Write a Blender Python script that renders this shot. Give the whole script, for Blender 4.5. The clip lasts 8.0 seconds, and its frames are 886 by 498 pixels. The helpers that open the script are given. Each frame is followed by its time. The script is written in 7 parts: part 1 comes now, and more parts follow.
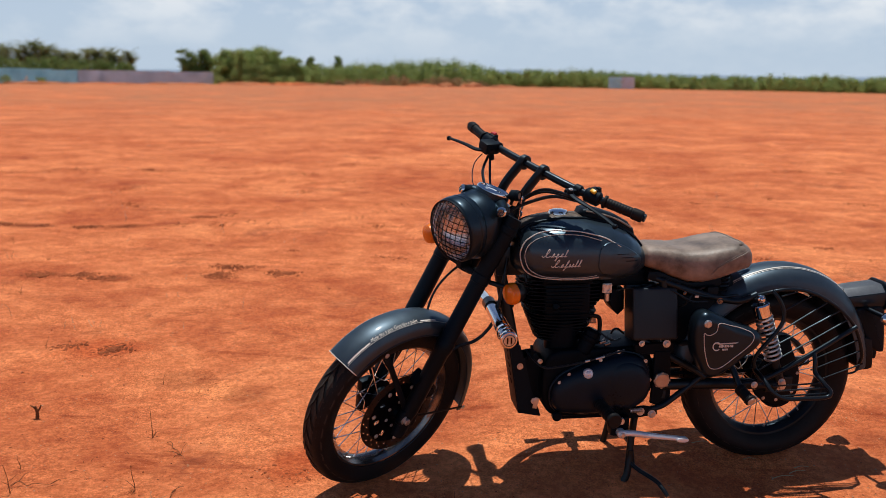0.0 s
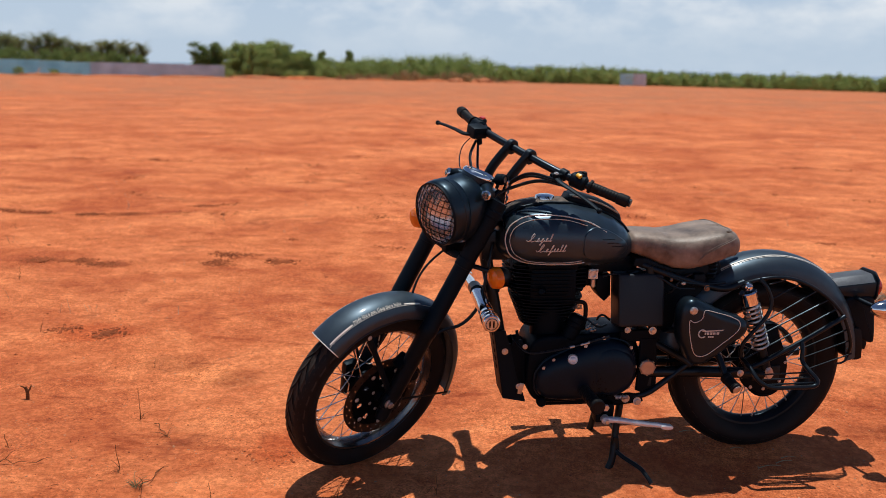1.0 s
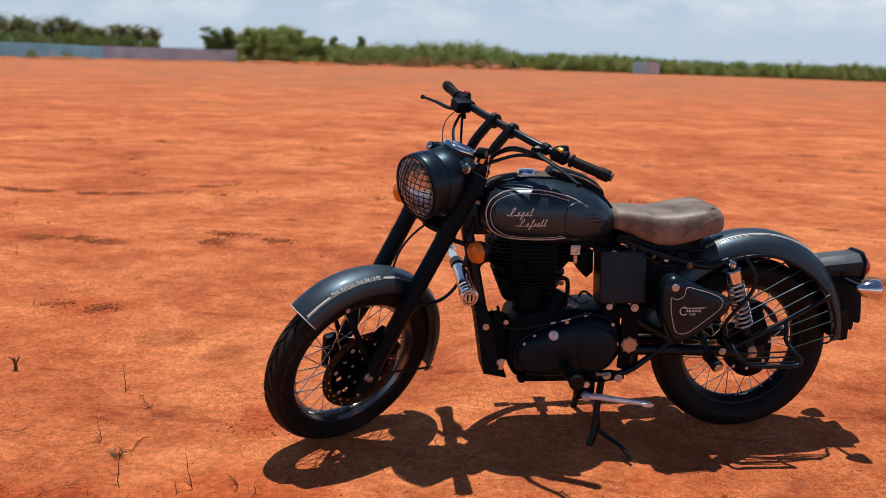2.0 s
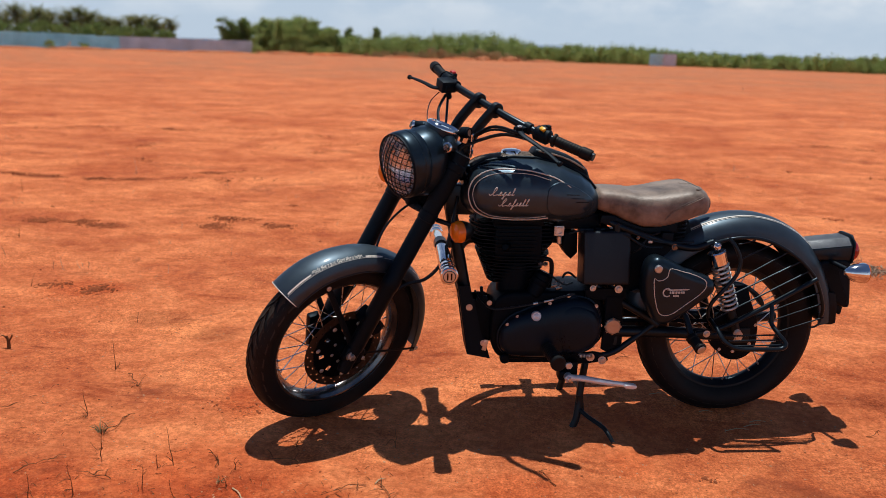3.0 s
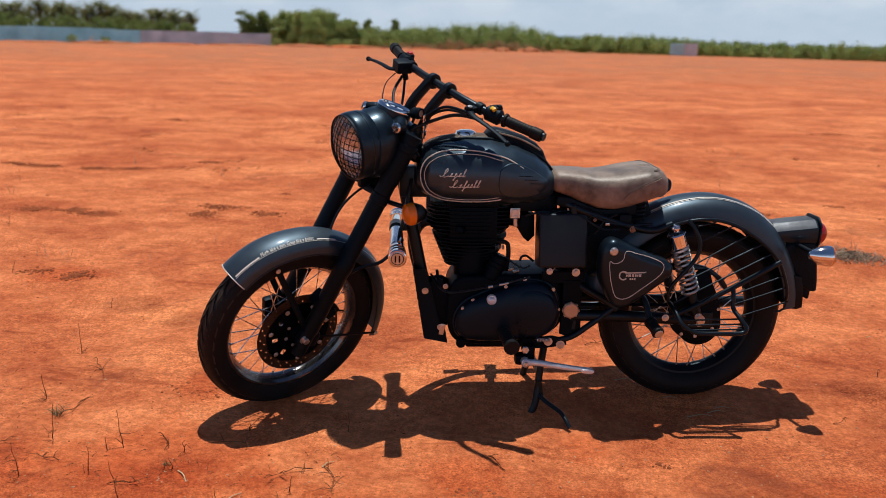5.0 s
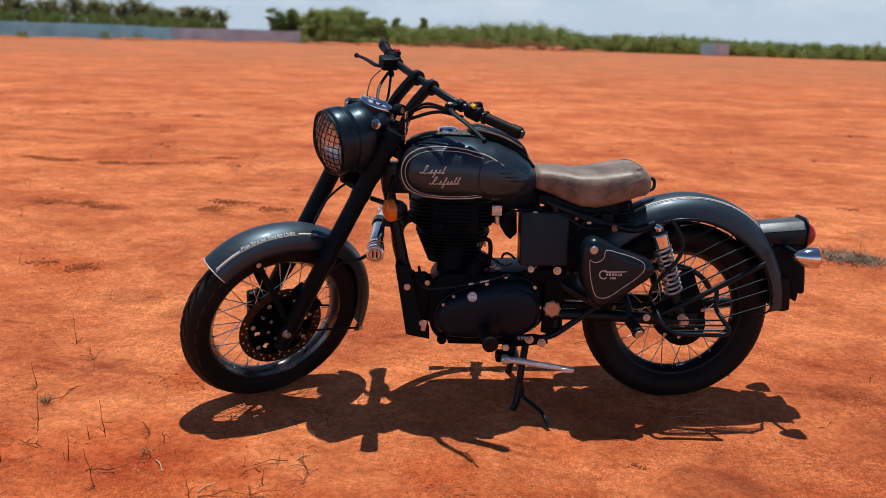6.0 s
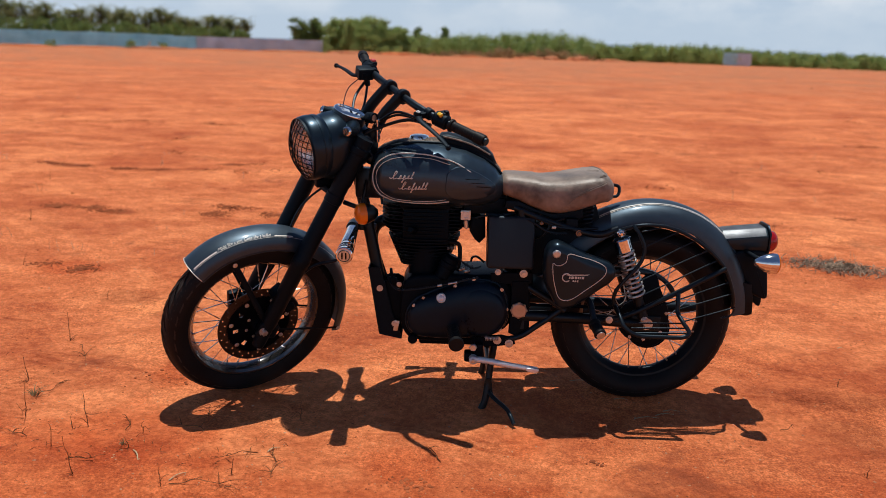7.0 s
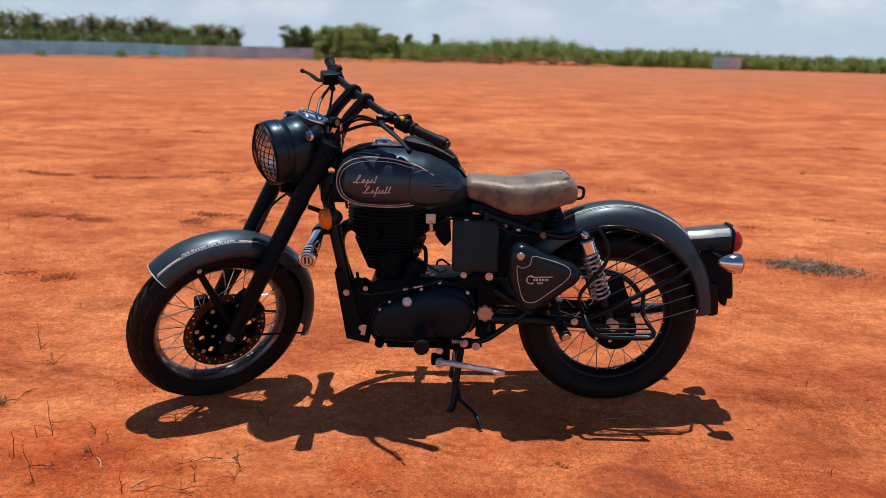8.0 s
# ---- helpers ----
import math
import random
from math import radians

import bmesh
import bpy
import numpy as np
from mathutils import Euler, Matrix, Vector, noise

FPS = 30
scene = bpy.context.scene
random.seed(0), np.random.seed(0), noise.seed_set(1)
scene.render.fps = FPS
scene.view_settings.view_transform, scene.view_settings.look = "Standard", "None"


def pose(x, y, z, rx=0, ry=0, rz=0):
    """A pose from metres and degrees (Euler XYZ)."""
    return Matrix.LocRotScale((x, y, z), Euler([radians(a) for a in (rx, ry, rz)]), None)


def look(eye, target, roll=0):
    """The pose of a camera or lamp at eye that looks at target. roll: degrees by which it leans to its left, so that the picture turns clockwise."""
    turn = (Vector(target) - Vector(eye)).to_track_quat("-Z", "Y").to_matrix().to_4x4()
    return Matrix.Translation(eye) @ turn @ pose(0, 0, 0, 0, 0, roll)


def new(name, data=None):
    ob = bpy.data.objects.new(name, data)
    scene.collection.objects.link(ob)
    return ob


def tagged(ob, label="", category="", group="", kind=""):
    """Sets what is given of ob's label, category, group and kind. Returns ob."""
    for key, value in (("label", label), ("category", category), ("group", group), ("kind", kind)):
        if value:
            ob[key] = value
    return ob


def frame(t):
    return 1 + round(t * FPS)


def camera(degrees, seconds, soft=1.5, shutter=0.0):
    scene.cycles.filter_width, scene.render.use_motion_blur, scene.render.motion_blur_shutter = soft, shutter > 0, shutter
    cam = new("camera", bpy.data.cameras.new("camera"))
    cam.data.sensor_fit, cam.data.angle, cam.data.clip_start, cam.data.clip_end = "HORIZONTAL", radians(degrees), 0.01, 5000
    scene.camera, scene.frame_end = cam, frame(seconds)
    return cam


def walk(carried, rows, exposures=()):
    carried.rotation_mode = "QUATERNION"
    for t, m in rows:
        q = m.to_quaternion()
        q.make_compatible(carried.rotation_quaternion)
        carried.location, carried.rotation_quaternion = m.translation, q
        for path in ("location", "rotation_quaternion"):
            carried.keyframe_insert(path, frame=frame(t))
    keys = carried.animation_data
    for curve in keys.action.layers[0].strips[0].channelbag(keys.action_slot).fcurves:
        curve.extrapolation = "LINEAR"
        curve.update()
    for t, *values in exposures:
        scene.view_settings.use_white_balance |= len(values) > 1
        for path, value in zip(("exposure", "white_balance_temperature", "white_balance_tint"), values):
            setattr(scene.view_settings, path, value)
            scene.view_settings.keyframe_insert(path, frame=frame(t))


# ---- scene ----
cam = camera(59.1, 8.0, 0.4)
cam.data.dof.use_dof, cam.data.dof.focus_distance, cam.data.dof.aperture_fstop = True, 2.75, 2.5
PATH = [
    (0, (0.082, 0.18, 1.411), (0.074, 2.129, 0.962), 0.7),
    (0.5, (0.121, 0.179, 1.389), (0.103, 2.128, 0.939), 1.0),
    (1, (0.163, 0.178, 1.372), (0.131, 2.124, 0.912), 1.2),
    (1.5, (0.212, 0.182, 1.351), (0.168, 2.123, 0.875), 1.4),
    (3, (0.368, 0.178, 1.291), (0.274, 2.109, 0.779), 1.8),
    (3.5, (0.427, 0.17, 1.281), (0.316, 2.099, 0.765), 1.6),
    (4, (0.492, 0.171, 1.274), (0.371, 2.099, 0.753), 1.4),
    (4.5, (0.536, 0.199, 1.262), (0.409, 2.124, 0.734), 1.3),
    (6, (0.734, 0.221, 1.258), (0.522, 2.136, 0.72), 1.6),
    (6.5, (0.829, 0.181, 1.266), (0.582, 2.094, 0.736), 1.7),
    (7, (0.915, 0.144, 1.27), (0.65, 2.058, 0.752), 1.7),
    (7.5, (0.98, 0.135, 1.266), (0.718, 2.052, 0.759), 1.5),
    (8, (1.012, 0.153, 1.264), (0.762, 2.072, 0.762), 1.2),
]
walk(cam, [(t, look(eye, target, roll)) for t, eye, target, roll in PATH])

# ---- light ----
SUN_WAY = Vector((0.01, -0.185, -1.0)).normalized()
SUN_STRENGTH, SKY_STRENGTH, EXPOSURE = 4.3, 0.045, 0.0
HAZE_COLOR, CLOUD_COLOR = (11.0, 13.3, 16.0, 1), (18.0, 18.8, 19.6, 1)
scene.view_settings.exposure = EXPOSURE

sun = new("sun", bpy.data.lights.new("sun", "SUN"))
sun.data.energy, sun.data.angle, sun.data.color = SUN_STRENGTH, radians(0.53), (1.0, 0.95, 0.87)
sun.matrix_basis = look((0, 6, 30), Vector((0, 6, 30)) + SUN_WAY)


def make_world():
    world = bpy.data.worlds.new("sky")
    scene.world = world
    world.use_nodes = True
    nt = world.node_tree
    nt.nodes.clear()
    out = nt.nodes.new("ShaderNodeOutputWorld")
    back = nt.nodes.new("ShaderNodeBackground")
    sky = nt.nodes.new("ShaderNodeTexSky")
    sky.sky_type, sky.sun_disc = "NISHITA", False
    sky.sun_elevation = math.asin(-SUN_WAY.z)
    sky.sun_rotation = math.atan2(-SUN_WAY.x, -SUN_WAY.y)
    sky.altitude = 4000
    sky.air_density, sky.dust_density, sky.ozone_density = 0.7, 0.2, 1.5
    coord = nt.nodes.new("ShaderNodeTexCoord")
    mapping = nt.nodes.new("ShaderNodeMapping")
    mapping.inputs["Scale"].default_value = (1.0, 1.0, 2.2)
    nt.links.new(coord.outputs["Generated"], mapping.inputs["Vector"])
    cloud = nt.nodes.new("ShaderNodeTexNoise")
    cloud.inputs["Scale"].default_value, cloud.inputs["Detail"].default_value = 10.0, 7.0
    cloud.inputs["Roughness"].default_value = 0.58
    nt.links.new(mapping.outputs["Vector"], cloud.inputs["Vector"])
    ramp = nt.nodes.new("ShaderNodeValToRGB")
    ramp.color_ramp.elements[0].position, ramp.color_ramp.elements[1].position = 0.44, 0.66
    ramp.color_ramp.elements[0].color, ramp.color_ramp.elements[1].color = (0.0, 0.0, 0.0, 1), (1.0, 1.0, 1.0, 1)
    nt.links.new(cloud.outputs["Fac"], ramp.inputs["Fac"])
    # pale haze low over the horizon, clear sky overhead
    split = nt.nodes.new("ShaderNodeSeparateXYZ")
    nt.links.new(coord.outputs["Generated"], split.inputs["Vector"])
    low = nt.nodes.new("ShaderNodeMapRange")
    low.interpolation_type = "SMOOTHSTEP"
    for name, v in (("From Min", 0.0), ("From Max", 0.36), ("To Min", 1.0), ("To Max", 0.0)):
        low.inputs[name].default_value = v
    nt.links.new(split.outputs["Z"], low.inputs["Value"])

    def blend(fac, a, c):
        x = nt.nodes.new("ShaderNodeMix")
        x.data_type = "RGBA"
        nt.links.new(fac, x.inputs["Factor"])
        for name, v in (("A", a), ("B", c)):
            if isinstance(v, tuple):
                x.inputs[name].default_value = v
            else:
                nt.links.new(v, x.inputs[name])
        return x.outputs["Result"]

    deep = nt.nodes.new("ShaderNodeVectorMath")
    deep.operation = "SCALE"
    deep.inputs["Scale"].default_value = 2.5
    nt.links.new(sky.outputs["Color"], deep.inputs[0])
    haze = blend(low.outputs["Result"], deep.outputs["Vector"], HAZE_COLOR)
    part_cloud = nt.nodes.new("ShaderNodeMath")
    part_cloud.operation = "MULTIPLY"
    nt.links.new(ramp.outputs["Color"], part_cloud.inputs[0])
    high = nt.nodes.new("ShaderNodeMapRange")
    high.interpolation_type = "SMOOTHSTEP"
    for name, v in (("From Min", 0.0), ("From Max", 0.6), ("To Min", 1.0), ("To Max", 0.0)):
        high.inputs[name].default_value = v
    nt.links.new(split.outputs["Z"], high.inputs["Value"])
    clear = nt.nodes.new("ShaderNodeMapRange")
    clear.interpolation_type = "SMOOTHSTEP"
    for name, v in (("From Min", 0.01), ("From Max", 0.10), ("To Min", 0.15), ("To Max", 1.0)):
        clear.inputs[name].default_value = v
    nt.links.new(split.outputs["Z"], clear.inputs["Value"])
    belt = nt.nodes.new("ShaderNodeMath")
    belt.operation = "MULTIPLY"
    nt.links.new(high.outputs["Result"], belt.inputs[0])
    nt.links.new(clear.outputs["Result"], belt.inputs[1])
    nt.links.new(belt.outputs["Value"], part_cloud.inputs[1])
    nt.links.new(blend(part_cloud.outputs["Value"], haze, CLOUD_COLOR), back.inputs["Color"])
    back.inputs["Strength"].default_value = SKY_STRENGTH
    nt.links.new(back.outputs["Background"], out.inputs["Surface"])


make_world()


# ---- materials ----
def material(name, color, rough=0.5, metal=0.0, vary=0.15, scale=8.0, grain=60.0, bump=0.0, bump_scale=80.0, coat=0.0,
             rough_vary=0.1, transmission=0.0, second=None, spec=0.5):
    """A principled material with colour variation at two scales and fine relief."""
    m = bpy.data.materials.new(name)
    m.use_nodes = True
    nt = m.node_tree
    b = nt.nodes["Principled BSDF"]
    b.inputs["Metallic"].default_value = metal
    b.inputs["Coat Weight"].default_value = coat
    b.inputs["Coat Roughness"].default_value = 0.15
    b.inputs["Transmission Weight"].default_value = transmission
    b.inputs["Specular IOR Level"].default_value = spec
    coord = nt.nodes.new("ShaderNodeTexCoord")
    big, small = nt.nodes.new("ShaderNodeTexNoise"), nt.nodes.new("ShaderNodeTexNoise")
    big.inputs["Scale"].default_value, big.inputs["Detail"].default_value = scale, 4.0
    small.inputs["Scale"].default_value, small.inputs["Detail"].default_value = grain, 3.0
    for n in (big, small):
        nt.links.new(coord.outputs["Object"], n.inputs["Vector"])
    add = nt.nodes.new("ShaderNodeMath")
    add.operation = "MULTIPLY_ADD"
    nt.links.new(small.outputs["Fac"], add.inputs[0])
    add.inputs[1].default_value = 0.4
    nt.links.new(big.outputs["Fac"], add.inputs[2])
    ramp = nt.nodes.new("ShaderNodeValToRGB")
    ramp.color_ramp.elements[0].position, ramp.color_ramp.elements[1].position = 0.45, 0.95
    lo = tuple(c * (1 - vary) for c in color)
    hi = second or tuple(min(1.0, c * (1 + vary)) for c in color)
    ramp.color_ramp.elements[0].color, ramp.color_ramp.elements[1].color = (*lo, 1), (*hi, 1)
    nt.links.new(add.outputs["Value"], ramp.inputs["Fac"])
    nt.links.new(ramp.outputs["Color"], b.inputs["Base Color"])
    span = nt.nodes.new("ShaderNodeMapRange")
    span.inputs["From Min"].default_value, span.inputs["From Max"].default_value = 0.4, 1.0
    span.inputs["To Min"].default_value, span.inputs["To Max"].default_value = max(0.02, rough - rough_vary), min(1.0, rough + rough_vary)
    nt.links.new(add.outputs["Value"], span.inputs["Value"])
    nt.links.new(span.outputs["Result"], b.inputs["Roughness"])
    if bump:
        fine = nt.nodes.new("ShaderNodeTexNoise")
        fine.inputs["Scale"].default_value, fine.inputs["Detail"].default_value = bump_scale, 5.0
        nt.links.new(coord.outputs["Object"], fine.inputs["Vector"])
        bn = nt.nodes.new("ShaderNodeBump")
        bn.inputs["Strength"].default_value, bn.inputs["Distance"].default_value = bump, 0.002
        nt.links.new(fine.outputs["Fac"], bn.inputs["Height"])
        nt.links.new(bn.outputs["Normal"], b.inputs["Normal"])
    return m


def leaf_material(name, dark, light, through_it):
    """Thin leaves: part of the light passes through them."""
    m = bpy.data.materials.new(name)
    m.use_nodes = True
    nt = m.node_tree
    nt.nodes.remove(nt.nodes["Principled BSDF"])
    coord, noise_tex, ramp = nt.nodes.new("ShaderNodeTexCoord"), nt.nodes.new("ShaderNodeTexNoise"), nt.nodes.new("ShaderNodeValToRGB")
    noise_tex.inputs["Scale"].default_value, noise_tex.inputs["Detail"].default_value = 0.7, 5.0
    nt.links.new(coord.outputs["Object"], noise_tex.inputs["Vector"])
    geo = nt.nodes.new("ShaderNodeNewGeometry")
    add = nt.nodes.new("ShaderNodeMath")
    add.operation = "MULTIPLY_ADD"
    nt.links.new(geo.outputs["Random Per Island"], add.inputs[0])
    add.inputs[1].default_value = 0.18
    nt.links.new(noise_tex.outputs["Fac"], add.inputs[2])
    ramp.color_ramp.elements[0].position, ramp.color_ramp.elements[1].position = 0.40, 0.78
    ramp.color_ramp.elements[0].color, ramp.color_ramp.elements[1].color = (*dark, 1), (*light, 1)
    nt.links.new(add.outputs["Value"], ramp.inputs["Fac"])
    diff, trans, mixer = nt.nodes.new("ShaderNodeBsdfDiffuse"), nt.nodes.new("ShaderNodeBsdfTranslucent"), nt.nodes.new("ShaderNodeMixShader")
    for n in (diff, trans):
        nt.links.new(ramp.outputs["Color"], n.inputs["Color"])
    mixer.inputs["Fac"].default_value = through_it
    nt.links.new(diff.outputs["BSDF"], mixer.inputs[1])
    nt.links.new(trans.outputs["BSDF"], mixer.inputs[2])
    nt.links.new(mixer.outputs["Shader"], nt.nodes["Material Output"].inputs["Surface"])
    return m


PAINT = material("black_paint", (0.013, 0.023, 0.034), 0.33, 0.6, 0.2, 3.0, 40.0, coat=0.16, spec=0.35)
TANKPAINT = material("tank_black_paint", (0.034, 0.054, 0.074), 0.30, 0.6, 0.2, 3.0, 40.0, coat=0.26, spec=0.2)
SATIN = material("satin_black_paint", (0.045, 0.064, 0.084), 0.43, 0.6, 0.2, 3.0, 40.0, coat=0.1)
MATTE = material("matte_black", (0.0022, 0.0044, 0.0078), 0.5, 0.0, 0.3, 6.0, 90.0, spec=0.17, bump=0.1, bump_scale=300.0)
ENGINE = material("engine_black", (0.0016, 0.0032, 0.006), 0.48, 0.0, 0.35, 9.0, 120.0, bump=0.15, bump_scale=250.0, spec=0.11)
STEELBLACK = material("black_steel_tube", (0.0045, 0.0055, 0.0075), 0.36, 0.0, 0.3, 10.0, 80.0, spec=0.38)
RUBBER = material("rubber", (0.0042, 0.0054, 0.0072), 0.55, 0.0, 0.3, 12.0, 150.0, bump=0.2, bump_scale=200.0, second=(0.0085, 0.0102, 0.0128), spec=0.16)
# paler than the groove rubber: dust plus sunlight painted on the blocks
TREAD = material("dusty_sunlit_tread", (0.020, 0.0175, 0.016), 0.7, 0.0, 0.35, 12.0, 150.0, bump=0.2, bump_scale=200.0, second=(0.040, 0.033, 0.028), spec=0.2)
BOXBLACK = material("satin_box_black", (0.014, 0.014, 0.016), 0.46, 0.0, 0.2, 6.0, 90.0, spec=0.35, bump=0.05, bump_scale=300.0)
CHROME = material("chrome", (0.75, 0.76, 0.78), 0.08, 1.0, 0.08, 14.0, 90.0, rough_vary=0.05)
STEEL = material("zinc_steel", (0.56, 0.58, 0.60), 0.38, 1.0, 0.2, 30.0, 200.0)
COVER = material("engine_cover_black", (0.0036, 0.0078, 0.0155), 0.33, 0.0, 0.3, 9.0, 120.0, bump=0.06, bump_scale=250.0, spec=0.26)
ALLOY = material("satin_alloy", (0.66, 0.70, 0.76), 0.36, 0.45, 0.1, 30.0, 200.0)
SPOKE = material("bright_spoke", (0.72, 0.72, 0.72), 0.26, 1.0, 0.2, 30.0, 200.0)
GREY_SATIN = material("grey_satin_metal", (0.30, 0.33, 0.36), 0.36, 0.6, 0.15, 10.0, 80.0)
RIMSTEEL = material("dark_rim_steel", (0.17, 0.17, 0.175), 0.2, 0.9, 0.25, 10.0, 120.0)
DISCSTEEL = material("worn_disc_steel", (0.10, 0.075, 0.062), 0.40, 0.8, 0.3, 25.0, 200.0)
LEATHER = material("brown_leather", (0.122, 0.094, 0.076), 0.48, 0.0, 0.40, 11.0, 60.0, bump=0.35, bump_scale=160.0, second=(0.29, 0.228, 0.186), spec=0.45)
AMBER = material("amber_lens", (0.85, 0.20, 0.01), 0.16, 0.0, 0.1, 20.0, 100.0, transmission=0.2)
REDLENS = material("red_lens", (0.42, 0.01, 0.012), 0.15, 0.0, 0.1, 20.0, 100.0, transmission=0.25)
CLEAR = material("clear_gauge_glass", (1.0, 1.0, 1.0), 0.03, 0.0, 0.0, 20.0, 60.0, transmission=1.0, rough_vary=0.01)
LENS = material("headlamp_glass", (0.80, 0.82, 0.85), 0.06, 0.0, 0.03, 20.0, 60.0, transmission=0.9)
REFLECTOR = material("reflector", (0.82, 0.83, 0.85), 0.18, 1.0, 0.05, 20.0, 60.0)
SILVER = material("silver_decal", (0.55, 0.54, 0.51), 0.38, 0.0, 0.1, 30.0, 100.0)
WHITE = material("white_decal", (0.72, 0.71, 0.66), 0.4, 0.0, 0.08, 30.0, 100.0)
YELLOW = material("yellow_button", (0.75, 0.42, 0.02), 0.4, 0.0, 0.08, 30.0, 100.0)
REDBUTTON = material("red_button", (0.5, 0.02, 0.03), 0.4, 0.0, 0.08, 30.0, 100.0)
GOLDCAP = material("bronze_cap", (0.40, 0.33, 0.27), 0.4, 0.8, 0.15, 30.0, 100.0)
for cool in (PAINT, TANKPAINT, SATIN, MATTE, ENGINE, COVER, STEELBLACK, BOXBLACK):
    cool.node_tree.nodes["Principled BSDF"].inputs["Specular Tint"].default_value = (0.50, 0.77, 1.0, 1)


# ---- mesh helpers ----
def part(name, bm, mat, parent=None, label="", smooth=True, turn=None, edge=40):
    """One mesh object from a bmesh, under a thing or a part."""
    if turn is not None:
        bm.transform(turn)
    bmesh.ops.recalc_face_normals(bm, faces=bm.faces)
    for f in bm.faces:
        f.smooth = smooth
    if smooth:
        limit = radians(edge)
        for e in bm.edges:
            if len(e.link_faces) == 2 and e.calc_face_angle(0) > limit:
                e.smooth = False
    me = bpy.data.meshes.new(name)
    bm.to_mesh(me)
    bm.free()
    me.materials.append(mat)
    ob = new(name, me)
    if parent is not None:
        ob.parent = parent
    if label:
        tagged(ob, label)
    return ob


def again(name, me, parent, m):
    """Another object on the same mesh."""
    ob = new(name, me)
    ob.parent = parent
    ob.matrix_basis = m
    return ob


def empty(name, m, label, category, group=""):
    ob = new(name)
    ob.empty_display_size = 0.1
    ob.matrix_basis = m
    return tagged(ob, label, category, group)


def join_bm(*many):
    out = bmesh.new()
    for b in many:
        me = bpy.data.meshes.new("tmp")
        b.to_mesh(me)
        b.free()
        out.from_mesh(me)
        bpy.data.meshes.remove(me)
    return out


def spline(points, steps=6, closed=False):
    """Catmull-Rom through points."""
    p = [Vector(q) for q in points]
    n = len(p)
    out = []
    for i in range(n if closed else n - 1):
        a = p[(i - 1) % n] if closed or i > 0 else p[0] * 2 - p[1]
        b, c = p[i], p[(i + 1) % n]
        d = p[(i + 2) % n] if closed or i + 2 < n else p[-1] * 2 - p[-2]
        for k in range(steps):
            t = k / steps
            out.append(0.5 * (2 * b + (c - a) * t + (2 * a - 5 * b + 4 * c - d) * t * t + (3 * b - a - 3 * c + d) * t ** 3))
    if not closed:
        out.append(p[-1])
    return out


def rings_to_bm(rings, closed=False, cap=True):
    bm = bmesh.new()
    vs = [[bm.verts.new(v) for v in r] for r in rings]
    n = len(vs[0])
    for i in range(len(vs) if closed else len(vs) - 1):
        a, b = vs[i], vs[(i + 1) % len(vs)]
        for k in range(n):
            bm.faces.new((a[k], a[(k + 1) % n], b[(k + 1) % n], b[k]))
    if cap and not closed:
        bm.faces.new(vs[0][::-1])
        bm.faces.new(vs[-1])
    return bm


def tube(points, r, n=10, closed=False, smooth=6, flat=1.0, side=None):
    """A round bar along a curve; r a number or one for each end; flat squeezes it across `side`."""
    p = spline(points, smooth, closed) if smooth > 1 and len(points) > 2 else [Vector(q) for q in points]
    rings, m = [], len(p)
    ref = Vector(side) if side else None
    prev = None
    for i, q in enumerate(p):
        if closed:
            d = (p[(i + 1) % m] - p[i - 1]).normalized()
        else:
            d = (p[min(i + 1, m - 1)] - p[max(i - 1, 0)]).normalized()
        if ref is not None:
            u = (ref - d * ref.dot(d)).normalized()
        elif prev is None:
            u = d.orthogonal().normalized()
        else:
            u = (prev - d * prev.dot(d)).normalized()
        prev = u
        v = d.cross(u)
        rr = r if not isinstance(r, (tuple, list)) else r[0] + (r[1] - r[0]) * i / (m - 1)
        rings.append([q + u * (rr * flat * math.cos(a)) + v * (rr * math.sin(a)) for a in (2 * math.pi * k / n for k in range(n))])
    return rings_to_bm(rings, closed)


def lathe(profile, n=32, m=None, closed=False):
    """Turns (radius, along) about local z, then places it by m."""
    rings = []
    for k in range(n):
        a = 2 * math.pi * k / n
        rings.append([Vector((r * math.cos(a), r * math.sin(a), h)) for r, h in profile])
    bm = bmesh.new()
    vs = [[bm.verts.new(v) for v in r] for r in rings]
    np_ = len(profile)
    for k in range(n):
        a, b = vs[k], vs[(k + 1) % n]
        for i in range(np_ if closed else np_ - 1):
            j = (i + 1) % np_
            bm.faces.new((a[i], b[i], b[j], a[j]))
    bmesh.ops.remove_doubles(bm, verts=bm.verts, dist=1e-5)
    if m is not None:
        bm.transform(m)
    return bm


def along(p, q):
    """The pose that puts local z along p to q, with its origin at p."""
    p, q = Vector(p), Vector(q)
    return Matrix.Translation(p) @ (q - p).to_track_quat("Z", "Y").to_matrix().to_4x4()


def rod(p, q, r, n=12, bevel=0.0, r2=None):
    h = (Vector(q) - Vector(p)).length
    r2 = r if r2 is None else r2
    b = min(bevel, r * 0.9, h * 0.4)
    prof = [(0, 0), (r - b, 0), (r, b), (r2, h - b), (r2 - b, h), (0, h)] if b else [(0, 0), (r, 0), (r2, h), (0, h)]
    return lathe(prof, n, along(p, q))


def box(size, m=None, bevel=0.003, seg=2):
    bm = bmesh.new()
    bmesh.ops.create_cube(bm, size=1.0)
    bmesh.ops.scale(bm, vec=size, verts=bm.verts)
    if bevel:
        bmesh.ops.bevel(bm, geom=bm.edges[:], offset=min(bevel, min(size) * 0.45), segments=seg, profile=0.6, affect="EDGES")
    if m is not None:
        bm.transform(m)
    return bm


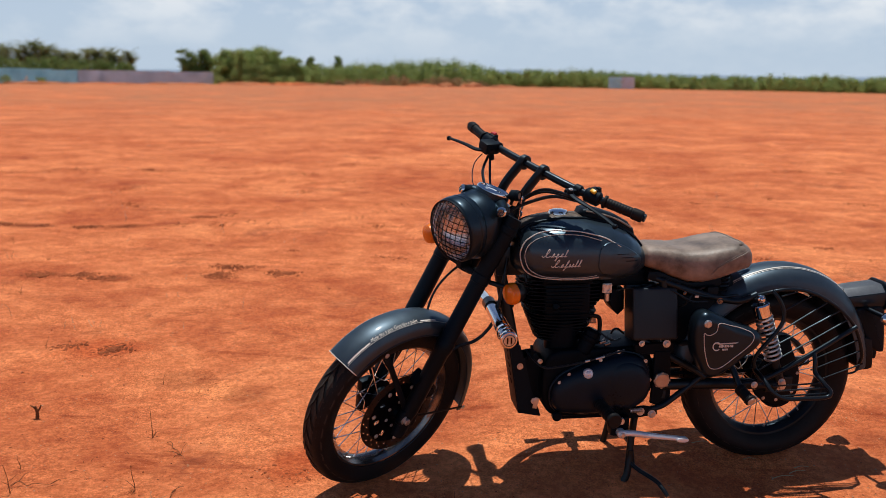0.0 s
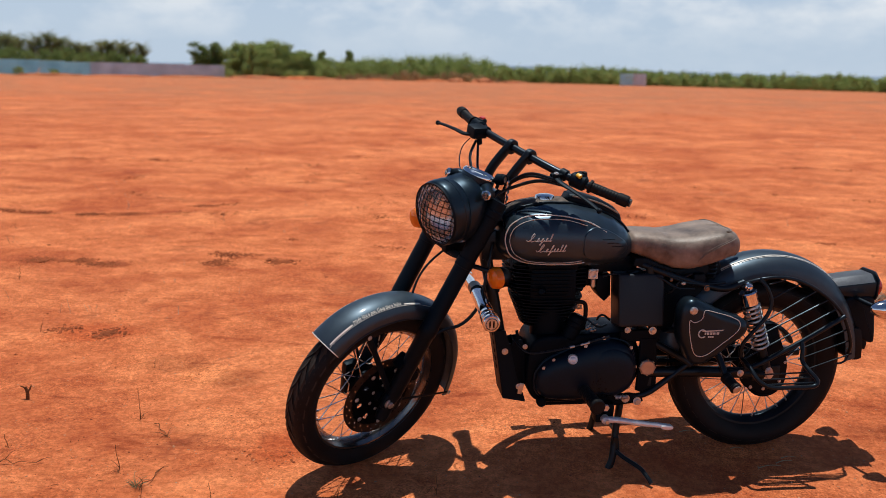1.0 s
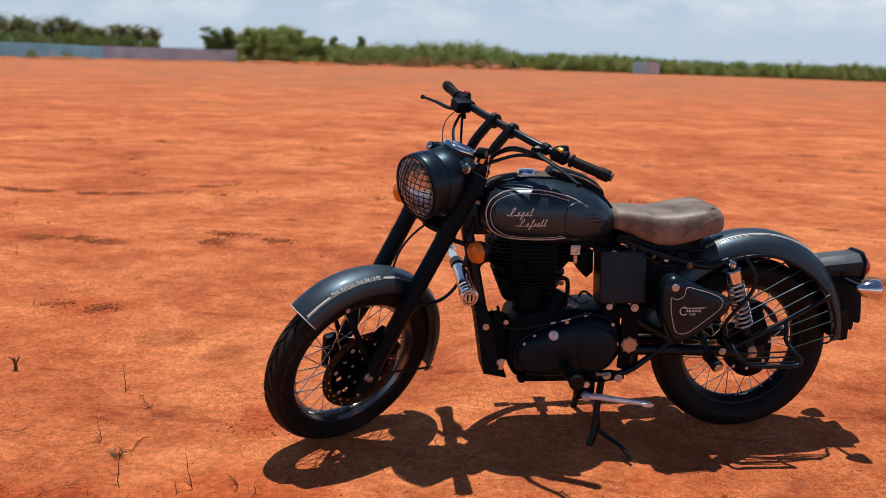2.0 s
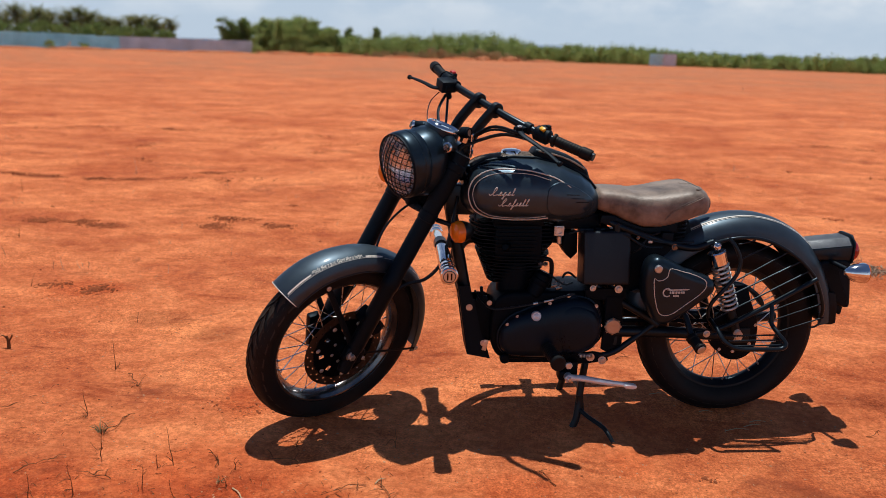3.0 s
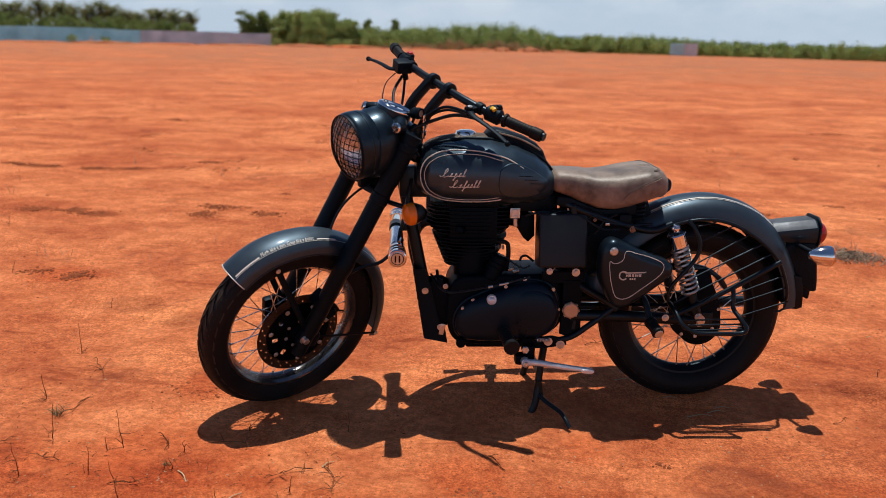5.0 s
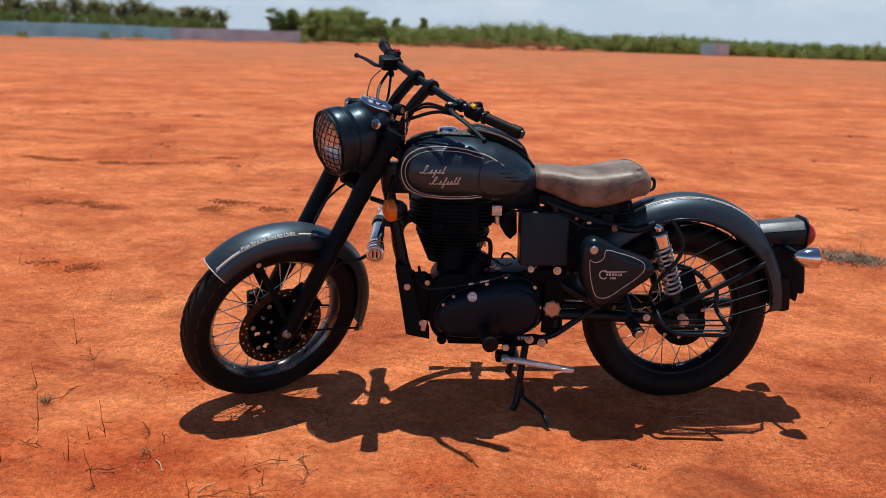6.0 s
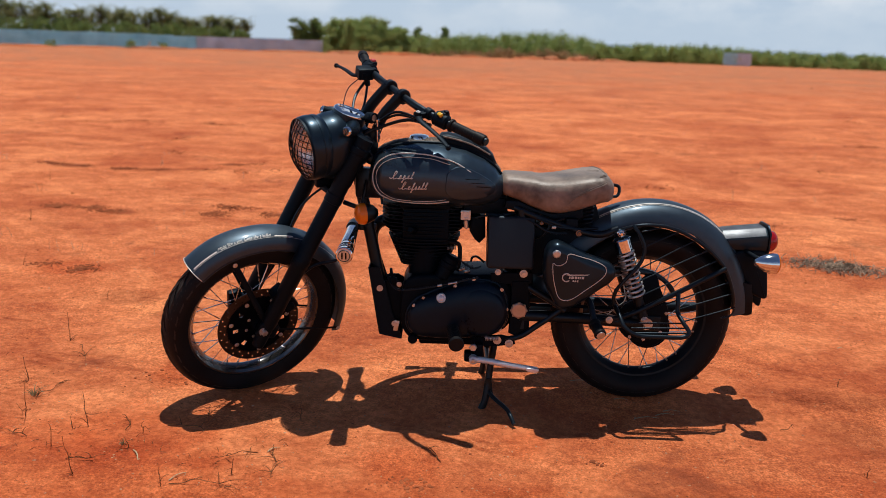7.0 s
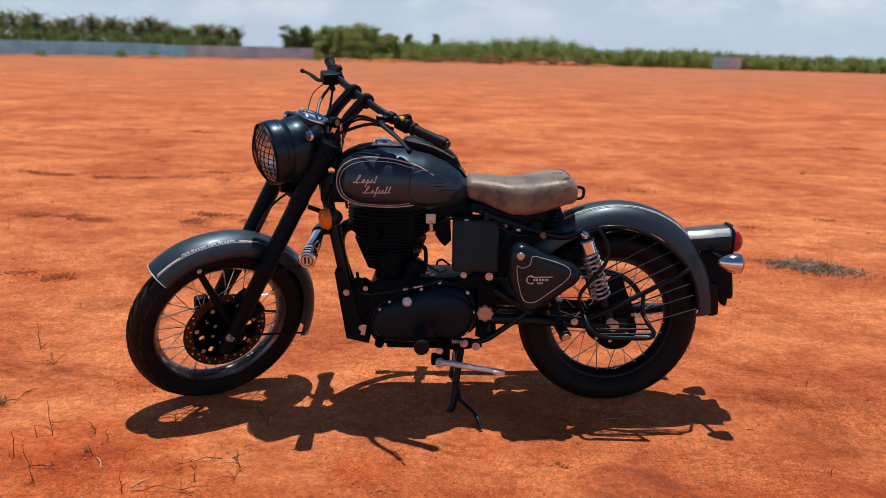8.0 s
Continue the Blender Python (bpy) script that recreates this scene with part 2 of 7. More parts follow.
def slab(outline, y0, y1, bevel=0.006, seg=3, smooth=4, tilt=0.0):
    """A rounded plate: a closed outline of (x, z), from y0 to y1."""
    pts = spline([(x, 0, z) for x, z in outline], smooth, True) if smooth > 1 else [Vector((x, 0, z)) for x, z in outline]
    bm = bmesh.new()
    f = bm.faces.new([bm.verts.new((p.x, y0, p.z)) for p in pts])
    ext = bmesh.ops.extrude_face_region(bm, geom=[f])
    bmesh.ops.translate(bm, vec=(0, y1 - y0, 0), verts=[v for v in ext["geom"] if isinstance(v, bmesh.types.BMVert)])
    if bevel:
        rim = [e for e in bm.edges if len({round(v.co.y, 5) for v in e.verts}) == 1]
        bmesh.ops.bevel(bm, geom=rim, offset=bevel, segments=seg, profile=0.5, affect="EDGES")
    return bm


def bolt(p, way, r=0.007, h=0.006):
    """A hexagon head on a washer at p, facing along way."""
    p, way = Vector(p), Vector(way).normalized()
    return join_bm(rod(p, p + way * 0.0015, r * 1.5, 16), rod(p, p + way * h, r, 6, 0.001))


def lerp_table(x, xs, ys):
    return float(np.interp(x, xs, ys))


# ---- ground and distance ----
def earth_material():
    m = bpy.data.materials.new("red_earth")
    m.use_nodes = True
    nt = m.node_tree
    b = nt.nodes["Principled BSDF"]
    b.inputs["Specular IOR Level"].default_value = 0.2
    coord = nt.nodes.new("ShaderNodeTexCoord")

    def tex(scale, detail=5.0, stretch=(1, 1, 1), rough=0.55, warp=0.0):
        mp = nt.nodes.new("ShaderNodeMapping")
        mp.inputs["Scale"].default_value = stretch
        nt.links.new(coord.outputs["Object"], mp.inputs["Vector"])
        n = nt.nodes.new("ShaderNodeTexNoise")
        n.inputs["Scale"].default_value, n.inputs["Detail"].default_value = scale, detail
        n.inputs["Roughness"].default_value, n.inputs["Distortion"].default_value = rough, warp
        nt.links.new(mp.outputs["Vector"], n.inputs["Vector"])
        return n.outputs["Fac"]

    def ramp(fac, p0, p1, c0, c1):
        r = nt.nodes.new("ShaderNodeValToRGB")
        r.color_ramp.elements[0].position, r.color_ramp.elements[1].position = p0, p1
        r.color_ramp.elements[0].color, r.color_ramp.elements[1].color = (*c0, 1), (*c1, 1)
        nt.links.new(fac, r.inputs["Fac"])
        return r.outputs["Color"]

    def mix(a, c, fac, mode="MIX"):
        x = nt.nodes.new("ShaderNodeMix")
        x.data_type, x.blend_type = "RGBA", mode
        if isinstance(fac, float):
            x.inputs["Factor"].default_value = fac
        else:
            nt.links.new(fac, x.inputs["Factor"])
        for name, v in (("A", a), ("B", c)):
            if isinstance(v, tuple):
                x.inputs[name].default_value = (*v, 1)
            else:
                nt.links.new(v, x.inputs[name])
        return x.outputs["Result"]

    base = ramp(tex(0.55, 6.0, (0.8, 1.0, 1.0), 0.58, 0.6), 0.36, 0.64, EARTH_DARK, EARTH_LIGHT)
    streak = ramp(tex(1.3, 6.0, (0.30, 1.25, 1.0), 0.62, 0.5), 0.40, 0.60, (0.80, 0.66, 0.61), (1.13, 1.14, 1.12))
    base = mix(base, streak, 0.22, "MULTIPLY")
    # small scuffs and ruts scraped into the crust
    scuff = ramp(tex(3.2, 6.0, (0.42, 1.5, 1.0), 0.68, 0.8), 0.585, 0.66, (1.0, 1.0, 1.0), (0.66, 0.52, 0.46))
    base = mix(base, scuff, 0.85, "MULTIPLY")
    patch = ramp(tex(1.7, 7.0, (0.8, 1.0, 1.0), 0.60, 1.0), 0.40, 0.58, (0.76, 0.56, 0.48), (1.16, 1.18, 1.16))
    base = mix(base, patch, 0.66, "MULTIPLY")
    mottle = ramp(tex(9.0, 7.0, (0.8, 1.0, 1.0), 0.62, 0.4), 0.40, 0.60, (0.80, 0.66, 0.59), (1.12, 1.14, 1.14))
    base = mix(base, mottle, 0.62, "MULTIPLY")
    crumb = ramp(tex(42.0, 4.0, (1, 1, 1), 0.65), 0.42, 0.58, (0.76, 0.68, 0.62), (1.14, 1.16, 1.16))
    base = mix(base, crumb, 0.66, "MULTIPLY")
    grit = ramp(tex(130.0, 3.0, (1, 1, 1), 0.65), 0.42, 0.58, (0.66, 0.57, 0.51), (1.24, 1.28, 1.28))
    coarse = ramp(tex(1.9, 4.0), 0.42, 0.62, (0.12, 0.12, 0.12), (0.80, 0.80, 0.80))
    base = mix(base, grit, coarse, "MULTIPLY")
    speck = ramp(tex(100.0, 2.0), 0.695, 0.72, (0, 0, 0), (0.8, 0.8, 0.8))
    base = mix(base, (0.13, 0.030, 0.012), speck)
    pale = ramp(tex(180.0, 2.0), 0.70, 0.74, (0, 0, 0), (0.8, 0.8, 0.8))
    base = mix(base, (0.66, 0.36, 0.22), pale)
    # thin dry growth browns the far part of the field
    apart = nt.nodes.new("ShaderNodeSeparateXYZ")
    nt.links.new(coord.outputs["Object"], apart.inputs["Vector"])
    far = nt.nodes.new("ShaderNodeMapRange")
    far.interpolation_type = "SMOOTHSTEP"
    for name, v in (("From Min", 7.0), ("From Max", 50.0), ("To Min", 0.0), ("To Max", 1.0)):
        far.inputs[name].default_value = v
    nt.links.new(apart.outputs["Y"], far.inputs["Value"])
    growth = nt.nodes.new("ShaderNodeMath")
    growth.operation = "MULTIPLY"
    nt.links.new(far.outputs["Result"], growth.inputs[0])
    nt.links.new(ramp(tex(0.30, 7.0, (0.7, 1.0, 1.0), 0.66, 1.0), 0.38, 0.60, (0.15, 0.15, 0.15), (0.95, 0.95, 0.95)), growth.inputs[1])
    base = mix(base, (0.37, 0.150, 0.074), growth.outputs["Value"])
    crust = ramp(tex(1.3, 9.0, (0.75, 1.1, 1.0), 0.74, 0.6), 0.58, 0.66, (0, 0, 0), (0.62, 0.62, 0.62))
    base = mix(base, (0.22, 0.050, 0.021), crust)
    # dark, pale and freshly turned patches, each with its own ragged outline
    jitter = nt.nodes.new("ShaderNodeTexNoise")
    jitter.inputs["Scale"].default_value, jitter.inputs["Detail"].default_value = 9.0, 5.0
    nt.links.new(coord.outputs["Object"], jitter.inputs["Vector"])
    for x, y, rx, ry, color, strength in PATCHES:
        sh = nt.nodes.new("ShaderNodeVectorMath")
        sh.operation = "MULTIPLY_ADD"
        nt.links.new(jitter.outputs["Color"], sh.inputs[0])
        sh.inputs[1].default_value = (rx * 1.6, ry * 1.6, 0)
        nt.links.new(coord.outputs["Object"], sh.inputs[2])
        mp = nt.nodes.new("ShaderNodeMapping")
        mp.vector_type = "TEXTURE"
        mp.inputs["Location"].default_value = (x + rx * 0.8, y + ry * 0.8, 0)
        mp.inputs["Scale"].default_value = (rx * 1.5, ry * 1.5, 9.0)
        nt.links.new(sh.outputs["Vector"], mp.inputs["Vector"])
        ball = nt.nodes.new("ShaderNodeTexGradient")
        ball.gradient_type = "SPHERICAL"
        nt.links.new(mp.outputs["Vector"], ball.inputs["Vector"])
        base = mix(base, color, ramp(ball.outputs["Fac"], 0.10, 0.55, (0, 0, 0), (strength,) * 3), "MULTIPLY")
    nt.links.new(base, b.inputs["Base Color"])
    b.inputs["Roughness"].default_value = 0.93
    low = nt.nodes.new("ShaderNodeMath")
    low.operation = "MULTIPLY_ADD"
    nt.links.new(tex(20.0, 5.0, (0.8, 1.0, 1.0), 0.6), low.inputs[0])
    low.inputs[1].default_value = 2.6
    nt.links.new(tex(150.0, 4.0), low.inputs[2])
    bump = nt.nodes.new("ShaderNodeBump")
    bump.inputs["Strength"].default_value, bump.inputs["Distance"].default_value = 1.0, 0.0115
    nt.links.new(low.outputs["Value"], bump.inputs["Height"])
    nt.links.new(bump.outputs["Normal"], b.inputs["Normal"])
    return m


DARK_SPOT, TURNED, PALE = (0.58, 0.50, 0.46), (0.88, 0.68, 0.58), (1.15, 1.25, 1.25)
PATCHES = ((-1.12, 3.55, 0.14, 0.10, DARK_SPOT, 0.6), (-0.79, 3.40, 0.10, 0.09, DARK_SPOT, 0.7), (-0.93, 3.44, 0.13, 0.09, PALE, 0.8), (-1.67, 3.93, 0.20, 0.15, TURNED, 0.9), (0.52, 2.25, 0.13, 0.10, TURNED, 0.9),
           (-2.73, 5.39, 0.15, 0.07, DARK_SPOT, 0.8), (-2.19, 5.31, 0.13, 0.07, DARK_SPOT, 0.85), (-1.48, 5.38, 0.11, 0.06, DARK_SPOT, 0.8), (-3.60, 7.03, 0.18, 0.08, DARK_SPOT, 0.8),
           (-2.79, 7.09, 0.16, 0.09, DARK_SPOT, 0.9), (0.89, 2.46, 0.07, 0.10, TURNED, 0.8), (-0.37, 2.28, 0.30, 0.20, TURNED, 0.85), (1.98, 2.99, 0.26, 0.07, DARK_SPOT, 0.6), (2.04, 2.73, 0.16, 0.11, DARK_SPOT, 0.6), 
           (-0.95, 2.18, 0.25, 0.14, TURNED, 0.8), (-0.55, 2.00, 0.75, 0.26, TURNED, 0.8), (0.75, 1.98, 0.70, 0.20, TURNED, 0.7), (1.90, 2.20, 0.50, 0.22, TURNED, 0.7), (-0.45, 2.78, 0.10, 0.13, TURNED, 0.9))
EARTH_DARK, EARTH_LIGHT = (0.58, 0.162, 0.060), (0.79, 0.279, 0.114)
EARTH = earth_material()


def drop(x, y):
    """The plain falls away gently beyond the parked motorcycle."""
    d = max(0.0, math.hypot(x - 0.8, y) - 9.0)
    return -0.0103 * d * d / (d + 6.0)


def ease(v, lo, hi):
    f = max(0.0, min(1.0, (v - lo) / (hi - lo)))
    return f * f * (3 - 2 * f)


def relief(x, y):
    p = Vector((x, y, 0))
    z = 0.022 * noise.noise(Vector((x * 0.55, y * 0.9, 1.0)))
    z += 0.007 * noise.noise(Vector((x * 1.6 + 0.8 * y, y * 2.2, 4.0)))
    z += 0.0050 * noise.noise(p * 8.0) + 0.0034 * noise.noise(p * 17.0)
    near = math.exp(-((x - 0.6) ** 2 / 2.2 + (y - 2.8) ** 2 / 0.9))
    hollow = 0.020 * math.exp(-((x + 0.11) ** 2 / 0.10 + (y - 2.66) ** 2 / 0.05))  # the front wheel stands in soft earth
    # the earth rises a little towards the far side of the motorcycle
    across = y - 2.888 - 0.139 * (x - 1.25)
    swell = 0.030 * ease(across, -0.25, 0.10) * (1 - ease(y, 3.3, 4.4)) * ease(x, 0.05, 0.60) * (1 - ease(x, 2.0, 3.2))
    return z * (1.0 - 0.55 * near) - hollow + swell


def make_ground():
    n, k, a = 310, 9.0, 0.722
    us = np.linspace(-1, 1, 2 * n + 1)
    xs = 0.4 + a * np.sinh(k * us)
    ys = 2.6 + a * np.sinh(k * us)
    verts = []
    for y in ys:
        for x in xs:
            far = abs(x) > 60 or abs(y) > 60
            verts.append((x, y, drop(x, y) + (0.0 if far else relief(x, y))))
    w = 2 * n + 1
    faces = [(j * w + i, j * w + i + 1, (j + 1) * w + i + 1, (j + 1) * w + i) for j in range(w - 1) for i in range(w - 1)]
    me = bpy.data.meshes.new("ground")
    me.from_pydata(verts, [], faces)
    me.polygons.foreach_set("use_smooth", [True] * len(me.polygons))
    me.materials.append(EARTH)
    return tagged(new("ground", me), "flat open field of dry red earth", "ground", kind="structure")


make_ground()


def far_point(azimuth, distance, z=None):
    a = radians(azimuth)
    x, y = 0.85 + distance * math.sin(a), 0.19 + distance * math.cos(a)
    return Vector((x, y, drop(x, y) if z is None else z))


FENCE_BLUE = material("blue_grey_sheet", (0.36, 0.74, 0.90), 0.55, 0.0, 0.22, 0.6, 6.0, second=(0.50, 0.84, 0.96))
FENCE_PINK = material("mauve_sheet", (0.52, 0.62, 0.74), 0.55, 0.0, 0.22, 0.6, 6.0, second=(0.64, 0.70, 0.80))
POST = material("grey_post", (0.22, 0.21, 0.2), 0.7, 0.0, 0.2, 2.0, 20.0)
LEAF = leaf_material("mesquite_leaf", (0.23, 0.31, 0.10), (0.41, 0.48, 0.19), 0.62)
LEAF_DARK = leaf_material("dark_leaf", (0.13, 0.19, 0.062), (0.26, 0.33, 0.115), 0.5)
LEAF_DRY = leaf_material("dry_scrub", (0.32, 0.23, 0.12), (0.50, 0.37, 0.20), 0.4)
PALM = leaf_material("palm_frond", (0.085, 0.115, 0.045), (0.26, 0.26, 0.12), 0.35)
BARK = material("bark", (0.12, 0.085, 0.06), 0.9, 0.0, 0.3, 3.0, 25.0, bump=0.4, bump_scale=30.0)
# the hills carry their distance haze as a blue-grey base colour
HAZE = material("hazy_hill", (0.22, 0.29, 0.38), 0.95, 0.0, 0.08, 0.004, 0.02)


def leaf_cloud(rng, centres, count, size, squash=1.0):
    """Many small leaf quads scattered over rough balls; centres of (x, y, z, radius)."""
    verts, faces = [], []
    for _ in range(count):
        cx, cy, cz, r = centres[rng.randrange(len(centres))]
        d = Vector((rng.gauss(0, 1), rng.gauss(0, 1), rng.gauss(0, 1) * squash)).normalized()
        rr = r * min(1.2, abs(rng.gauss(0.45, 0.40)))
        c = Vector((cx, cy, cz)) + Vector((d.x * rr, d.y * rr, d.z * rr * squash))
        u = Vector((rng.gauss(0, 1), rng.gauss(0, 1), rng.gauss(0, 0.6))).normalized()
        v = u.orthogonal().normalized()
        v.rotate(Matrix.Rotation(rng.uniform(0, 6.28), 3, u))
        s = size * rng.uniform(0.5, 1.4)
        w = u.cross(v)
        i = len(verts)
        verts += [c - v * s, c + w * s * 0.45, c + v * s, c - w * s * 0.45]
        faces.append((i, i + 1, i + 2, i + 3))
    me = bpy.data.meshes.new("crown")
    me.from_pydata([tuple(v) for v in verts], [], faces)
    return me


def crown_part(name, me, mat, parent):
    me.materials.append(mat)
    ob = new(name, me)
    ob.parent = parent
    return ob


def make_tree(rng, name, at, height, width, mat, label, category, leaves=2600, size=0.20, low=0.25, fill=34):
    """A tapered trunk that splits into limbs, and a crown of leaf clumps with gaps."""
    ob = empty(name, Matrix.Translation(at), label, category)
    limbs, clumps = [], []
    count = 7
    for i in range(count):
        a = 6.283 * i / count + rng.uniform(-0.3, 0.3)
        reach = width * 0.5 * rng.uniform(0.35, 0.8)
        top = height * rng.uniform(0.55, 0.84)
        p = [(0, 0, 0), (0.1 * reach * math.cos(a), 0.1 * reach * math.sin(a), height * 0.22),
             (0.55 * reach * math.cos(a), 0.55 * reach * math.sin(a), top * 0.7), (reach * math.cos(a), reach * math.sin(a), top)]
        limbs.append(tube(p, (height * 0.022, height * 0.006), 7, smooth=4))
        for k in range(3):
            f = rng.uniform(0.5, 1.1)
            r = min(height, width) * rng.uniform(0.10, 0.19)
            clumps.append((reach * f * math.cos(a + rng.uniform(-0.5, 0.5)), reach * f * math.sin(a + rng.uniform(-0.5, 0.5)),
                           max(height * low, min(top * rng.uniform(0.6, 1.06), height - r)), r))
    # the crown closes into one uneven dome of overlapping clumps down to its lower edge
    for _ in range(fill):
        a, e = rng.uniform(0, 6.283), math.asin(rng.uniform(0.0, 1.0))
        shell = rng.uniform(0.50, 0.95)
        r = min(height, width) * rng.uniform(0.12, 0.22)
        clumps.append((math.cos(a) * math.cos(e) * shell * (width * 0.5 - r * 0.5), math.sin(a) * math.cos(e) * shell * (width * 0.5 - r * 0.5),
                       height * low + max(0.0, math.sin(e) * shell * (height * (1 - low) - r * 0.7)), r))
    clumps.append((0, 0, height * 0.8, height * 0.18))
    part("trunk", join_bm(rod((0, 0, -0.2), (0, 0, height * 0.3), height * 0.035, 8, r2=height * 0.02), *limbs), BARK, ob)
    crown_part("crown", leaf_cloud(rng, clumps, leaves, size, 0.8), mat, ob)
    return ob


def make_palm(rng, at, height):
    """A coconut palm: ringed trunk and a head of drooping feathered fronds."""
    ob = empty("palm_tree", Matrix.Translation(at), "dusty green coconut palm with a full head of fronds", "palm tree", "palms behind the fence")
    top = height * 0.72
    part("trunk", tube([(0, 0, -0.3), (0.12, 0.05, top * 0.5), (0.05, 0.1, top)], (0.24, 0.15), 8, smooth=4), BARK, ob)
    verts, faces = [], []
    for i in range(74):
        a = 6.283 * i / 9.3 + rng.uniform(-0.2, 0.2)
        rise = rng.uniform(0.35, 1.40)
        foot = height * rng.uniform(0.36, 0.70)
        ln = height * rng.uniform(0.20, 0.32)
        out = Vector((math.cos(a), math.sin(a), 0))
        side = Vector((-math.sin(a), math.cos(a), 0))
        prev = None
        for k in range(11):
            t = k / 10
            c = Vector((0.05, 0.1, foot)) + out * (ln * t * math.cos(rise * (1 - 0.7 * t))) + Vector((0, 0, ln * (t * math.sin(rise) - 0.34 * t * t)))
            if prev is not None:
                for sgn in (-1, 1):
                    w = 0.42 * math.sin(math.pi * min(0.97, t + 0.08)) ** 0.7
                    tip = c + side * (sgn * w) + Vector((0, 0, -0.42 * w)) + out * 0.12
                    j = len(verts)
                    verts += [tuple(prev), tuple(prev * 0.35 + c * 0.65), tuple(tip)]
                    faces.append((j, j + 1, j + 2))
            prev = c
    me = bpy.data.meshes.new("fronds")
    me.from_pydata(verts, [], faces)
    crown_part("crown", me, PALM, ob)
    return ob


def make_fence():
    """A long sheet-metal fence of ribbed panels on posts."""
    ob = empty("boundary_fence", Matrix.Translation(far_point(-30, 118)), "faded blue-grey and mauve sheet-metal boundary fence", "fence")
    back = ob.matrix_basis.inverted()
    a, step = -47.0, 1.45
    rng = random.Random(4)
    while a < -16.95:
        b = min(a + step, -16.75)
        p, q = far_point(a, 118), far_point(b, 118)
        h = lerp_table(a, [-47, -29, -26, -17], [2.02, 1.98, 1.72, 1.70]) + rng.uniform(-0.05, 0.05)
        d = (q - p).normalized()
        nrm = Vector((d.y, -d.x, 0))
        ring = []
        ribs = 16
        for i in range(ribs + 1):
            w = p.lerp(q, i / ribs) + nrm * (0.03 if i % 2 else -0.03)
            ring.append(w)
        bm = bmesh.new()
        lo = [bm.verts.new(back @ (v + Vector((0, 0, 0.02)))) for v in ring]
        hi = [bm.verts.new(back @ (v + Vector((0, 0, h)))) for v in ring]
        for i in range(ribs):
            bm.faces.new((lo[i], lo[i + 1], hi[i + 1], hi[i]))
        bmesh.ops.solidify(bm, geom=bm.faces[:], thickness=0.02)
        part("panel", bm, FENCE_BLUE if a < -25.5 else FENCE_PINK, ob, smooth=False)
        part("post", box((0.10, 0.10, h + 0.1), Matrix.Translation(back @ (p - nrm * 0.12 + Vector((0, 0, h * 0.5 - 0.05)))), 0.01), POST, ob)
        a = b
    return ob


def make_far_wall():
    ob = empty("sheet_wall", Matrix.Translation(far_point(11.9, 118)), "short mauve and grey sheet wall in the hedge", "fence")
    back = ob.matrix_basis.inverted()
    for i in range(4):
        p, q = far_point(10.95 + 0.45 * i, 118), far_point(10.95 + 0.45 * (i + 1), 118)
        c = back @ ((p + q) / 2)
        part("panel", box(((q - p).length, 0.06, 1.65 + 0.02 * (i % 2)), Matrix.Translation(c + Vector((0, 0, 0.83))) @ Matrix.Rotation(math.atan2(q.y - p.y, q.x - p.x), 4, "Z"), 0.01),
             FENCE_PINK if i > 1 else FENCE_BLUE, ob)
    return ob


def make_scrub(rng, name, a0, a1, dist, tops, mat, count, label, size=0.085, low=0.0):
    """A long ragged belt of scrub; tops gives heights along the bearing."""
    centres = []
    a = a0
    while a < a1:
        h = lerp_table(a, tops[0], tops[1]) * rng.uniform(0.82, 1.12)
        for k in range(4):
            p = far_point(a + rng.uniform(-0.25, 0.25), dist + rng.uniform(-2.0, 4.0))
            r = h * rng.uniform(0.24, 0.38)
            centres.append((p.x, p.y, p.z + low + max(r * 0.6, (h - r) * (0.08 + 0.31 * k)), r))
        a += 0.28
    me = leaf_cloud(rng, centres, count, size, 0.95)
    me.materials.append(mat)
    return tagged(new(name, me), label, "scrub", kind="stuff")


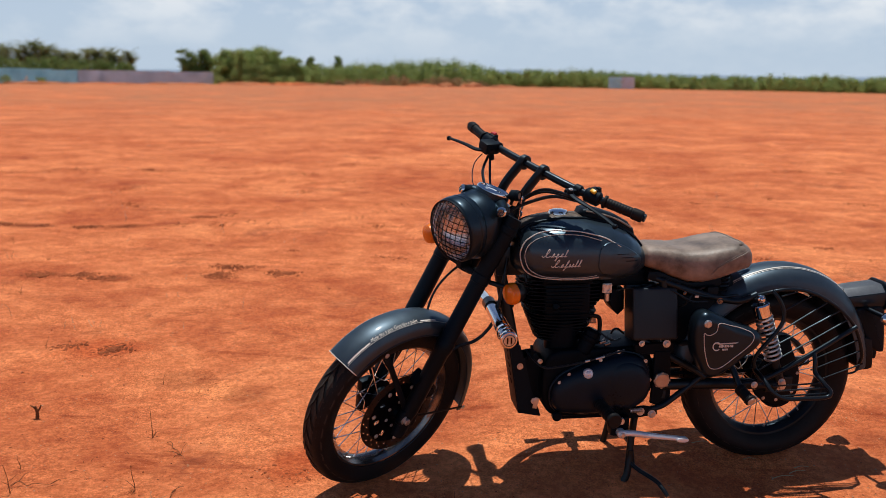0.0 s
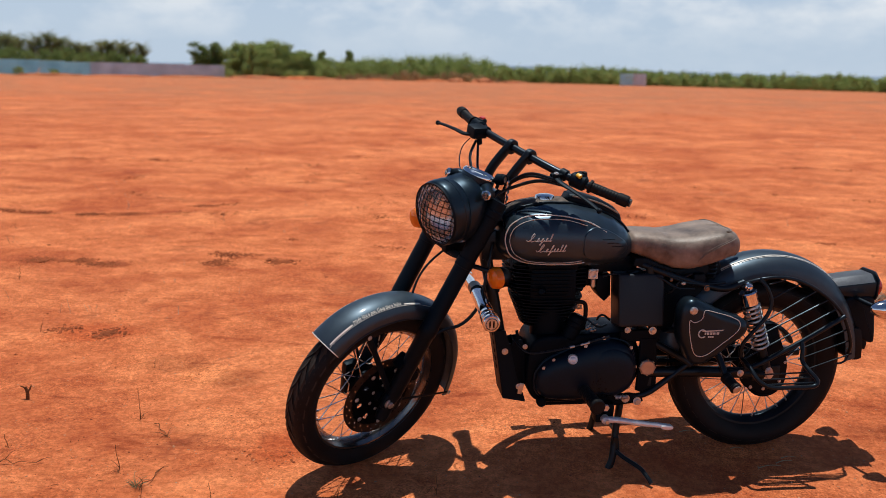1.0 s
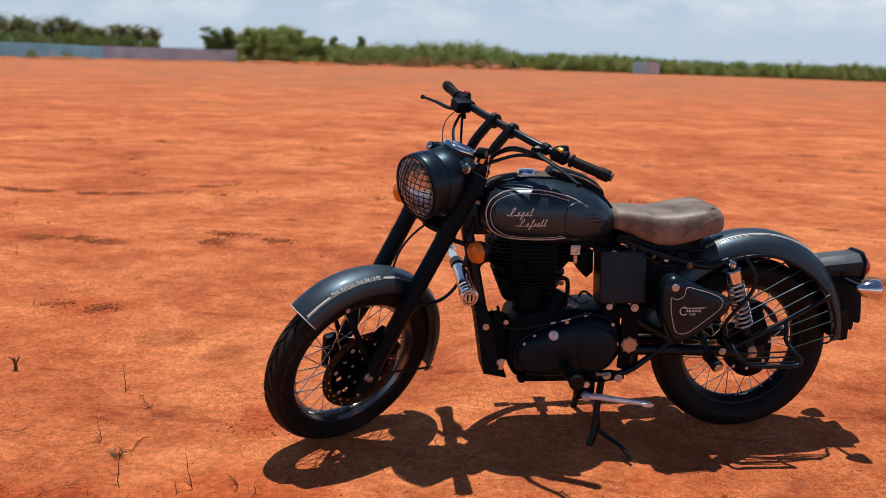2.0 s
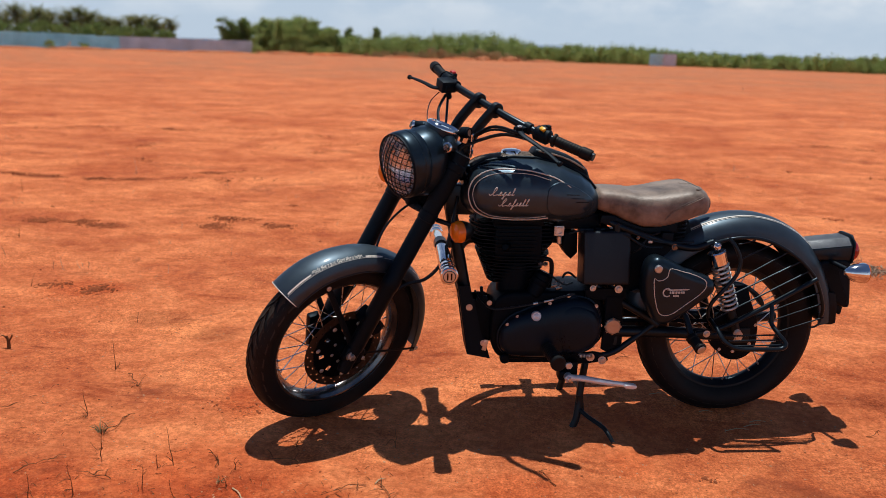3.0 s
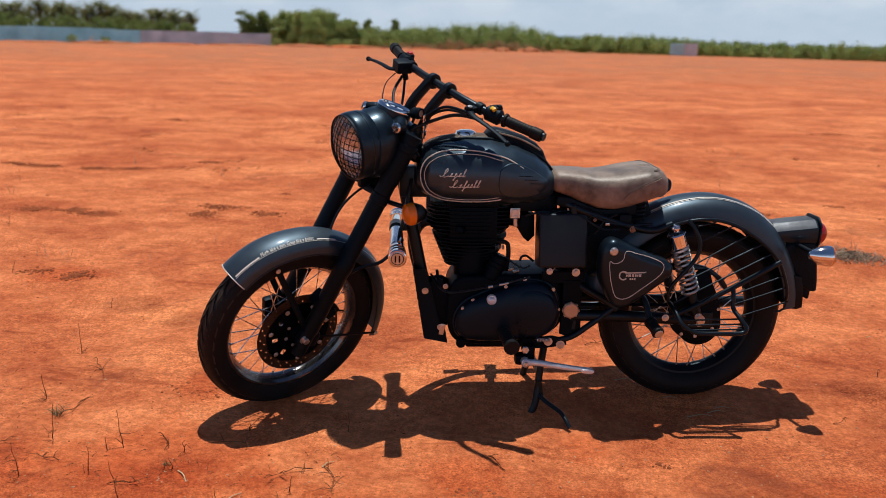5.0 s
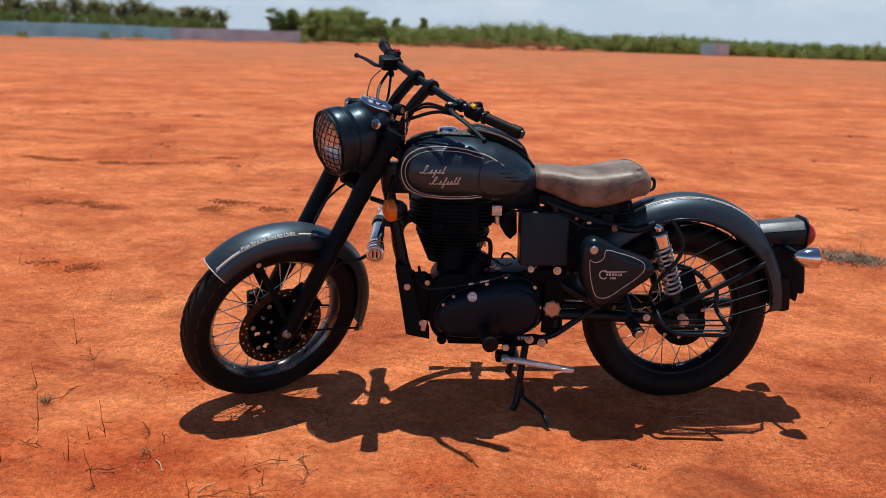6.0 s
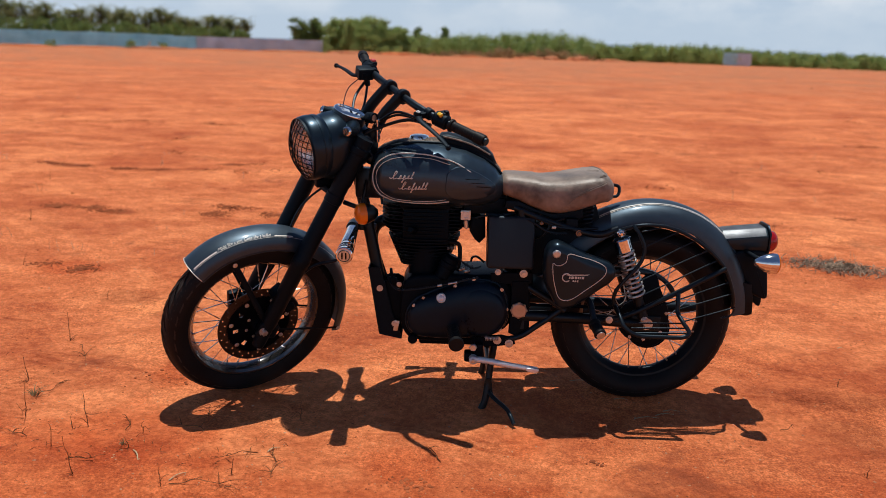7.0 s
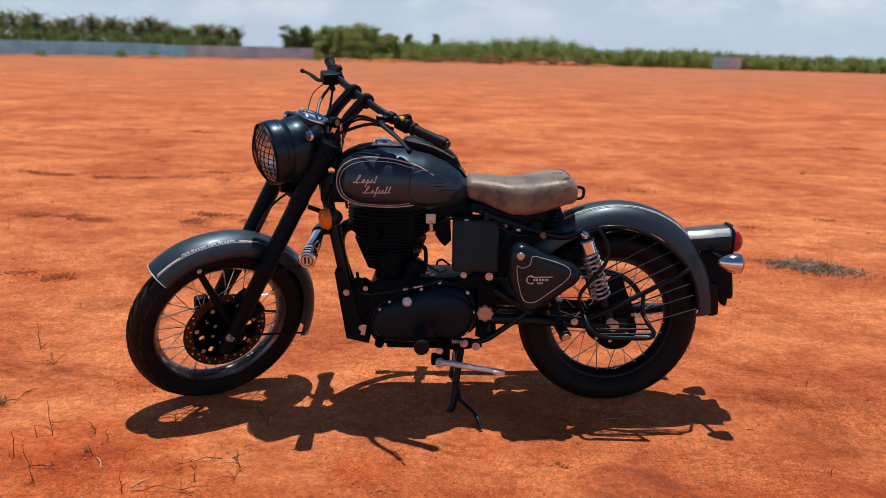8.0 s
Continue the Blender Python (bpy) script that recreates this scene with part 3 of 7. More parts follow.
def make_distance():
    rng = random.Random(11)
    make_fence()
    make_far_wall()
    for i in range(58):
        a = -47.0 + i * 0.438 + rng.uniform(-0.18, 0.18)
        d = rng.uniform(138, 160)
        h = lerp_table(a, [-46, -32, -26, -21.6], [8.4, 8.2, 7.4, 6.4]) * rng.uniform(0.82, 1.10)
        make_palm(rng, far_point(a, d), h)
    make_scrub(rng, "understory_scrub", -47, -21.6, 134, ([-47, -34, -21.6], [4.4, 4.2, 3.6]), LEAF_DARK, 60000, "olive green undergrowth below the palms", 0.20)
    make_tree(rng, "tree", far_point(-18.2, 124), 5.3, 3.8, LEAF_DARK, "dark green round-headed tree beside the fence end", "tree", 26000, 0.085, 0.08, 50)
    make_tree(rng, "tree", far_point(-17.2, 125), 5.5, 4.0, LEAF_DARK, "green round-headed tree beside the fence end", "tree", 26000, 0.085, 0.08, 50)
    make_tree(rng, "mesquite_tree", far_point(-13.5, 118), 5.9, 10.4, LEAF, "wide light green mesquite tree with a domed crown", "tree", 110000, 0.085, 0.08, 110)
    make_tree(rng, "mesquite_tree", far_point(-11.6, 120), 4.4, 5.8, LEAF, "light green mesquite tree with a spreading crown", "tree", 42000, 0.085, 0.06, 60)
    make_tree(rng, "mesquite_tree", far_point(-15.7, 121), 5.4, 5.2, LEAF, "light green mesquite tree beside a darker tree", "tree", 34000, 0.085, 0.16, 50)
    make_tree(rng, "tree", far_point(-10.1, 132), 4.9, 2.0, LEAF_DARK, "small dark tree standing above the scrub", "tree", 9000, 0.085, 0.35)
    make_tree(rng, "tree", far_point(-8.2, 132), 5.0, 2.2, LEAF_DARK, "small dark tree standing above the scrub", "tree", 9000, 0.085, 0.35)
    for az, d, h, w in ((-29.4, 116.3, 1.25, 1.8), (-27.4, 116.6, 0.9, 1.6), (-34.2, 116.3, 0.9, 1.8), (-16.4, 115.0, 1.3, 2.6)):
        make_tree(rng, "bush", far_point(az, d), h, w, LEAF, "low green bush growing against the fence", "bush", 900, 0.07, 0.02)
    board = part("board", box((0.26, 0.04, 1.0), Matrix.Rotation(radians(28), 4, "Y") @ Matrix.Translation((0, 0, 0.5)), 0.005), WHITE, None)
    board.matrix_basis = Matrix.Translation(far_point(-28.4, 116.2))
    tagged(board, "white board leaning against the blue-grey fence", "board")
    make_scrub(rng, "green_scrub", -16.4, 36.0, 120, ([-16.4, -8.4, -3.6, 0.6, 2.6, 4, 9, 14, 36], [2.9, 3.1, 3.8, 4.2, 2.8, 2.6, 2.75, 2.2, 2.2]), LEAF, 300000,
               "long belt of light green thorn scrub", 0.11)
    make_scrub(rng, "dark_scrub", -12.0, 36.0, 126, ([-12, -4, 0.8, 3, 9, 14, 36], [2.7, 3.5, 3.8, 2.6, 2.6, 2.1, 2.0]), LEAF_DARK, 120000,
               "darker scrub behind the thorn belt", 0.12)
    make_scrub(rng, "dry_scrub", -9.0, 2.6, 113, ([-9, -7.5, -5.2, -4.0, -2.6, -1.2, 0.6, 2.6], [0.5, 0.9, 0.8, 1.7, 0.7, 1.5, 1.2, 0.5]), LEAF_DRY, 22000, "dry brown brush at the foot of the scrub", 0.13)
    bank = bmesh.new()
    for a, h, w in ((1.3, 0.55, 1.6), (3.5, 0.3, 2.0), (-2.2, 0.3, 2.4), (-6.4, 0.25, 3.0), (-11.0, 0.35, 4.0), (-14.5, 0.35, 4.0), (-0.6, 0.5, 1.2), (-19.0, 0.25, 4.5), (-23.5, 0.22, 5.0), (-27.5, 0.30, 4.5), (-31.5, 0.24, 5.0), (-36.0, 0.28, 5.0), (-41.0, 0.25, 6.0)):
        c = far_point(a, 112)
        b = bmesh.new()
        bmesh.ops.create_icosphere(b, subdivisions=4, radius=1.0)
        for v in b.verts:
            v.co += v.co * 0.25 * noise.noise(v.co * 2.3 + Vector((a, 0, 0)))
            v.co = Vector((v.co.x * w, v.co.y * 1.3, max(-0.3, v.co.z) * h)) + c
        bank = join_bm(bank, b)
    part("earth_bank", bank, EARTH, None)
    tagged(bpy.data.objects["earth_bank"], "low heaps of red earth before the scrub", "earth heaps", kind="stuff")
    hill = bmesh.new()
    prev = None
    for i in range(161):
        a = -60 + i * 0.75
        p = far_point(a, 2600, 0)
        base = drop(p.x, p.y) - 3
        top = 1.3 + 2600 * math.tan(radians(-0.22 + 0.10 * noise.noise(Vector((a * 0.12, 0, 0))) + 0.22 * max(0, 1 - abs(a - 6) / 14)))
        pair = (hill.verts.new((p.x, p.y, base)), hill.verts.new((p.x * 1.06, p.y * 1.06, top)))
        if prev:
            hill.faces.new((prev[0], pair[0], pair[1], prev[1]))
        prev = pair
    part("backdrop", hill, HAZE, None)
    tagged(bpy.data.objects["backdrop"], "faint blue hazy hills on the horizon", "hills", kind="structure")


make_distance()


# ---- motorcycle: forward is -x, its left side is -y ----
BIKE = empty("motorcycle", pose(1.25, 2.888, 0.0, 0, 0, 8.0), "matte black retro motorcycle on its centre stand with turned handlebar", "motorcycle")
RAKE, LOCK = radians(27.1), radians(37.0)
AXIS = Vector((math.sin(RAKE), 0, math.cos(RAKE)))
HEAD = Vector((-1.345, 0, 0.294))
STEER = Matrix.Translation(HEAD) @ Matrix.Rotation(LOCK, 4, AXIS) @ Matrix.Translation(-HEAD)
FRONT, REAR = Vector((-1.392, 0, 0.301)), Vector((0.008, 0, 0.334))
GUARD_F, GUARD_R = Vector((-1.394, 0, 0.319)), Vector((0, 0, 0.322))  # centres of the mudguards
ACROSS = Matrix.Rotation(radians(90), 4, "X")  # local z to -y: the near side


# the body set to the scale of the wheels
BODY = Matrix(((1.0266, 0, 0, 0.0157), (0, 1, 0, 0), (0, 0, 1.027, -0.0357), (0, 0, 0, 1)))


def piece(name, bm, mat, parent=None, label="", smooth=True, turn=None, edge=40, scaled=True):
    """A part of the body; scaled=False where its numbers already suit the wheels."""
    if scaled:
        bm.transform(BODY)
    return part(name, bm, mat, parent, label, smooth, turn, edge)


def both(make):
    """Left and right: calls make with -1 and 1."""
    return [make(s) for s in (-1, 1)]


def on_axle(centre, turn):
    return (turn or Matrix()) @ Matrix.Translation(centre) @ ACROSS


# -- wheels --
def make_wheel(name, centre, R, half, bead, turn, spokes, label):
    place = on_axle(centre, turn)
    rim_prof = [(bead + 0.006, -0.036), (bead + 0.006, -0.032), (bead - 0.006, -0.030), (bead - 0.012, -0.022), (bead - 0.021, -0.012), (bead - 0.024, 0),
                (bead - 0.021, 0.012), (bead - 0.012, 0.022), (bead - 0.006, 0.030), (bead + 0.006, 0.032), (bead + 0.006, 0.036), (bead + 0.002, 0.030),
                (bead - 0.008, 0.014), (bead - 0.012, 0), (bead - 0.008, -0.014), (bead + 0.002, -0.030)]
    wheel = part(name, lathe(rim_prof, 96, place, True), RIMSTEEL if turn else STEELBLACK, BIKE, label)
    tall = R - bead
    tyre_prof = [(bead + 0.001, -0.034), (bead + tall * 0.18, -half * 0.84), (bead + tall * 0.42, -half * 0.99), (bead + tall * 0.60, -half), (bead + tall * 0.76, -half * 0.9),
                 (bead + tall * 0.89, -half * 0.68), (bead + tall * 0.97, -half * 0.38), (R - 0.003, 0.0)]
    tyre_prof += [(r, -h) for r, h in tyre_prof[-2::-1]]
    tyre = part("tyre", lathe(tyre_prof, 128, place), RUBBER, wheel, "dusty black rubber tyre with slanted grooves")
    # raised tread blocks, slanted to both sides of the crown
    blocks = bmesh.new()
    rows = 34

    def on_tread(ang, across):
        f = abs(across)
        r = R - 0.003 - tall * (0.42 * f ** 2.6)
        h = across * half * 0.95
        return Vector((r * math.cos(ang), r * math.sin(ang), h)), Vector((math.cos(ang) * (1 - 0.55 * f), math.sin(ang) * (1 - 0.55 * f), across * 0.9)).normalized()

    pitch = 2 * math.pi / rows
    for i in range(rows):
        for s in (-1, 1):
            off = 0.5 * pitch if s > 0 else 0.0
            for f0, f1 in ((0.04, 0.40), (0.40, 0.70), (0.70, 0.96)):
                quad = []
                for g, da in ((f0, 0.06), (f0, 0.70), (f1, 0.70), (f1, 0.06)):
                    ang = i * pitch + off + da * pitch + g * 1.7 * pitch
                    p, nrm = on_tread(ang, s * g)
                    quad.append((p, nrm))
                lo = [blocks.verts.new(p - nrm * 0.002) for p, nrm in quad]
                hi = [blocks.verts.new(p + nrm * 0.006) for p, nrm in quad]
                blocks.faces.new(hi)
                for k in range(4):
                    blocks.faces.new((lo[k], lo[(k + 1) % 4], hi[(k + 1) % 4], hi[k]))
    part("tread", blocks, TREAD, tyre, smooth=False, turn=place)
    hub = [(0.0, -0.075), (0.018, -0.075), (0.02, -0.062), (0.055, -0.058), (0.057, -0.05), (0.036, -0.044), (0.032, 0), (0.036, 0.044), (0.057, 0.05), (0.055, 0.058), (0.02, 0.062),
           (0.018, 0.075), (0.0, 0.075)]
    part("hub", lathe(hub, 36, place), ENGINE, wheel)
    ln = bead - 0.014
    kinds = []
    for s in (-1, 1):
        for cross in (-1, 1):
            a = cross * radians(62)
            p = Vector((0.052 * math.cos(a), 0.052 * math.sin(a), s * 0.052))
            q = Vector((ln, 0, s * 0.008))
            bm = join_bm(tube([p, q], 0.0018, 6, smooth=1), rod(q - (q - p).normalized() * 0.016, q + (q - p).normalized() * 0.004, 0.0034, 6))
            kinds.append(bm)
    first = [part("spoke", bm, SPOKE if turn else STEEL, wheel) for bm in kinds]
    quarter = spokes // 4
    for k, ob in enumerate(first):
        start = (k * 0.25 + 0.1) * 2 * math.pi / quarter
        ob.matrix_basis = place @ Matrix.Rotation(start, 4, "Z")
        for i in range(1, quarter):
            again("spoke", ob.data, wheel, place @ Matrix.Rotation(start + 2 * math.pi * i / quarter, 4, "Z"))
    return wheel


front_wheel = make_wheel("front_wheel", FRONT, 0.316, 0.047, 0.238, STEER, 36, "wire-spoked front wheel turned to the side")
rear_wheel = make_wheel("rear_wheel", REAR, 0.319, 0.057, 0.229, None, 36, "wire-spoked rear wheel")


def make_front_brake():
    """A drilled disc on a five-armed carrier, with the caliper behind the fork leg."""
    place = on_axle(FRONT + Vector((0, -0.062, 0)), STEER)
    bm = bmesh.new()
    na, radii = 216, [0.113, 0.118, 0.122, 0.1255, 0.129, 0.132, 0.1355, 0.139, 0.1425, 0.148]
    vs = [[bm.verts.new((r * math.cos(2 * math.pi * k / na), r * math.sin(2 * math.pi * k / na), 0)) for r in radii] for k in range(na)]
    for k in range(na):
        for j in range(len(radii) - 1):
            if (j == 2 and k % 10 == 0) or (j == 6 and k % 10 == 5):
                continue
            bm.faces.new((vs[k][j], vs[(k + 1) % na][j], vs[(k + 1) % na][j + 1], vs[k][j + 1]))
    bmesh.ops.solidify(bm, geom=bm.faces[:], thickness=0.004)
    part("brake_disc", bm, DISCSTEEL, front_wheel, "drilled and rust-tinted steel brake disc", smooth=False, turn=place)
    plate = bmesh.new()
    nb, steps = 80, [0.030, 0.052, 0.066, 0.076, 0.094, 0.117]
    vs = [[plate.verts.new((r * math.cos(2 * math.pi * k / nb), r * math.sin(2 * math.pi * k / nb), 0)) for r in steps] for k in range(nb)]
    for k in range(nb):
        for j in range(len(steps) - 1):
            if not (j == 3 and k % 10 in (0, 1)):
                plate.faces.new((vs[k][j], vs[(k + 1) % nb][j], vs[(k + 1) % nb][j + 1], vs[k][j + 1]))
    bmesh.ops.solidify(plate, geom=plate.faces[:], thickness=0.006)
    part("disc_carrier", plate, ENGINE, front_wheel, turn=place)
    for i in range(7):
        a = 2 * math.pi * i / 7 + 0.2
        p = Vector((0.104 * math.cos(a), 0.104 * math.sin(a), 0.004))
        part("disc_bolt", bolt(p, (0, 0, 1), 0.0055, 0.005), STEEL, front_wheel, turn=place)
        p = Vector((0.048 * math.cos(a + 0.45), 0.048 * math.sin(a + 0.45), 0.004))
        part("hub_bolt", bolt(p, (0, 0, 1), 0.0042, 0.004), STEEL, front_wheel, turn=place)
    c = FRONT + Vector((0.085, -0.075, 0.10))
    cal = join_bm(box((0.055, 0.050, 0.105), Matrix.Translation(c) @ Matrix.Rotation(radians(-35), 4, "Y"), 0.010),
                  rod(c + Vector((-0.005, -0.024, 0.022)), c + Vector((-0.005, -0.036, 0.022)), 0.018, 20, 0.003),
                  rod(c + Vector((0.012, -0.024, -0.022)), c + Vector((0.012, -0.036, -0.022)), 0.018, 20, 0.003))
    part("brake_caliper", cal, ENGINE, BIKE, turn=STEER)
    far = FRONT + Vector((-0.040, 0.075, 0.005))
    part("hub_bracket", join_bm(box((0.050, 0.030, 0.130), Matrix.Translation(far), 0.010), rod(far + Vector((0, -0.016, 0.04)), far + Vector((0, -0.026, 0.04)), 0.011, 14, 0.003)), ENGINE, BIKE, turn=STEER)


make_front_brake()


def fork_point(s, z):
    """A point on the centre line of a fork leg."""
    return Vector((-1.381 + (z - 0.283) * math.tan(RAKE), s * 0.096, z))


def make_fork():
    def leg(s):
        prof = [(0.0, -0.02), (0.020, -0.02), (0.023, 0.0), (0.023, 0.055), (0.027, 0.075), (0.028, 0.30), (0.031, 0.306), (0.031, 0.335), (0.0285, 0.340), (0.0285, 0.62), (0.031, 0.63), (0.031, 0.79), (0.0, 0.79)]
        p = fork_point(s, 0.283)
        ob = piece("fork_leg", lathe(prof, 28, along(p, p + AXIS)), MATTE, BIKE, "matte black telescopic fork leg", turn=STEER)
        lug = box((0.075, 0.030, 0.055), Matrix.Translation(FRONT + Vector((0.018, s * 0.094, -0.005))) @ Matrix.Rotation(RAKE, 4, "Y"), 0.010, 3)
        piece("axle_lug", lug, MATTE, ob, turn=STEER, scaled=False)
        nut = FRONT + Vector((0, s * 0.108, 0))
        piece("axle_nut", join_bm(rod(nut, nut + Vector((0, s * 0.004, 0)), 0.017, 24), rod(nut, nut + Vector((0, s * 0.016, 0)), 0.012, 6, 0.002)), STEEL, ob, turn=STEER, scaled=False)
        return ob
    both(leg)
    for z, r in ((0.79, 0.018), (0.948, 0.022)):
        c = fork_point(0, z)
        yoke = join_bm(*[rod(fork_point(s, z) - AXIS * r, fork_point(s, z) + AXIS * r, 0.034 if z > 0.9 else 0.0305, 28, 0.012 if z > 0.9 else 0.004) for s in (-1, 1)],
                       box((0.05, 0.17, r * 1.2), Matrix.Translation(c + Vector((0.012, 0, 0))) @ Matrix.Rotation(RAKE, 4, "Y"), 0.006))
        piece("yoke", yoke, MATTE, BIKE, turn=STEER)
    for s in (-1, 1):
        p = fork_point(s, 0.968)
        piece("fork_cap", lathe([(0.0, 0.020), (0.008, 0.020), (0.010, 0.014), (0.018, 0.012), (0.024, 0.004), (0.025, -0.004)], 28, along(p, p + AXIS)), CHROME, BIKE, "small chrome fork cap", turn=STEER)
    piece("steering_head", rod(HEAD + AXIS * 0.53, HEAD + AXIS * 0.74, 0.032, 24, 0.004), MATTE, BIKE)


make_fork()


# -- mudguards --
def guard_section(half, depth, lip, n=14):
    """Across a mudguard: (sideways, outwards), from one lip over the crown to the other."""
    out = []
    for k in range(n + 1):
        a = math.pi * k / n
        out.append((-half * math.cos(a) * (1.0 if 0.15 < k / n < 0.85 else 1.0), depth * (math.sin(a) ** 0.8) - depth))
    return [(-half - lip, -depth)] + out + [(half + lip, -depth)]


def make_guard(name, centre, thetas, radii, half, depth, mat, turn, label, taper=None):
    """A mudguard swept round a wheel, angles from the rear horizontal upwards."""
    bm = bmesh.new()
    sec = guard_section(half, depth, 0.003)
    rows = []
    count = 60
    for i in range(count + 1):
        th = thetas[0] + (thetas[-1] - thetas[0]) * i / count
        R = lerp_table(th, thetas, radii)
        w = 1.0 if taper is None else lerp_table(th, thetas, taper)
        c, s = math.cos(radians(th)), math.sin(radians(th))
        rows.append([bm.verts.new(centre + Vector(((R + d) * c, y * w, (R + d) * s))) for y, d in sec])
    for a, b in zip(rows, rows[1:]):
        for k in range(len(sec) - 1):
            bm.faces.new((a[k], a[k + 1], b[k + 1], b[k]))
    bmesh.ops.recalc_face_normals(bm, faces=bm.faces)
    bmesh.ops.solidify(bm, geom=bm.faces[:], thickness=0.0025)
    return piece(name, bm, mat, BIKE, label, turn=turn, edge=50, scaled=False)


F_TH, F_R = [-24, -10, 10, 30, 45, 60, 75, 90, 110, 131], [0.366, 0.361, 0.359, 0.357, 0.350, 0.342, 0.338, 0.335, 0.337, 0.335]
R_TH, R_R = [8, 30, 50, 60, 70, 80, 90, 103, 117, 165], [0.388, 0.404, 0.423, 0.431, 0.435, 0.436, 0.434, 0.428, 0.422, 0.412]
front_guard = make_guard("front_mudguard", GUARD_F, F_TH, F_R, 0.068, 0.052, SATIN, STEER, "satin black front mudguard with a silver stripe and lettering")
rear_guard = make_guard("rear_mudguard", GUARD_R, R_TH, R_R, 0.088, 0.074, SATIN, None, "satin black rear mudguard with a silver stripe")


def guard_point(centre, ths, rs, half, depth, th, k, lift):
    """A point on a mudguard's skin: k from 0 (near lip) to 1 (far lip)."""
    a = math.pi * k
    y, d = -half * math.cos(a), depth * (math.sin(a) ** 0.8) - depth
    R = lerp_table(th, ths, rs) + d + lift * math.sin(a)
    return centre + Vector((R * math.cos(radians(th)), y - lift * math.cos(a), R * math.sin(radians(th))))


def stripe_on(guard, centre, ths, rs, half, depth, th0, th1, k0, k1, mat, turn):
    bm = bmesh.new()
    prev = None
    for i in range(61):
        th = th0 + (th1 - th0) * i / 60
        row = [bm.verts.new(guard_point(centre, ths, rs, half, depth, th, k, 0.0012)) for k in (k0, (k0 + k1) / 2, k1)]
        if prev:
            for j in range(2):
                bm.faces.new((prev[j], prev[j + 1], row[j + 1], row[j]))
        prev = row
    piece("stripe", bm, mat, guard, "thin silver pinstripe", turn=turn, scaled=False)


FG = (GUARD_F, F_TH, F_R, 0.068, 0.052)
RG = (GUARD_R, R_TH, R_R, 0.088, 0.074)
for k in (0.255, 0.745):
    stripe_on(front_guard, *FG, 130, 6, k - 0.004, k + 0.004, SILVER, STEER)
for k in (0.305, 0.695):
    stripe_on(rear_guard, *RG, 24, 128, k - 0.004, k + 0.004, SILVER, None)
stripe_on(front_guard, *FG, 129, 113, 0.271, 0.297, WHITE, STEER)
stripe_on(front_guard, *FG, 78, 66, 0.271, 0.293, WHITE, STEER)
stripe_on(rear_guard, *RG, 30, 124, 0.322, 0.342, SILVER, None)
tip = [guard_point(*FG, 131, k, 0.001) for k in (0.02, 0.12, 0.25, 0.4, 0.5, 0.6, 0.75, 0.88, 0.98)]
piece("edge_bead", tube(tip, 0.0016, 6, smooth=3), SILVER, front_guard, "worn bright front edge", turn=STEER, scaled=False)


def lettering_on_guard(words, th0, th1, k_base):
    """Raised white words that run along the near side of the front mudguard."""
    cu = bpy.data.curves.new("lettering", "FONT")
    cu.body, cu.size, cu.shear = words, 1.0, 0.35
    tmp = new("lettering_tmp", cu)
    bpy.context.view_layer.update()
    me = bpy.data.meshes.new_from_object(tmp.evaluated_get(bpy.context.evaluated_depsgraph_get()))
    bpy.data.objects.remove(tmp)
    xs = [v.co.x for v in me.vertices]
    lo, hi = min(xs), max(xs)
    arc = radians(abs(th1 - th0)) * 0.35
    unit = arc / (hi - lo)
    bm = bmesh.new()
    bm.from_mesh(me)
    bmesh.ops.subdivide_edges(bm, edges=[e for e in bm.edges if e.calc_length() > 0.25], cuts=1)
    for v in bm.verts:
        f = (v.co.x - lo) / (hi - lo)
        v.co = guard_point(*FG, th0 + (th1 - th0) * f, k_base + v.co.y * unit * 1.15 / 0.17, 0.0015)
    piece("lettering", bm, WHITE, front_guard, "white slanted lettering", smooth=False, turn=STEER, scaled=False)


lettering_on_guard("Made like a gun, Goes like a bullet", 112, 80, 0.271)


def make_guard_stays():
    def stay(s):
        for p, q in (((-1.474, s * 0.072, 0.575), FRONT + Vector((0.012, s * 0.088, 0.03))), ((-1.088, s * 0.073, 0.203), FRONT + Vector((0.02, s * 0.088, -0.012)))):
            p, q = Vector(p), Vector(q)
            ob = piece("mudguard_stay", tube([p, q], 0.0105 if p.z > 0.4 else 0.0045, 10, smooth=1, flat=0.35, side=(0, 1, 0)), MATTE, BIKE, turn=STEER, scaled=False)
            piece("rivet", bolt(p + Vector((0, s * 0.003, 0)), (0, s, 0), 0.0055, 0.004), STEEL, ob, turn=STEER, scaled=False)
        for p, q in (((-1.235, s * 0.072, 0.52), FRONT + Vector((0.062, s * 0.084, 0.06))),):
            piece("mudguard_stay", tube([p, q], 0.006, 8, smooth=1), MATTE, BIKE, turn=STEER, scaled=False)
    both(stay)


make_guard_stays()

# -- tank --
TX = [-0.958, -0.950, -0.935, -0.910, -0.870, -0.800, -0.720, -0.640, -0.580, -0.540, -0.516, -0.506]
TT = [0.850, 0.882, 0.905, 0.924, 0.938, 0.949, 0.947, 0.931, 0.905, 0.876, 0.846, 0.822]
TB = [0.800, 0.782, 0.768, 0.755, 0.744, 0.737, 0.734, 0.734, 0.737, 0.745, 0.764, 0.792]
TW = [0.045, 0.076, 0.105, 0.132, 0.153, 0.168, 0.170, 0.155, 0.130, 0.104, 0.078, 0.050]


def tank_at(x):
    s = lambda ys: lerp_table(x, TX, ys)
    return s(TT), s(TB), s(TW)


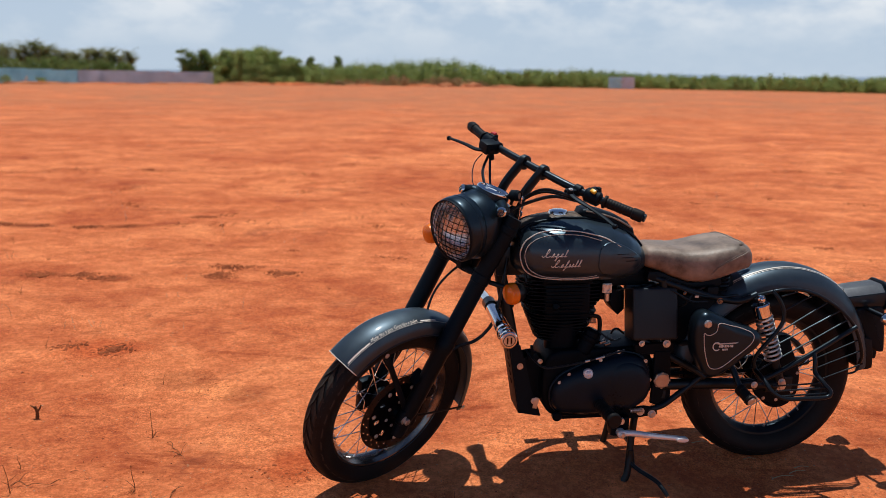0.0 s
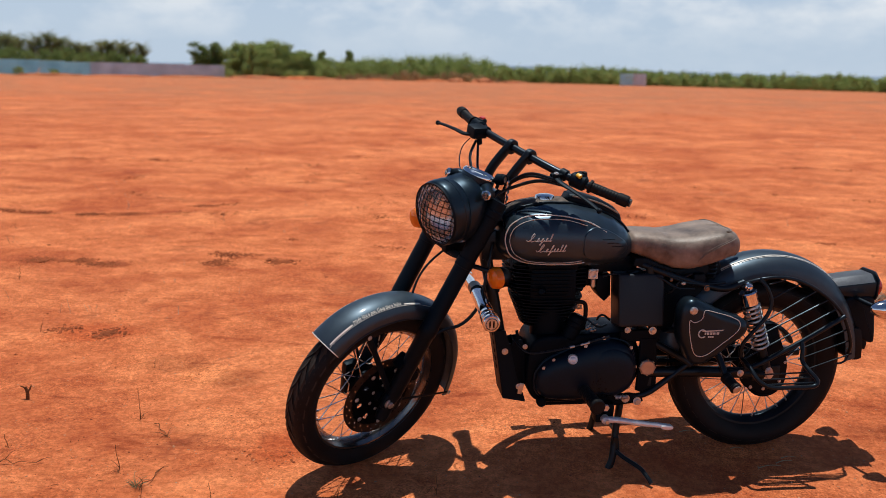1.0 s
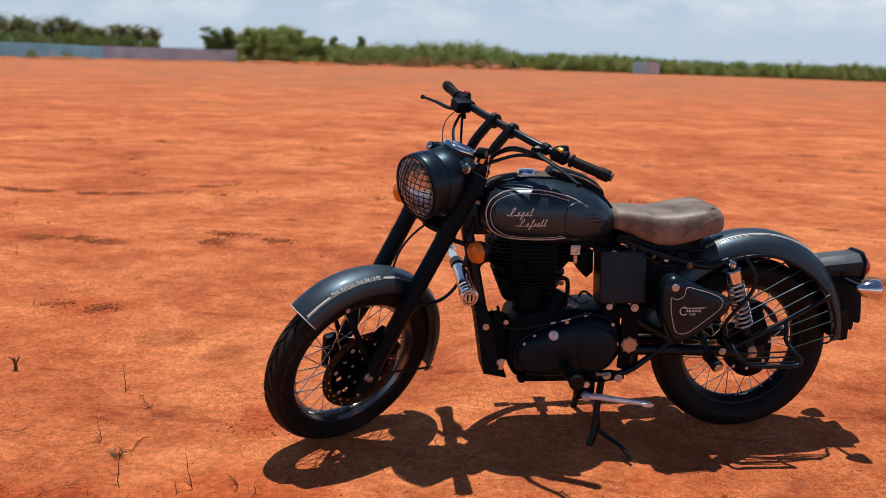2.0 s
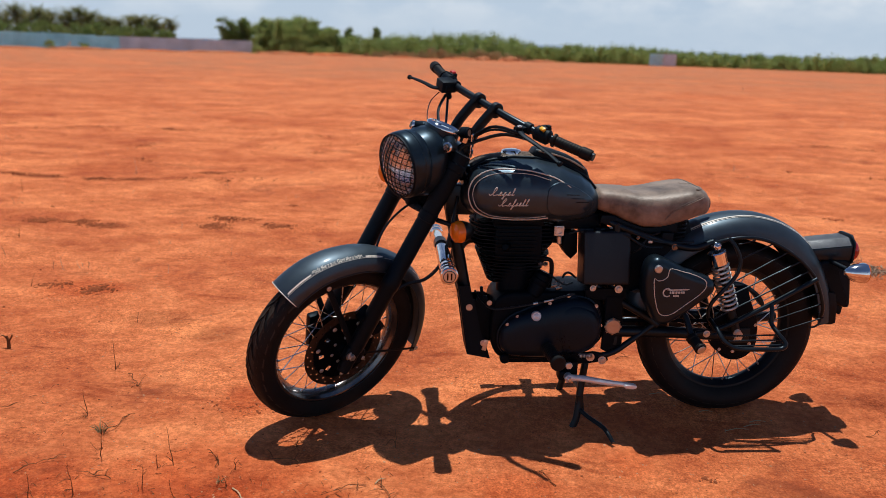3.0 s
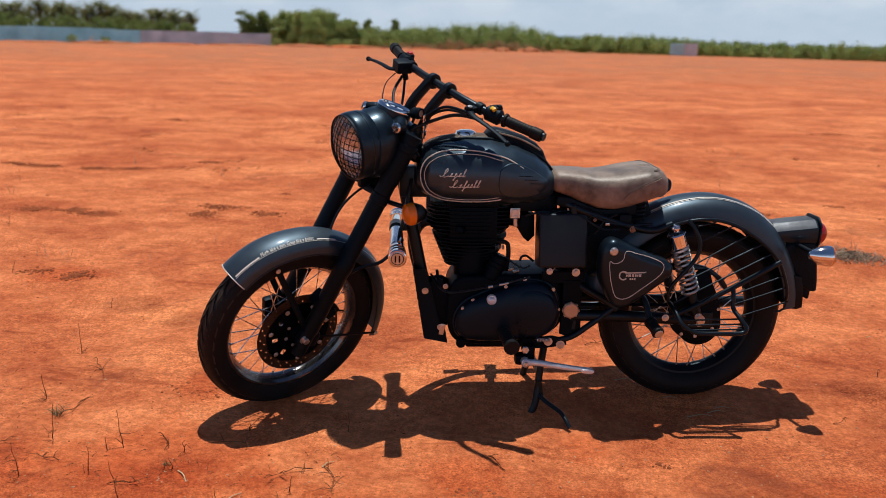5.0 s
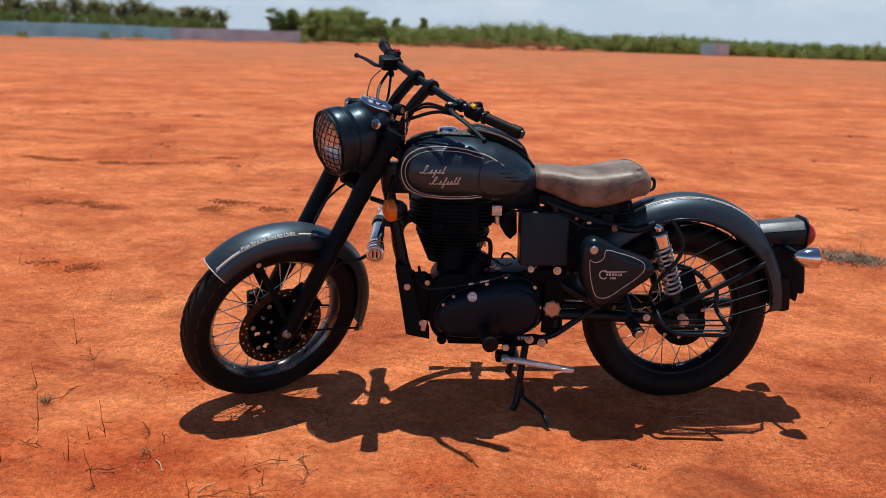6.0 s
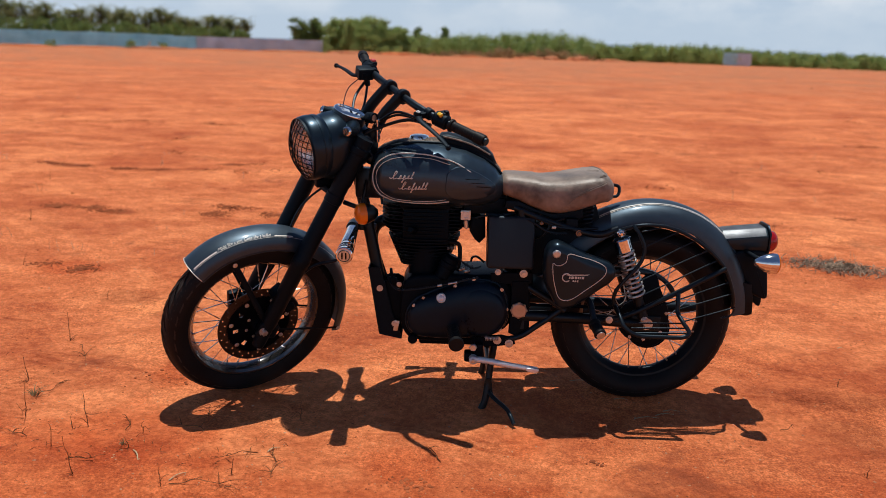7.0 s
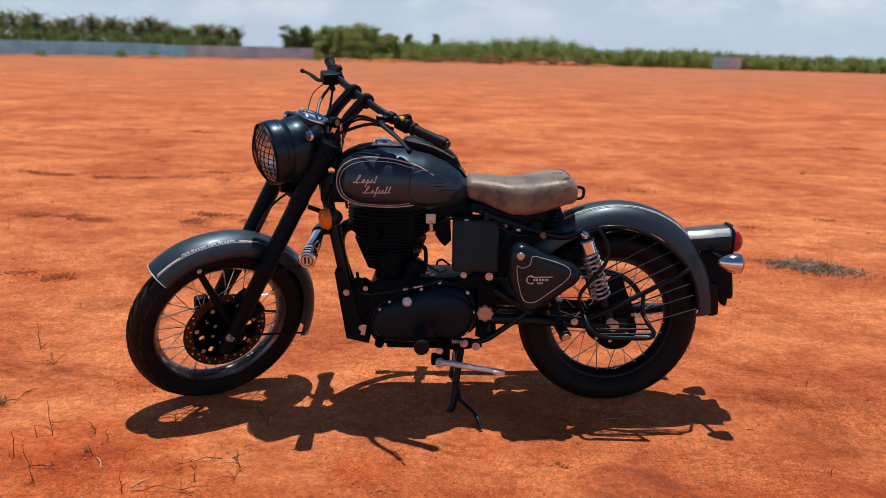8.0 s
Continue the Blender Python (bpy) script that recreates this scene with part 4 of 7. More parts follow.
def tank_skin(x, z, lift=0.001):
    top, bot, w = tank_at(x)
    c, h = bot + (top - bot) * 0.46, (top - bot) * (0.54 if z > bot + (top - bot) * 0.46 else 0.46)
    f = min(0.999, abs(z - c) / h)
    return Vector((x, -(w * (1 - f ** 2.5) ** (1 / 2.1) + lift), z))


def make_tank():
    rings = []
    xs = [p.x for p in spline([(x, 0, 0) for x in TX], 4)]
    n = 44
    for x in xs:
        top, bot, w = tank_at(x)
        c = bot + (top - bot) * 0.46
        ring = []
        for k in range(n):
            a = 2 * math.pi * k / n
            sn, cs = math.sin(a), math.cos(a)
            h = (top - c) if sn > 0 else (c - bot)
            z = c + h * math.copysign(abs(sn) ** (2 / 2.5), sn)
            f = min(1.0, abs(z - c) / h)
            y = math.copysign(w * max(0.0, 1 - f ** 2.5) ** (1 / 2.1), cs)
            ring.append(Vector((x, y, z)))
        rings.append(ring)
    tank = piece("fuel_tank", rings_to_bm(rings), TANKPAINT, BIKE, "satin black teardrop fuel tank with silver pinstripes", edge=60)
    outer = [(-0.690, 0.768), (-0.764, 0.757), (-0.862, 0.757), (-0.916, 0.780), (-0.936, 0.813), (-0.938, 0.851), (-0.920, 0.886), (-0.879, 0.910), (-0.821, 0.918), (-0.750, 0.914), (-0.678, 0.896), (-0.625, 0.866)]
    inner = [(-0.700, 0.776), (-0.764, 0.766), (-0.858, 0.767), (-0.907, 0.788), (-0.925, 0.817), (-0.927, 0.849), (-0.911, 0.879), (-0.873, 0.900), (-0.819, 0.908), (-0.750, 0.905), (-0.690, 0.889)]
    for pts, r in ((outer, 0.0024), (inner, 0.0011)):
        for s in (-1, 1):
            flat = [tank_skin(x, z) for x, z in [(p.x, p.z) for p in spline([(x, 0, z) for x, z in pts], 5)]]
            piece("pinstripe", tube([Vector((p.x, p.y * -s, p.z)) for p in flat], r, 6, smooth=1), SILVER, tank, "fine silver line")
    # the maker's script as plain flowing waves
    words = (((0.0250, 0.024, 0.0), (0.0130, 0.010, 0.0), (0.0130, 0.009, 0.011), (0.0130, 0.010, 0.0), (0.0100, 0.022, 0.0)),
             ((0.0230, 0.024, 0.0), (0.0140, 0.010, 0.0), (0.0110, 0.022, 0.010), (0.0080, 0.010, 0.0), (0.0120, 0.010, 0.0), (0.0090, 0.022, 0.0), (0.0120, 0.021, 0.0)))
    for strokes, x0, z0, rise in ((words[0], -0.880, 0.840, 0.06), (words[1], -0.850, 0.808, 0.05)):
        pts, x = [(x0 - 0.004, 0.004)], x0
        for w, h, low in strokes:
            pts += [(x + 0.15 * w, 0.0), (x + 0.62 * w, h * 0.75), (x + 0.50 * w, h), (x + 0.34 * w, h * 0.6), (x + 0.40 * w, -low), (x + (0.2 if low else 0.62) * w, -low * 0.9), (x + 0.90 * w, 0.002)]
            x += w
        flow = [tank_skin(p.x + 0.33 * p.z, z0 + (p.x - x0) * rise + p.z) for p in spline([(a, 0, c) for a, c in pts], 4)]
        piece("emblem", tube(flow, 0.0013, 5, smooth=1), SILVER, tank, "flowing silver emblem strokes")
    pad = [(-0.700, 0.800), (-0.703, 0.835), (-0.695, 0.868), (-0.660, 0.884), (-0.610, 0.868), (-0.560, 0.838), (-0.540, 0.815), (-0.556, 0.790), (-0.620, 0.776), (-0.672, 0.780)]
    for s in (-1, 1):
        ring = spline([(x, 0, z) for x, z in pad], 5, True)
        c = sum((Vector(p) for p in ring), Vector()) / len(ring)
        bm = bmesh.new()
        rows = []
        for f in (1.0, 0.97, 0.6, 0.25):
            rows.append([bm.verts.new((lambda q: Vector((q.x, q.y * -s, q.z)))(tank_skin(c.x + (p.x - c.x) * f, c.z + (p.z - c.z) * f, 0.0004 if f == 1.0 else 0.004))) for p in ring])
        for a, b in zip(rows, rows[1:]):
            for k in range(len(ring)):
                bm.faces.new((a[k], a[(k + 1) % len(ring)], b[(k + 1) % len(ring)], b[k]))
        bm.faces.new(rows[-1])
        knee = piece("knee_pad", bm, TANKPAINT, tank, "moulded black rubber knee pad")
        for i in range(3):
            rib = [tank_skin(-0.640 + 0.018 * i + 0.045 * f, 0.846 - 0.013 * i - 0.004 * f, 0.0045) for f in (0.0, 0.33, 0.66, 1.0)]
            piece("groove", tube([Vector((p.x, p.y * -s, p.z)) for p in rib], 0.0013, 6, smooth=2), MATTE, knee)
    cap = lathe([(0, 0.016), (0.018, 0.016), (0.030, 0.012), (0.034, 0.004), (0.034, -0.006), (0.040, -0.010)], 36, Matrix.Translation((-0.795, 0, 0.950)))
    piece("filler_cap", cap, CHROME, tank, "low round chrome filler cap")
    strap = bmesh.new()
    rows = []
    for x in [-0.93 + 0.41 * k / 24 for k in range(25)]:
        z = tank_at(x)[0] + 0.003
        w = 0.052 * (1.0 if x < -0.6 else 1.0 - 1.2 * (x + 0.6))
        rows.append([strap.verts.new((x, w * f, z + 0.006 * (1 - f * f) - 0.010 * abs(f) ** 3)) for f in (-1, -0.8, -0.4, 0, 0.4, 0.8, 1)])
    for a, b in zip(rows, rows[1:]):
        for k in range(6):
            strap.faces.new((a[k], a[k + 1], b[k + 1], b[k]))
    bmesh.ops.solidify(strap, geom=strap.faces[:], thickness=0.004)
    piece("tank_strap", strap, LEATHER, tank, "brown leather strap along the tank top")
    for s in (-1, 1):
        line = [(x, s * 0.053 * (1.0 if x < -0.6 else 1.0 - 1.2 * (x + 0.6)), tank_at(x)[0] - 0.003) for x in [-0.93 + 0.41 * k / 16 for k in range(17)]]
        piece("piping", tube(line, 0.0052, 8, smooth=3), MATTE, tank, "black strap piping")

    # a padded black pouch on the strap
    rings = []
    for x, w, h in ((-0.735, 0.020, 0.004), (-0.722, 0.044, 0.020), (-0.700, 0.050, 0.027), (-0.660, 0.052, 0.026), (-0.610, 0.050, 0.027), (-0.570, 0.046, 0.026), (-0.548, 0.040, 0.020), (-0.535, 0.020, 0.004)):
        z = tank_at(x)[0] + 0.006
        rings.append([Vector((x, w * math.copysign(abs(math.cos(b)) ** 0.5, math.cos(b)), z + h * max(-0.6, math.copysign(abs(math.sin(b)) ** 0.6, math.sin(b))))) for b in [2 * math.pi * q / 24 for q in range(24)]])
    piece("strap_pouch", rings_to_bm(rings), MATTE, tank, "padded black pouch on the tank strap")
    piece("pouch_seam", tube([(x, -w, tank_at(x)[0] + 0.020) for x, w in ((-0.715, 0.049), (-0.66, 0.0535), (-0.61, 0.0515), (-0.56, 0.046))], 0.003, 8, smooth=4), LEATHER, tank, "brown piping on the pouch")


make_tank()


# -- seat --
def make_seat():
    xs = [-0.516, -0.505, -0.47, -0.42, -0.37, -0.32, -0.275, -0.225, -0.192, -0.170, -0.157, -0.150]
    top = [0.838, 0.848, 0.849, 0.846, 0.845, 0.850, 0.859, 0.867, 0.868, 0.860, 0.845, 0.820]
    bot = [0.785, 0.777, 0.765, 0.744, 0.727, 0.726, 0.737, 0.754, 0.766, 0.768, 0.775, 0.785]
    wid = [0.070, 0.084, 0.092, 0.104, 0.121, 0.135, 0.141, 0.141, 0.135, 0.123, 0.106, 0.072]
    rings = []
    n = 40
    for x in [p.x for p in spline([(x, 0, 0) for x in xs], 4)]:
        t, b, w = (lerp_table(x, xs, v) for v in (top, bot, wid))
        ring = []
        for k in range(n):
            a = 2 * math.pi * k / n
            sn, cs = math.sin(a), math.cos(a)
            z = (t + b) / 2 + (t - b) / 2 * math.copysign(abs(sn) ** 0.62, sn)
            y = w * math.copysign(abs(cs) ** 0.55, cs) * (1.0 - 0.06 * (sn > 0) * sn)
            z -= 0.006 * (1 - abs(cs)) * (x > -0.4) if sn > 0 else 0
            ring.append(Vector((x, y, z)))
        rings.append(ring)
    seat = piece("seat", rings_to_bm(rings), LEATHER, BIKE, "brown leather solo saddle with stitched seams", edge=70)

    def seat_skin(x, z):
        t, b, w = (lerp_table(x, xs, v) for v in (top, bot, wid))
        f = max(-0.98, min(0.98, (z - (t + b) / 2) / ((t - b) / 2)))
        sn = math.copysign(abs(f) ** (1 / 0.62), f)
        z = min(z, t - 0.004)
        return Vector((x, -(w * (1 - sn * sn) ** 0.275 * (1 - 0.06 * max(0.0, sn)) + 0.0005), z + 0.001))
    for s in (-1, 1):
        for lift, r in ((0.0, 0.0026), (0.006, 0.0012)):
            line = [seat_skin(x, z + lift) for x, z in ((-0.308, 0.764), (-0.296, 0.780), (-0.281, 0.794), (-0.246, 0.813), (-0.205, 0.830), (-0.185, 0.838))]
            piece("seam", tube([Vector((p.x, -s * p.y, p.z)) for p in line], r, 6, smooth=6), LEATHER, seat)
    def seat_top(x, y):
        t, b, w = (lerp_table(x, xs, v) for v in (top, bot, wid))
        cs = min(1.0, abs(y) / (w * 0.94)) ** (1 / 0.55)
        sn = math.sqrt(1 - cs * cs)
        return (t + b) / 2 + (t - b) / 2 * sn ** 0.62 - 0.006 * (1 - cs)
    for grow, r in ((0.0, 0.0024), (-0.006, 0.0012)):
        edge = []
        for k in range(25):
            a = radians(-96 + 8 * k)
            x, y = -0.203 + (0.034 + grow) * math.cos(a), (0.106 + grow) * math.sin(a)
            edge.append((x, y, seat_top(x, y) + 0.0012))
        piece("seam", tube(edge, r, 6, smooth=2), LEATHER, seat)
    for i in range(3):
        x, y = -0.222 + 0.012 * i, 0.000 - 0.004 * i
        bend = [(x + 0.006 * math.cos(a), y + 0.012 * math.sin(a)) for a in [radians(40 * k) for k in range(9)]]
        piece("embossed_mark", tube([(p, q, seat_top(p, q)) for p, q in bend], 0.0010, 5, smooth=2), LEATHER, seat, "small mark pressed into the leather")
    piece("grab_loop", tube([(-0.166, -0.020, 0.780), (-0.130, -0.020, 0.780), (-0.119, -0.012, 0.796), (-0.125, -0.004, 0.813), (-0.166, 0.0, 0.815)], 0.0055, 8, smooth=5), STEELBLACK, BIKE, "black wire loop behind the saddle")
    for s in (-1, 1):
        pts = []
        for i in range(100):
            a = 2 * math.pi * i / 99 * 6.0
            pts.append((-0.232 + 0.020 * math.cos(a), s * 0.062 + 0.020 * math.sin(a), 0.690 + 0.075 * i / 99))
        piece("seat_spring", tube(pts, 0.0035, 6, smooth=1), STEELBLACK, BIKE, "black coil spring below the saddle")


make_seat()


# -- headlamp, instruments and handlebar --
def make_headlamp():
    face = Vector((-1.186, -0.003, 0.935))
    way = Vector((-0.99, 0, -0.08)).normalized()
    m = along(face, face + way)
    shell = lathe([(0.096, 0.006), (0.099, 0.0075), (0.1025, 0.004), (0.1045, -0.004), (0.1055, -0.018), (0.1050, -0.0275), (0.1030, -0.029), (0.1030, -0.031), (0.1045, -0.0325), (0.1045, -0.045), (0.097, -0.06), (0.06, -0.09), (0, -0.10)], 72, m)
    lamp = piece("headlamp", shell, PAINT, BIKE, "satin black round headlamp with a wire stone guard", turn=STEER)
    top = []
    for x, w, z0, z1, p in ((-1.140, 0.103, 0.831, 1.033, 1.0), (-1.115, 0.108, 0.826, 1.040, 0.97), (-1.082, 0.100, 0.830, 1.045, 0.9), (-1.040, 0.082, 0.838, 1.026, 0.82), (-1.005, 0.070, 0.850, 1.010, 0.8), (-0.970, 0.062, 0.868, 0.990, 0.8), (-0.945, 0.048, 0.89, 0.968, 0.8)):
        ring = []
        for k in range(36):
            a = 2 * math.pi * k / 36
            ring.append(Vector((x, w * math.copysign(abs(math.cos(a)) ** p, math.cos(a)), (z0 + z1) / 2 + (z1 - z0) / 2 * math.copysign(abs(math.sin(a)) ** p, math.sin(a)))))
        top.append(ring)
    shellbm = rings_to_bm(top, False, False)
    shellbm.faces.new([v for v in shellbm.verts[-36:]])
    piece("nacelle", shellbm, PAINT, lamp, "satin black lamp nacelle", turn=STEER)
    piece("screw", bolt(Vector((-1.150, 0, 1.031)), (0, 0, 1), 0.004, 0.003), STEEL, lamp, turn=STEER)
    piece("reflector", lathe([(0.098, -0.004), (0.085, -0.035), (0.05, -0.058), (0.0, -0.064)], 48, m), REFLECTOR, lamp, turn=STEER)
    glass = piece("lamp_glass", lathe([(0.098, 0.007), (0.085, 0.013), (0.05, 0.019), (0.0, 0.022)], 48, m), LENS, lamp, turn=STEER)
    glass.visible_shadow = False
    dome = lambda x, y: 0.010 + 0.036 * max(0.0, 1 - (x * x + y * y) / 0.0098)
    span = 0.0975
    step = 0.0175
    for i in range(-5, 6):
        u = i * step
        half = math.sqrt(span * span - u * u)
        for flip in (False, True):
            pts = []
            for k in range(13):
                v = -half + 2 * half * k / 12
                x, y = (u, v) if not flip else (v, u)
                pts.append(Vector((x, y, dome(x, y))))
            piece("guard_wire", tube([m @ p for p in pts], 0.0014, 5, smooth=1), MATTE, lamp, turn=STEER)
    piece("guard_rim", lathe([(0.096, 0.006), (0.1005, 0.006), (0.1005, 0.013), (0.097, 0.013)], 56, m, True), MATTE, lamp, turn=STEER)
    for s in (-1, 1):
        p = Vector((-1.080, s * (0.100 if s < 0 else 0.076), 1.020))
        w = Vector((-0.80, s * 0.42, 0.22)).normalized()
        piece("pilot_lamp", join_bm(rod(p - w * 0.03, p + w * 0.016, 0.0165, 20, 0.003), rod(p + w * 0.012, p + w * 0.020, 0.0135, 20, 0.003)), MATTE, lamp, "small pilot lamp in a black cup", turn=STEER)
        piece("pilot_ear", tube([(-1.045, s * 0.050, 1.010), (-1.060, s * 0.075, 1.014), p], (0.026, 0.017), 16, smooth=3), PAINT, lamp, "black lamp cowl", turn=STEER)
        piece("pilot_ring", lathe([(0.0160, 0.010), (0.0166, 0.014), (0.0150, 0.018), (0.0118, 0.020), (0.0105, 0.018)], 28, along(p, p + w), True), CHROME, lamp, turn=STEER)
        piece("pilot_glass", rod(p + w * 0.018, p + w * 0.0225, 0.0105, 16, 0.003), LENS, lamp, turn=STEER)
    gauge = Vector((-1.030, 0.004, 1.034))
    up = Vector((0.36, 0, 1)).normalized()
    m_gauge = along(gauge, gauge + up)
    piece("speedometer", lathe([(0.0, 0.002), (0.043, 0.002), (0.0445, 0.011), (0.047, 0.0135), (0.052, 0.0125), (0.0565, 0.007), (0.0570, 0.003)], 48, m_gauge), CHROME, lamp, "chrome-rimmed speedometer", turn=STEER)
    piece("gauge_cup", lathe([(0.0555, 0.004), (0.0565, 0.003), (0.0575, -0.030)], 48, m_gauge), PAINT, lamp, turn=STEER)
    piece("dial", rod(gauge + up * 0.0022, gauge + up * 0.0034, 0.0425, 32), MATTE, lamp, turn=STEER)
    piece("needle", box((0.030, 0.002, 0.001), m_gauge @ Matrix.Translation((0.010, 0.006, 0.0042)) @ Matrix.Rotation(0.6, 4, "Z"), 0.0), WHITE, lamp, turn=STEER)
    face_glass = piece("dial_glass", lathe([(0.0, 0.0085), (0.025, 0.0083), (0.0438, 0.0078), (0.0436, 0.0066), (0.0, 0.0066)], 40, m_gauge), CLEAR, lamp, turn=STEER)
    face_glass.visible_shadow = False
    ign = Vector((-0.978, -0.050, 1.034))
    back = Vector((0.25, -0.93, 0.28)).normalized()
    piece("ignition_switch", join_bm(rod(ign - back * 0.02, ign + back * 0.010, 0.0185, 24, 0.004), lathe([(0.0115, 0.008), (0.0165, 0.008), (0.0165, 0.016), (0.0115, 0.016)], 24, along(ign, ign + back), True)), MATTE, BIKE, "round black switch", turn=STEER)
    piece("switch_face", rod(ign + back * 0.0100, ign + back * 0.0125, 0.0112, 16), GOLDCAP, BIKE, "bronze switch face", turn=STEER)
    stack = [(0.0, 0.0), (0.006, 0.0), (0.006, 0.012), (0.010, 0.013), (0.010, 0.024), (0.0065, 0.026), (0.0065, 0.038), (0.011, 0.040), (0.011, 0.048), (0.007, 0.050), (0.007, 0.074), (0.010, 0.076), (0.010, 0.084), (0.0, 0.086)]
    piece("cable_adjuster", lathe(stack, 16, along((-0.964, -0.060, 0.942), (-0.974, -0.060, 1.030))), CHROME, BIKE, "bright cable adjuster beside the steering head", turn=STEER, scaled=False)
    for y in (-0.05, 0.05):
        piece("yoke_nut", rod((-0.985, y, 1.0), (-0.975, y, 1.024), 0.014, 6, 0.003), CHROME, BIKE, turn=STEER)
    piece("lamp_tab", box((0.05, 0.02, 0.03), Matrix.Translation((-1.13, -0.02, 0.815)), 0.005), MATTE, lamp, turn=STEER)


make_headlamp()

BAR = [(-0.768, -0.402, 1.058), (-0.790, -0.34, 1.063), (-0.822, -0.27, 1.070), (-0.850, -0.20, 1.078), (-0.868, -0.12, 1.085), (-0.872, 0, 1.088),
       (-0.872, 0.12, 1.090), (-0.862, 0.20, 1.089), (-0.843, 0.27, 1.088), (-0.819, 0.34, 1.086), (-0.798, 0.405, 1.085)]


def bar_at(y):
    return Vector((lerp_table(y, [p[1] for p in BAR], [p[0] for p in BAR]), y, lerp_table(y, [p[1] for p in BAR], [p[2] for p in BAR])))


def make_handlebar():
    bar = piece("handlebar", tube(BAR, 0.0128, 16, smooth=5), STEELBLACK, BIKE, "black tubular handlebar on tall risers", turn=STEER, scaled=False)

    def side(s):
        p, q = bar_at(s * 0.272), bar_at(s * 0.390)
        d = (q - p).normalized()
        ln = (q - p).length
        prof = [(0.0, 0), (0.021, 0), (0.022, 0.004), (0.021, 0.008)]
        h = 0.010
        while h < ln - 0.03:
            prof += [(0.0160, h), (0.0166, h + 0.0015), (0.0166, h + 0.0075), (0.0160, h + 0.009)]
            h += 0.0095
        prof += [(0.0160, ln - 0.032), (0.0190, ln - 0.030), (0.0193, ln - 0.002), (0.018, ln + 0.004), (0.0, ln + 0.004)]
        piece("grip", lathe(prof, 24, along(p, q)), RUBBER, bar, "ribbed black rubber grip", turn=STEER, scaled=False)
        piece("bar_end", rod(q + d * 0.003, q + d * 0.007, 0.008, 16, 0.002), STEEL, bar, turn=STEER, scaled=False)
        c = bar_at(s * 0.236)
        e = (bar_at(s * 0.26) - bar_at(s * 0.21)).normalized()
        turnm = along(c, c + e)
        sw = join_bm(rod(c - e * 0.027, c + e * 0.029, 0.0245, 24, 0.007), box((0.034, 0.040, 0.046), turnm @ Matrix.Translation((0, 0, 0.001)), 0.011, 3), box((0.026, 0.032, 0.016), Matrix.Translation(c + Vector((0.010, 0, 0.020))), 0.006, 3))
        cube = piece("switch_cube", sw, MATTE, bar, "black handlebar switch housing", turn=STEER, scaled=False)
        if s < 0:
            piece("button", box((0.013, 0.019, 0.011), Matrix.Translation(c + Vector((-0.010, -0.006, 0.0225))) @ Matrix.Rotation(radians(-30), 4, "Y"), 0.003), YELLOW, cube, "yellow button", turn=STEER, scaled=False)
            piece("button", box((0.012, 0.014, 0.008), Matrix.Translation(c + Vector((0.012, -0.008, 0.030))), 0.002), MATTE, cube, turn=STEER, scaled=False)
        else:
            piece("button", box((0.016, 0.018, 0.010), Matrix.Translation(c + Vector((0.012, 0.0, 0.029))), 0.003), REDBUTTON, cube, "red kill switch", turn=STEER, scaled=False)
        # lever and its perch
        a = bar_at(s * 0.186)
        perch = join_bm(rod(a - (bar_at(s * 0.2) - a).normalized() * 0.012, a + (bar_at(s * 0.2) - a).normalized() * 0.014, 0.019, 18, 0.003),
                        box((0.050, 0.026, 0.020), Matrix.Translation(a + Vector((-0.026, -s * 0.002, -0.002))), 0.006),
                        rod(a + Vector((-0.046, s * 0.008, -0.016)), a + Vector((-0.046, s * 0.008, 0.014)), 0.011, 16, 0.002))
        piece("lever_perch", perch, MATTE, bar, turn=STEER, scaled=False)
        piece("perch_bolt", bolt(a + Vector((-0.046, s * 0.008, 0.014)), (0, 0, 1), 0.005, 0.004), STEEL, bar, turn=STEER, scaled=False)
        dip = 0.014 if s > 0 else 0.0
        lever = [a + Vector((-0.044, s * 0.006, -dip * 0.5)), a + Vector((-0.056, s * 0.045, -0.002 - dip * 1.1)), a + Vector((-0.052, s * 0.10, -0.008 - dip * 1.0)), a + Vector((-0.046, s * 0.155, -0.018 - dip * 0.8)), a + Vector((-0.048, s * 0.202, -0.026 - dip * 0.6))]
        piece("lever", join_bm(tube(lever, (0.0115, 0.0072), 10, smooth=5, flat=0.55, side=(0, 0, 1)), rod(lever[-1] + Vector((0, -s * 0.006, 0)), lever[-1] + Vector((0, s * 0.008, -0.002)), 0.0085, 12, 0.004)),
             MATTE, bar, "black control lever", turn=STEER, scaled=False)
        # tall curved riser that clamps the bar
        foot, head = Vector((-0.982, s * 0.046, 0.935)), bar_at(s * 0.044)
        mid = foot.lerp(head, 0.55) + Vector((-0.020, 0, 0.010))
        riser = join_bm(tube([foot, foot.lerp(head, 0.25) + Vector((-0.012, 0, 0.004)), mid, head + Vector((-0.010, 0, 0.004))], 0.0215, 14, smooth=6, flat=0.5, side=(0, 1, 0)),
                        rod(head - Vector((0, 0.011, 0)), head + Vector((0, 0.011, 0)), 0.0255, 28, 0.003))
        piece("riser", riser, STEELBLACK, BIKE, "curved black handlebar riser", turn=STEER, scaled=False)
    both(side)
    c = bar_at(0.195)
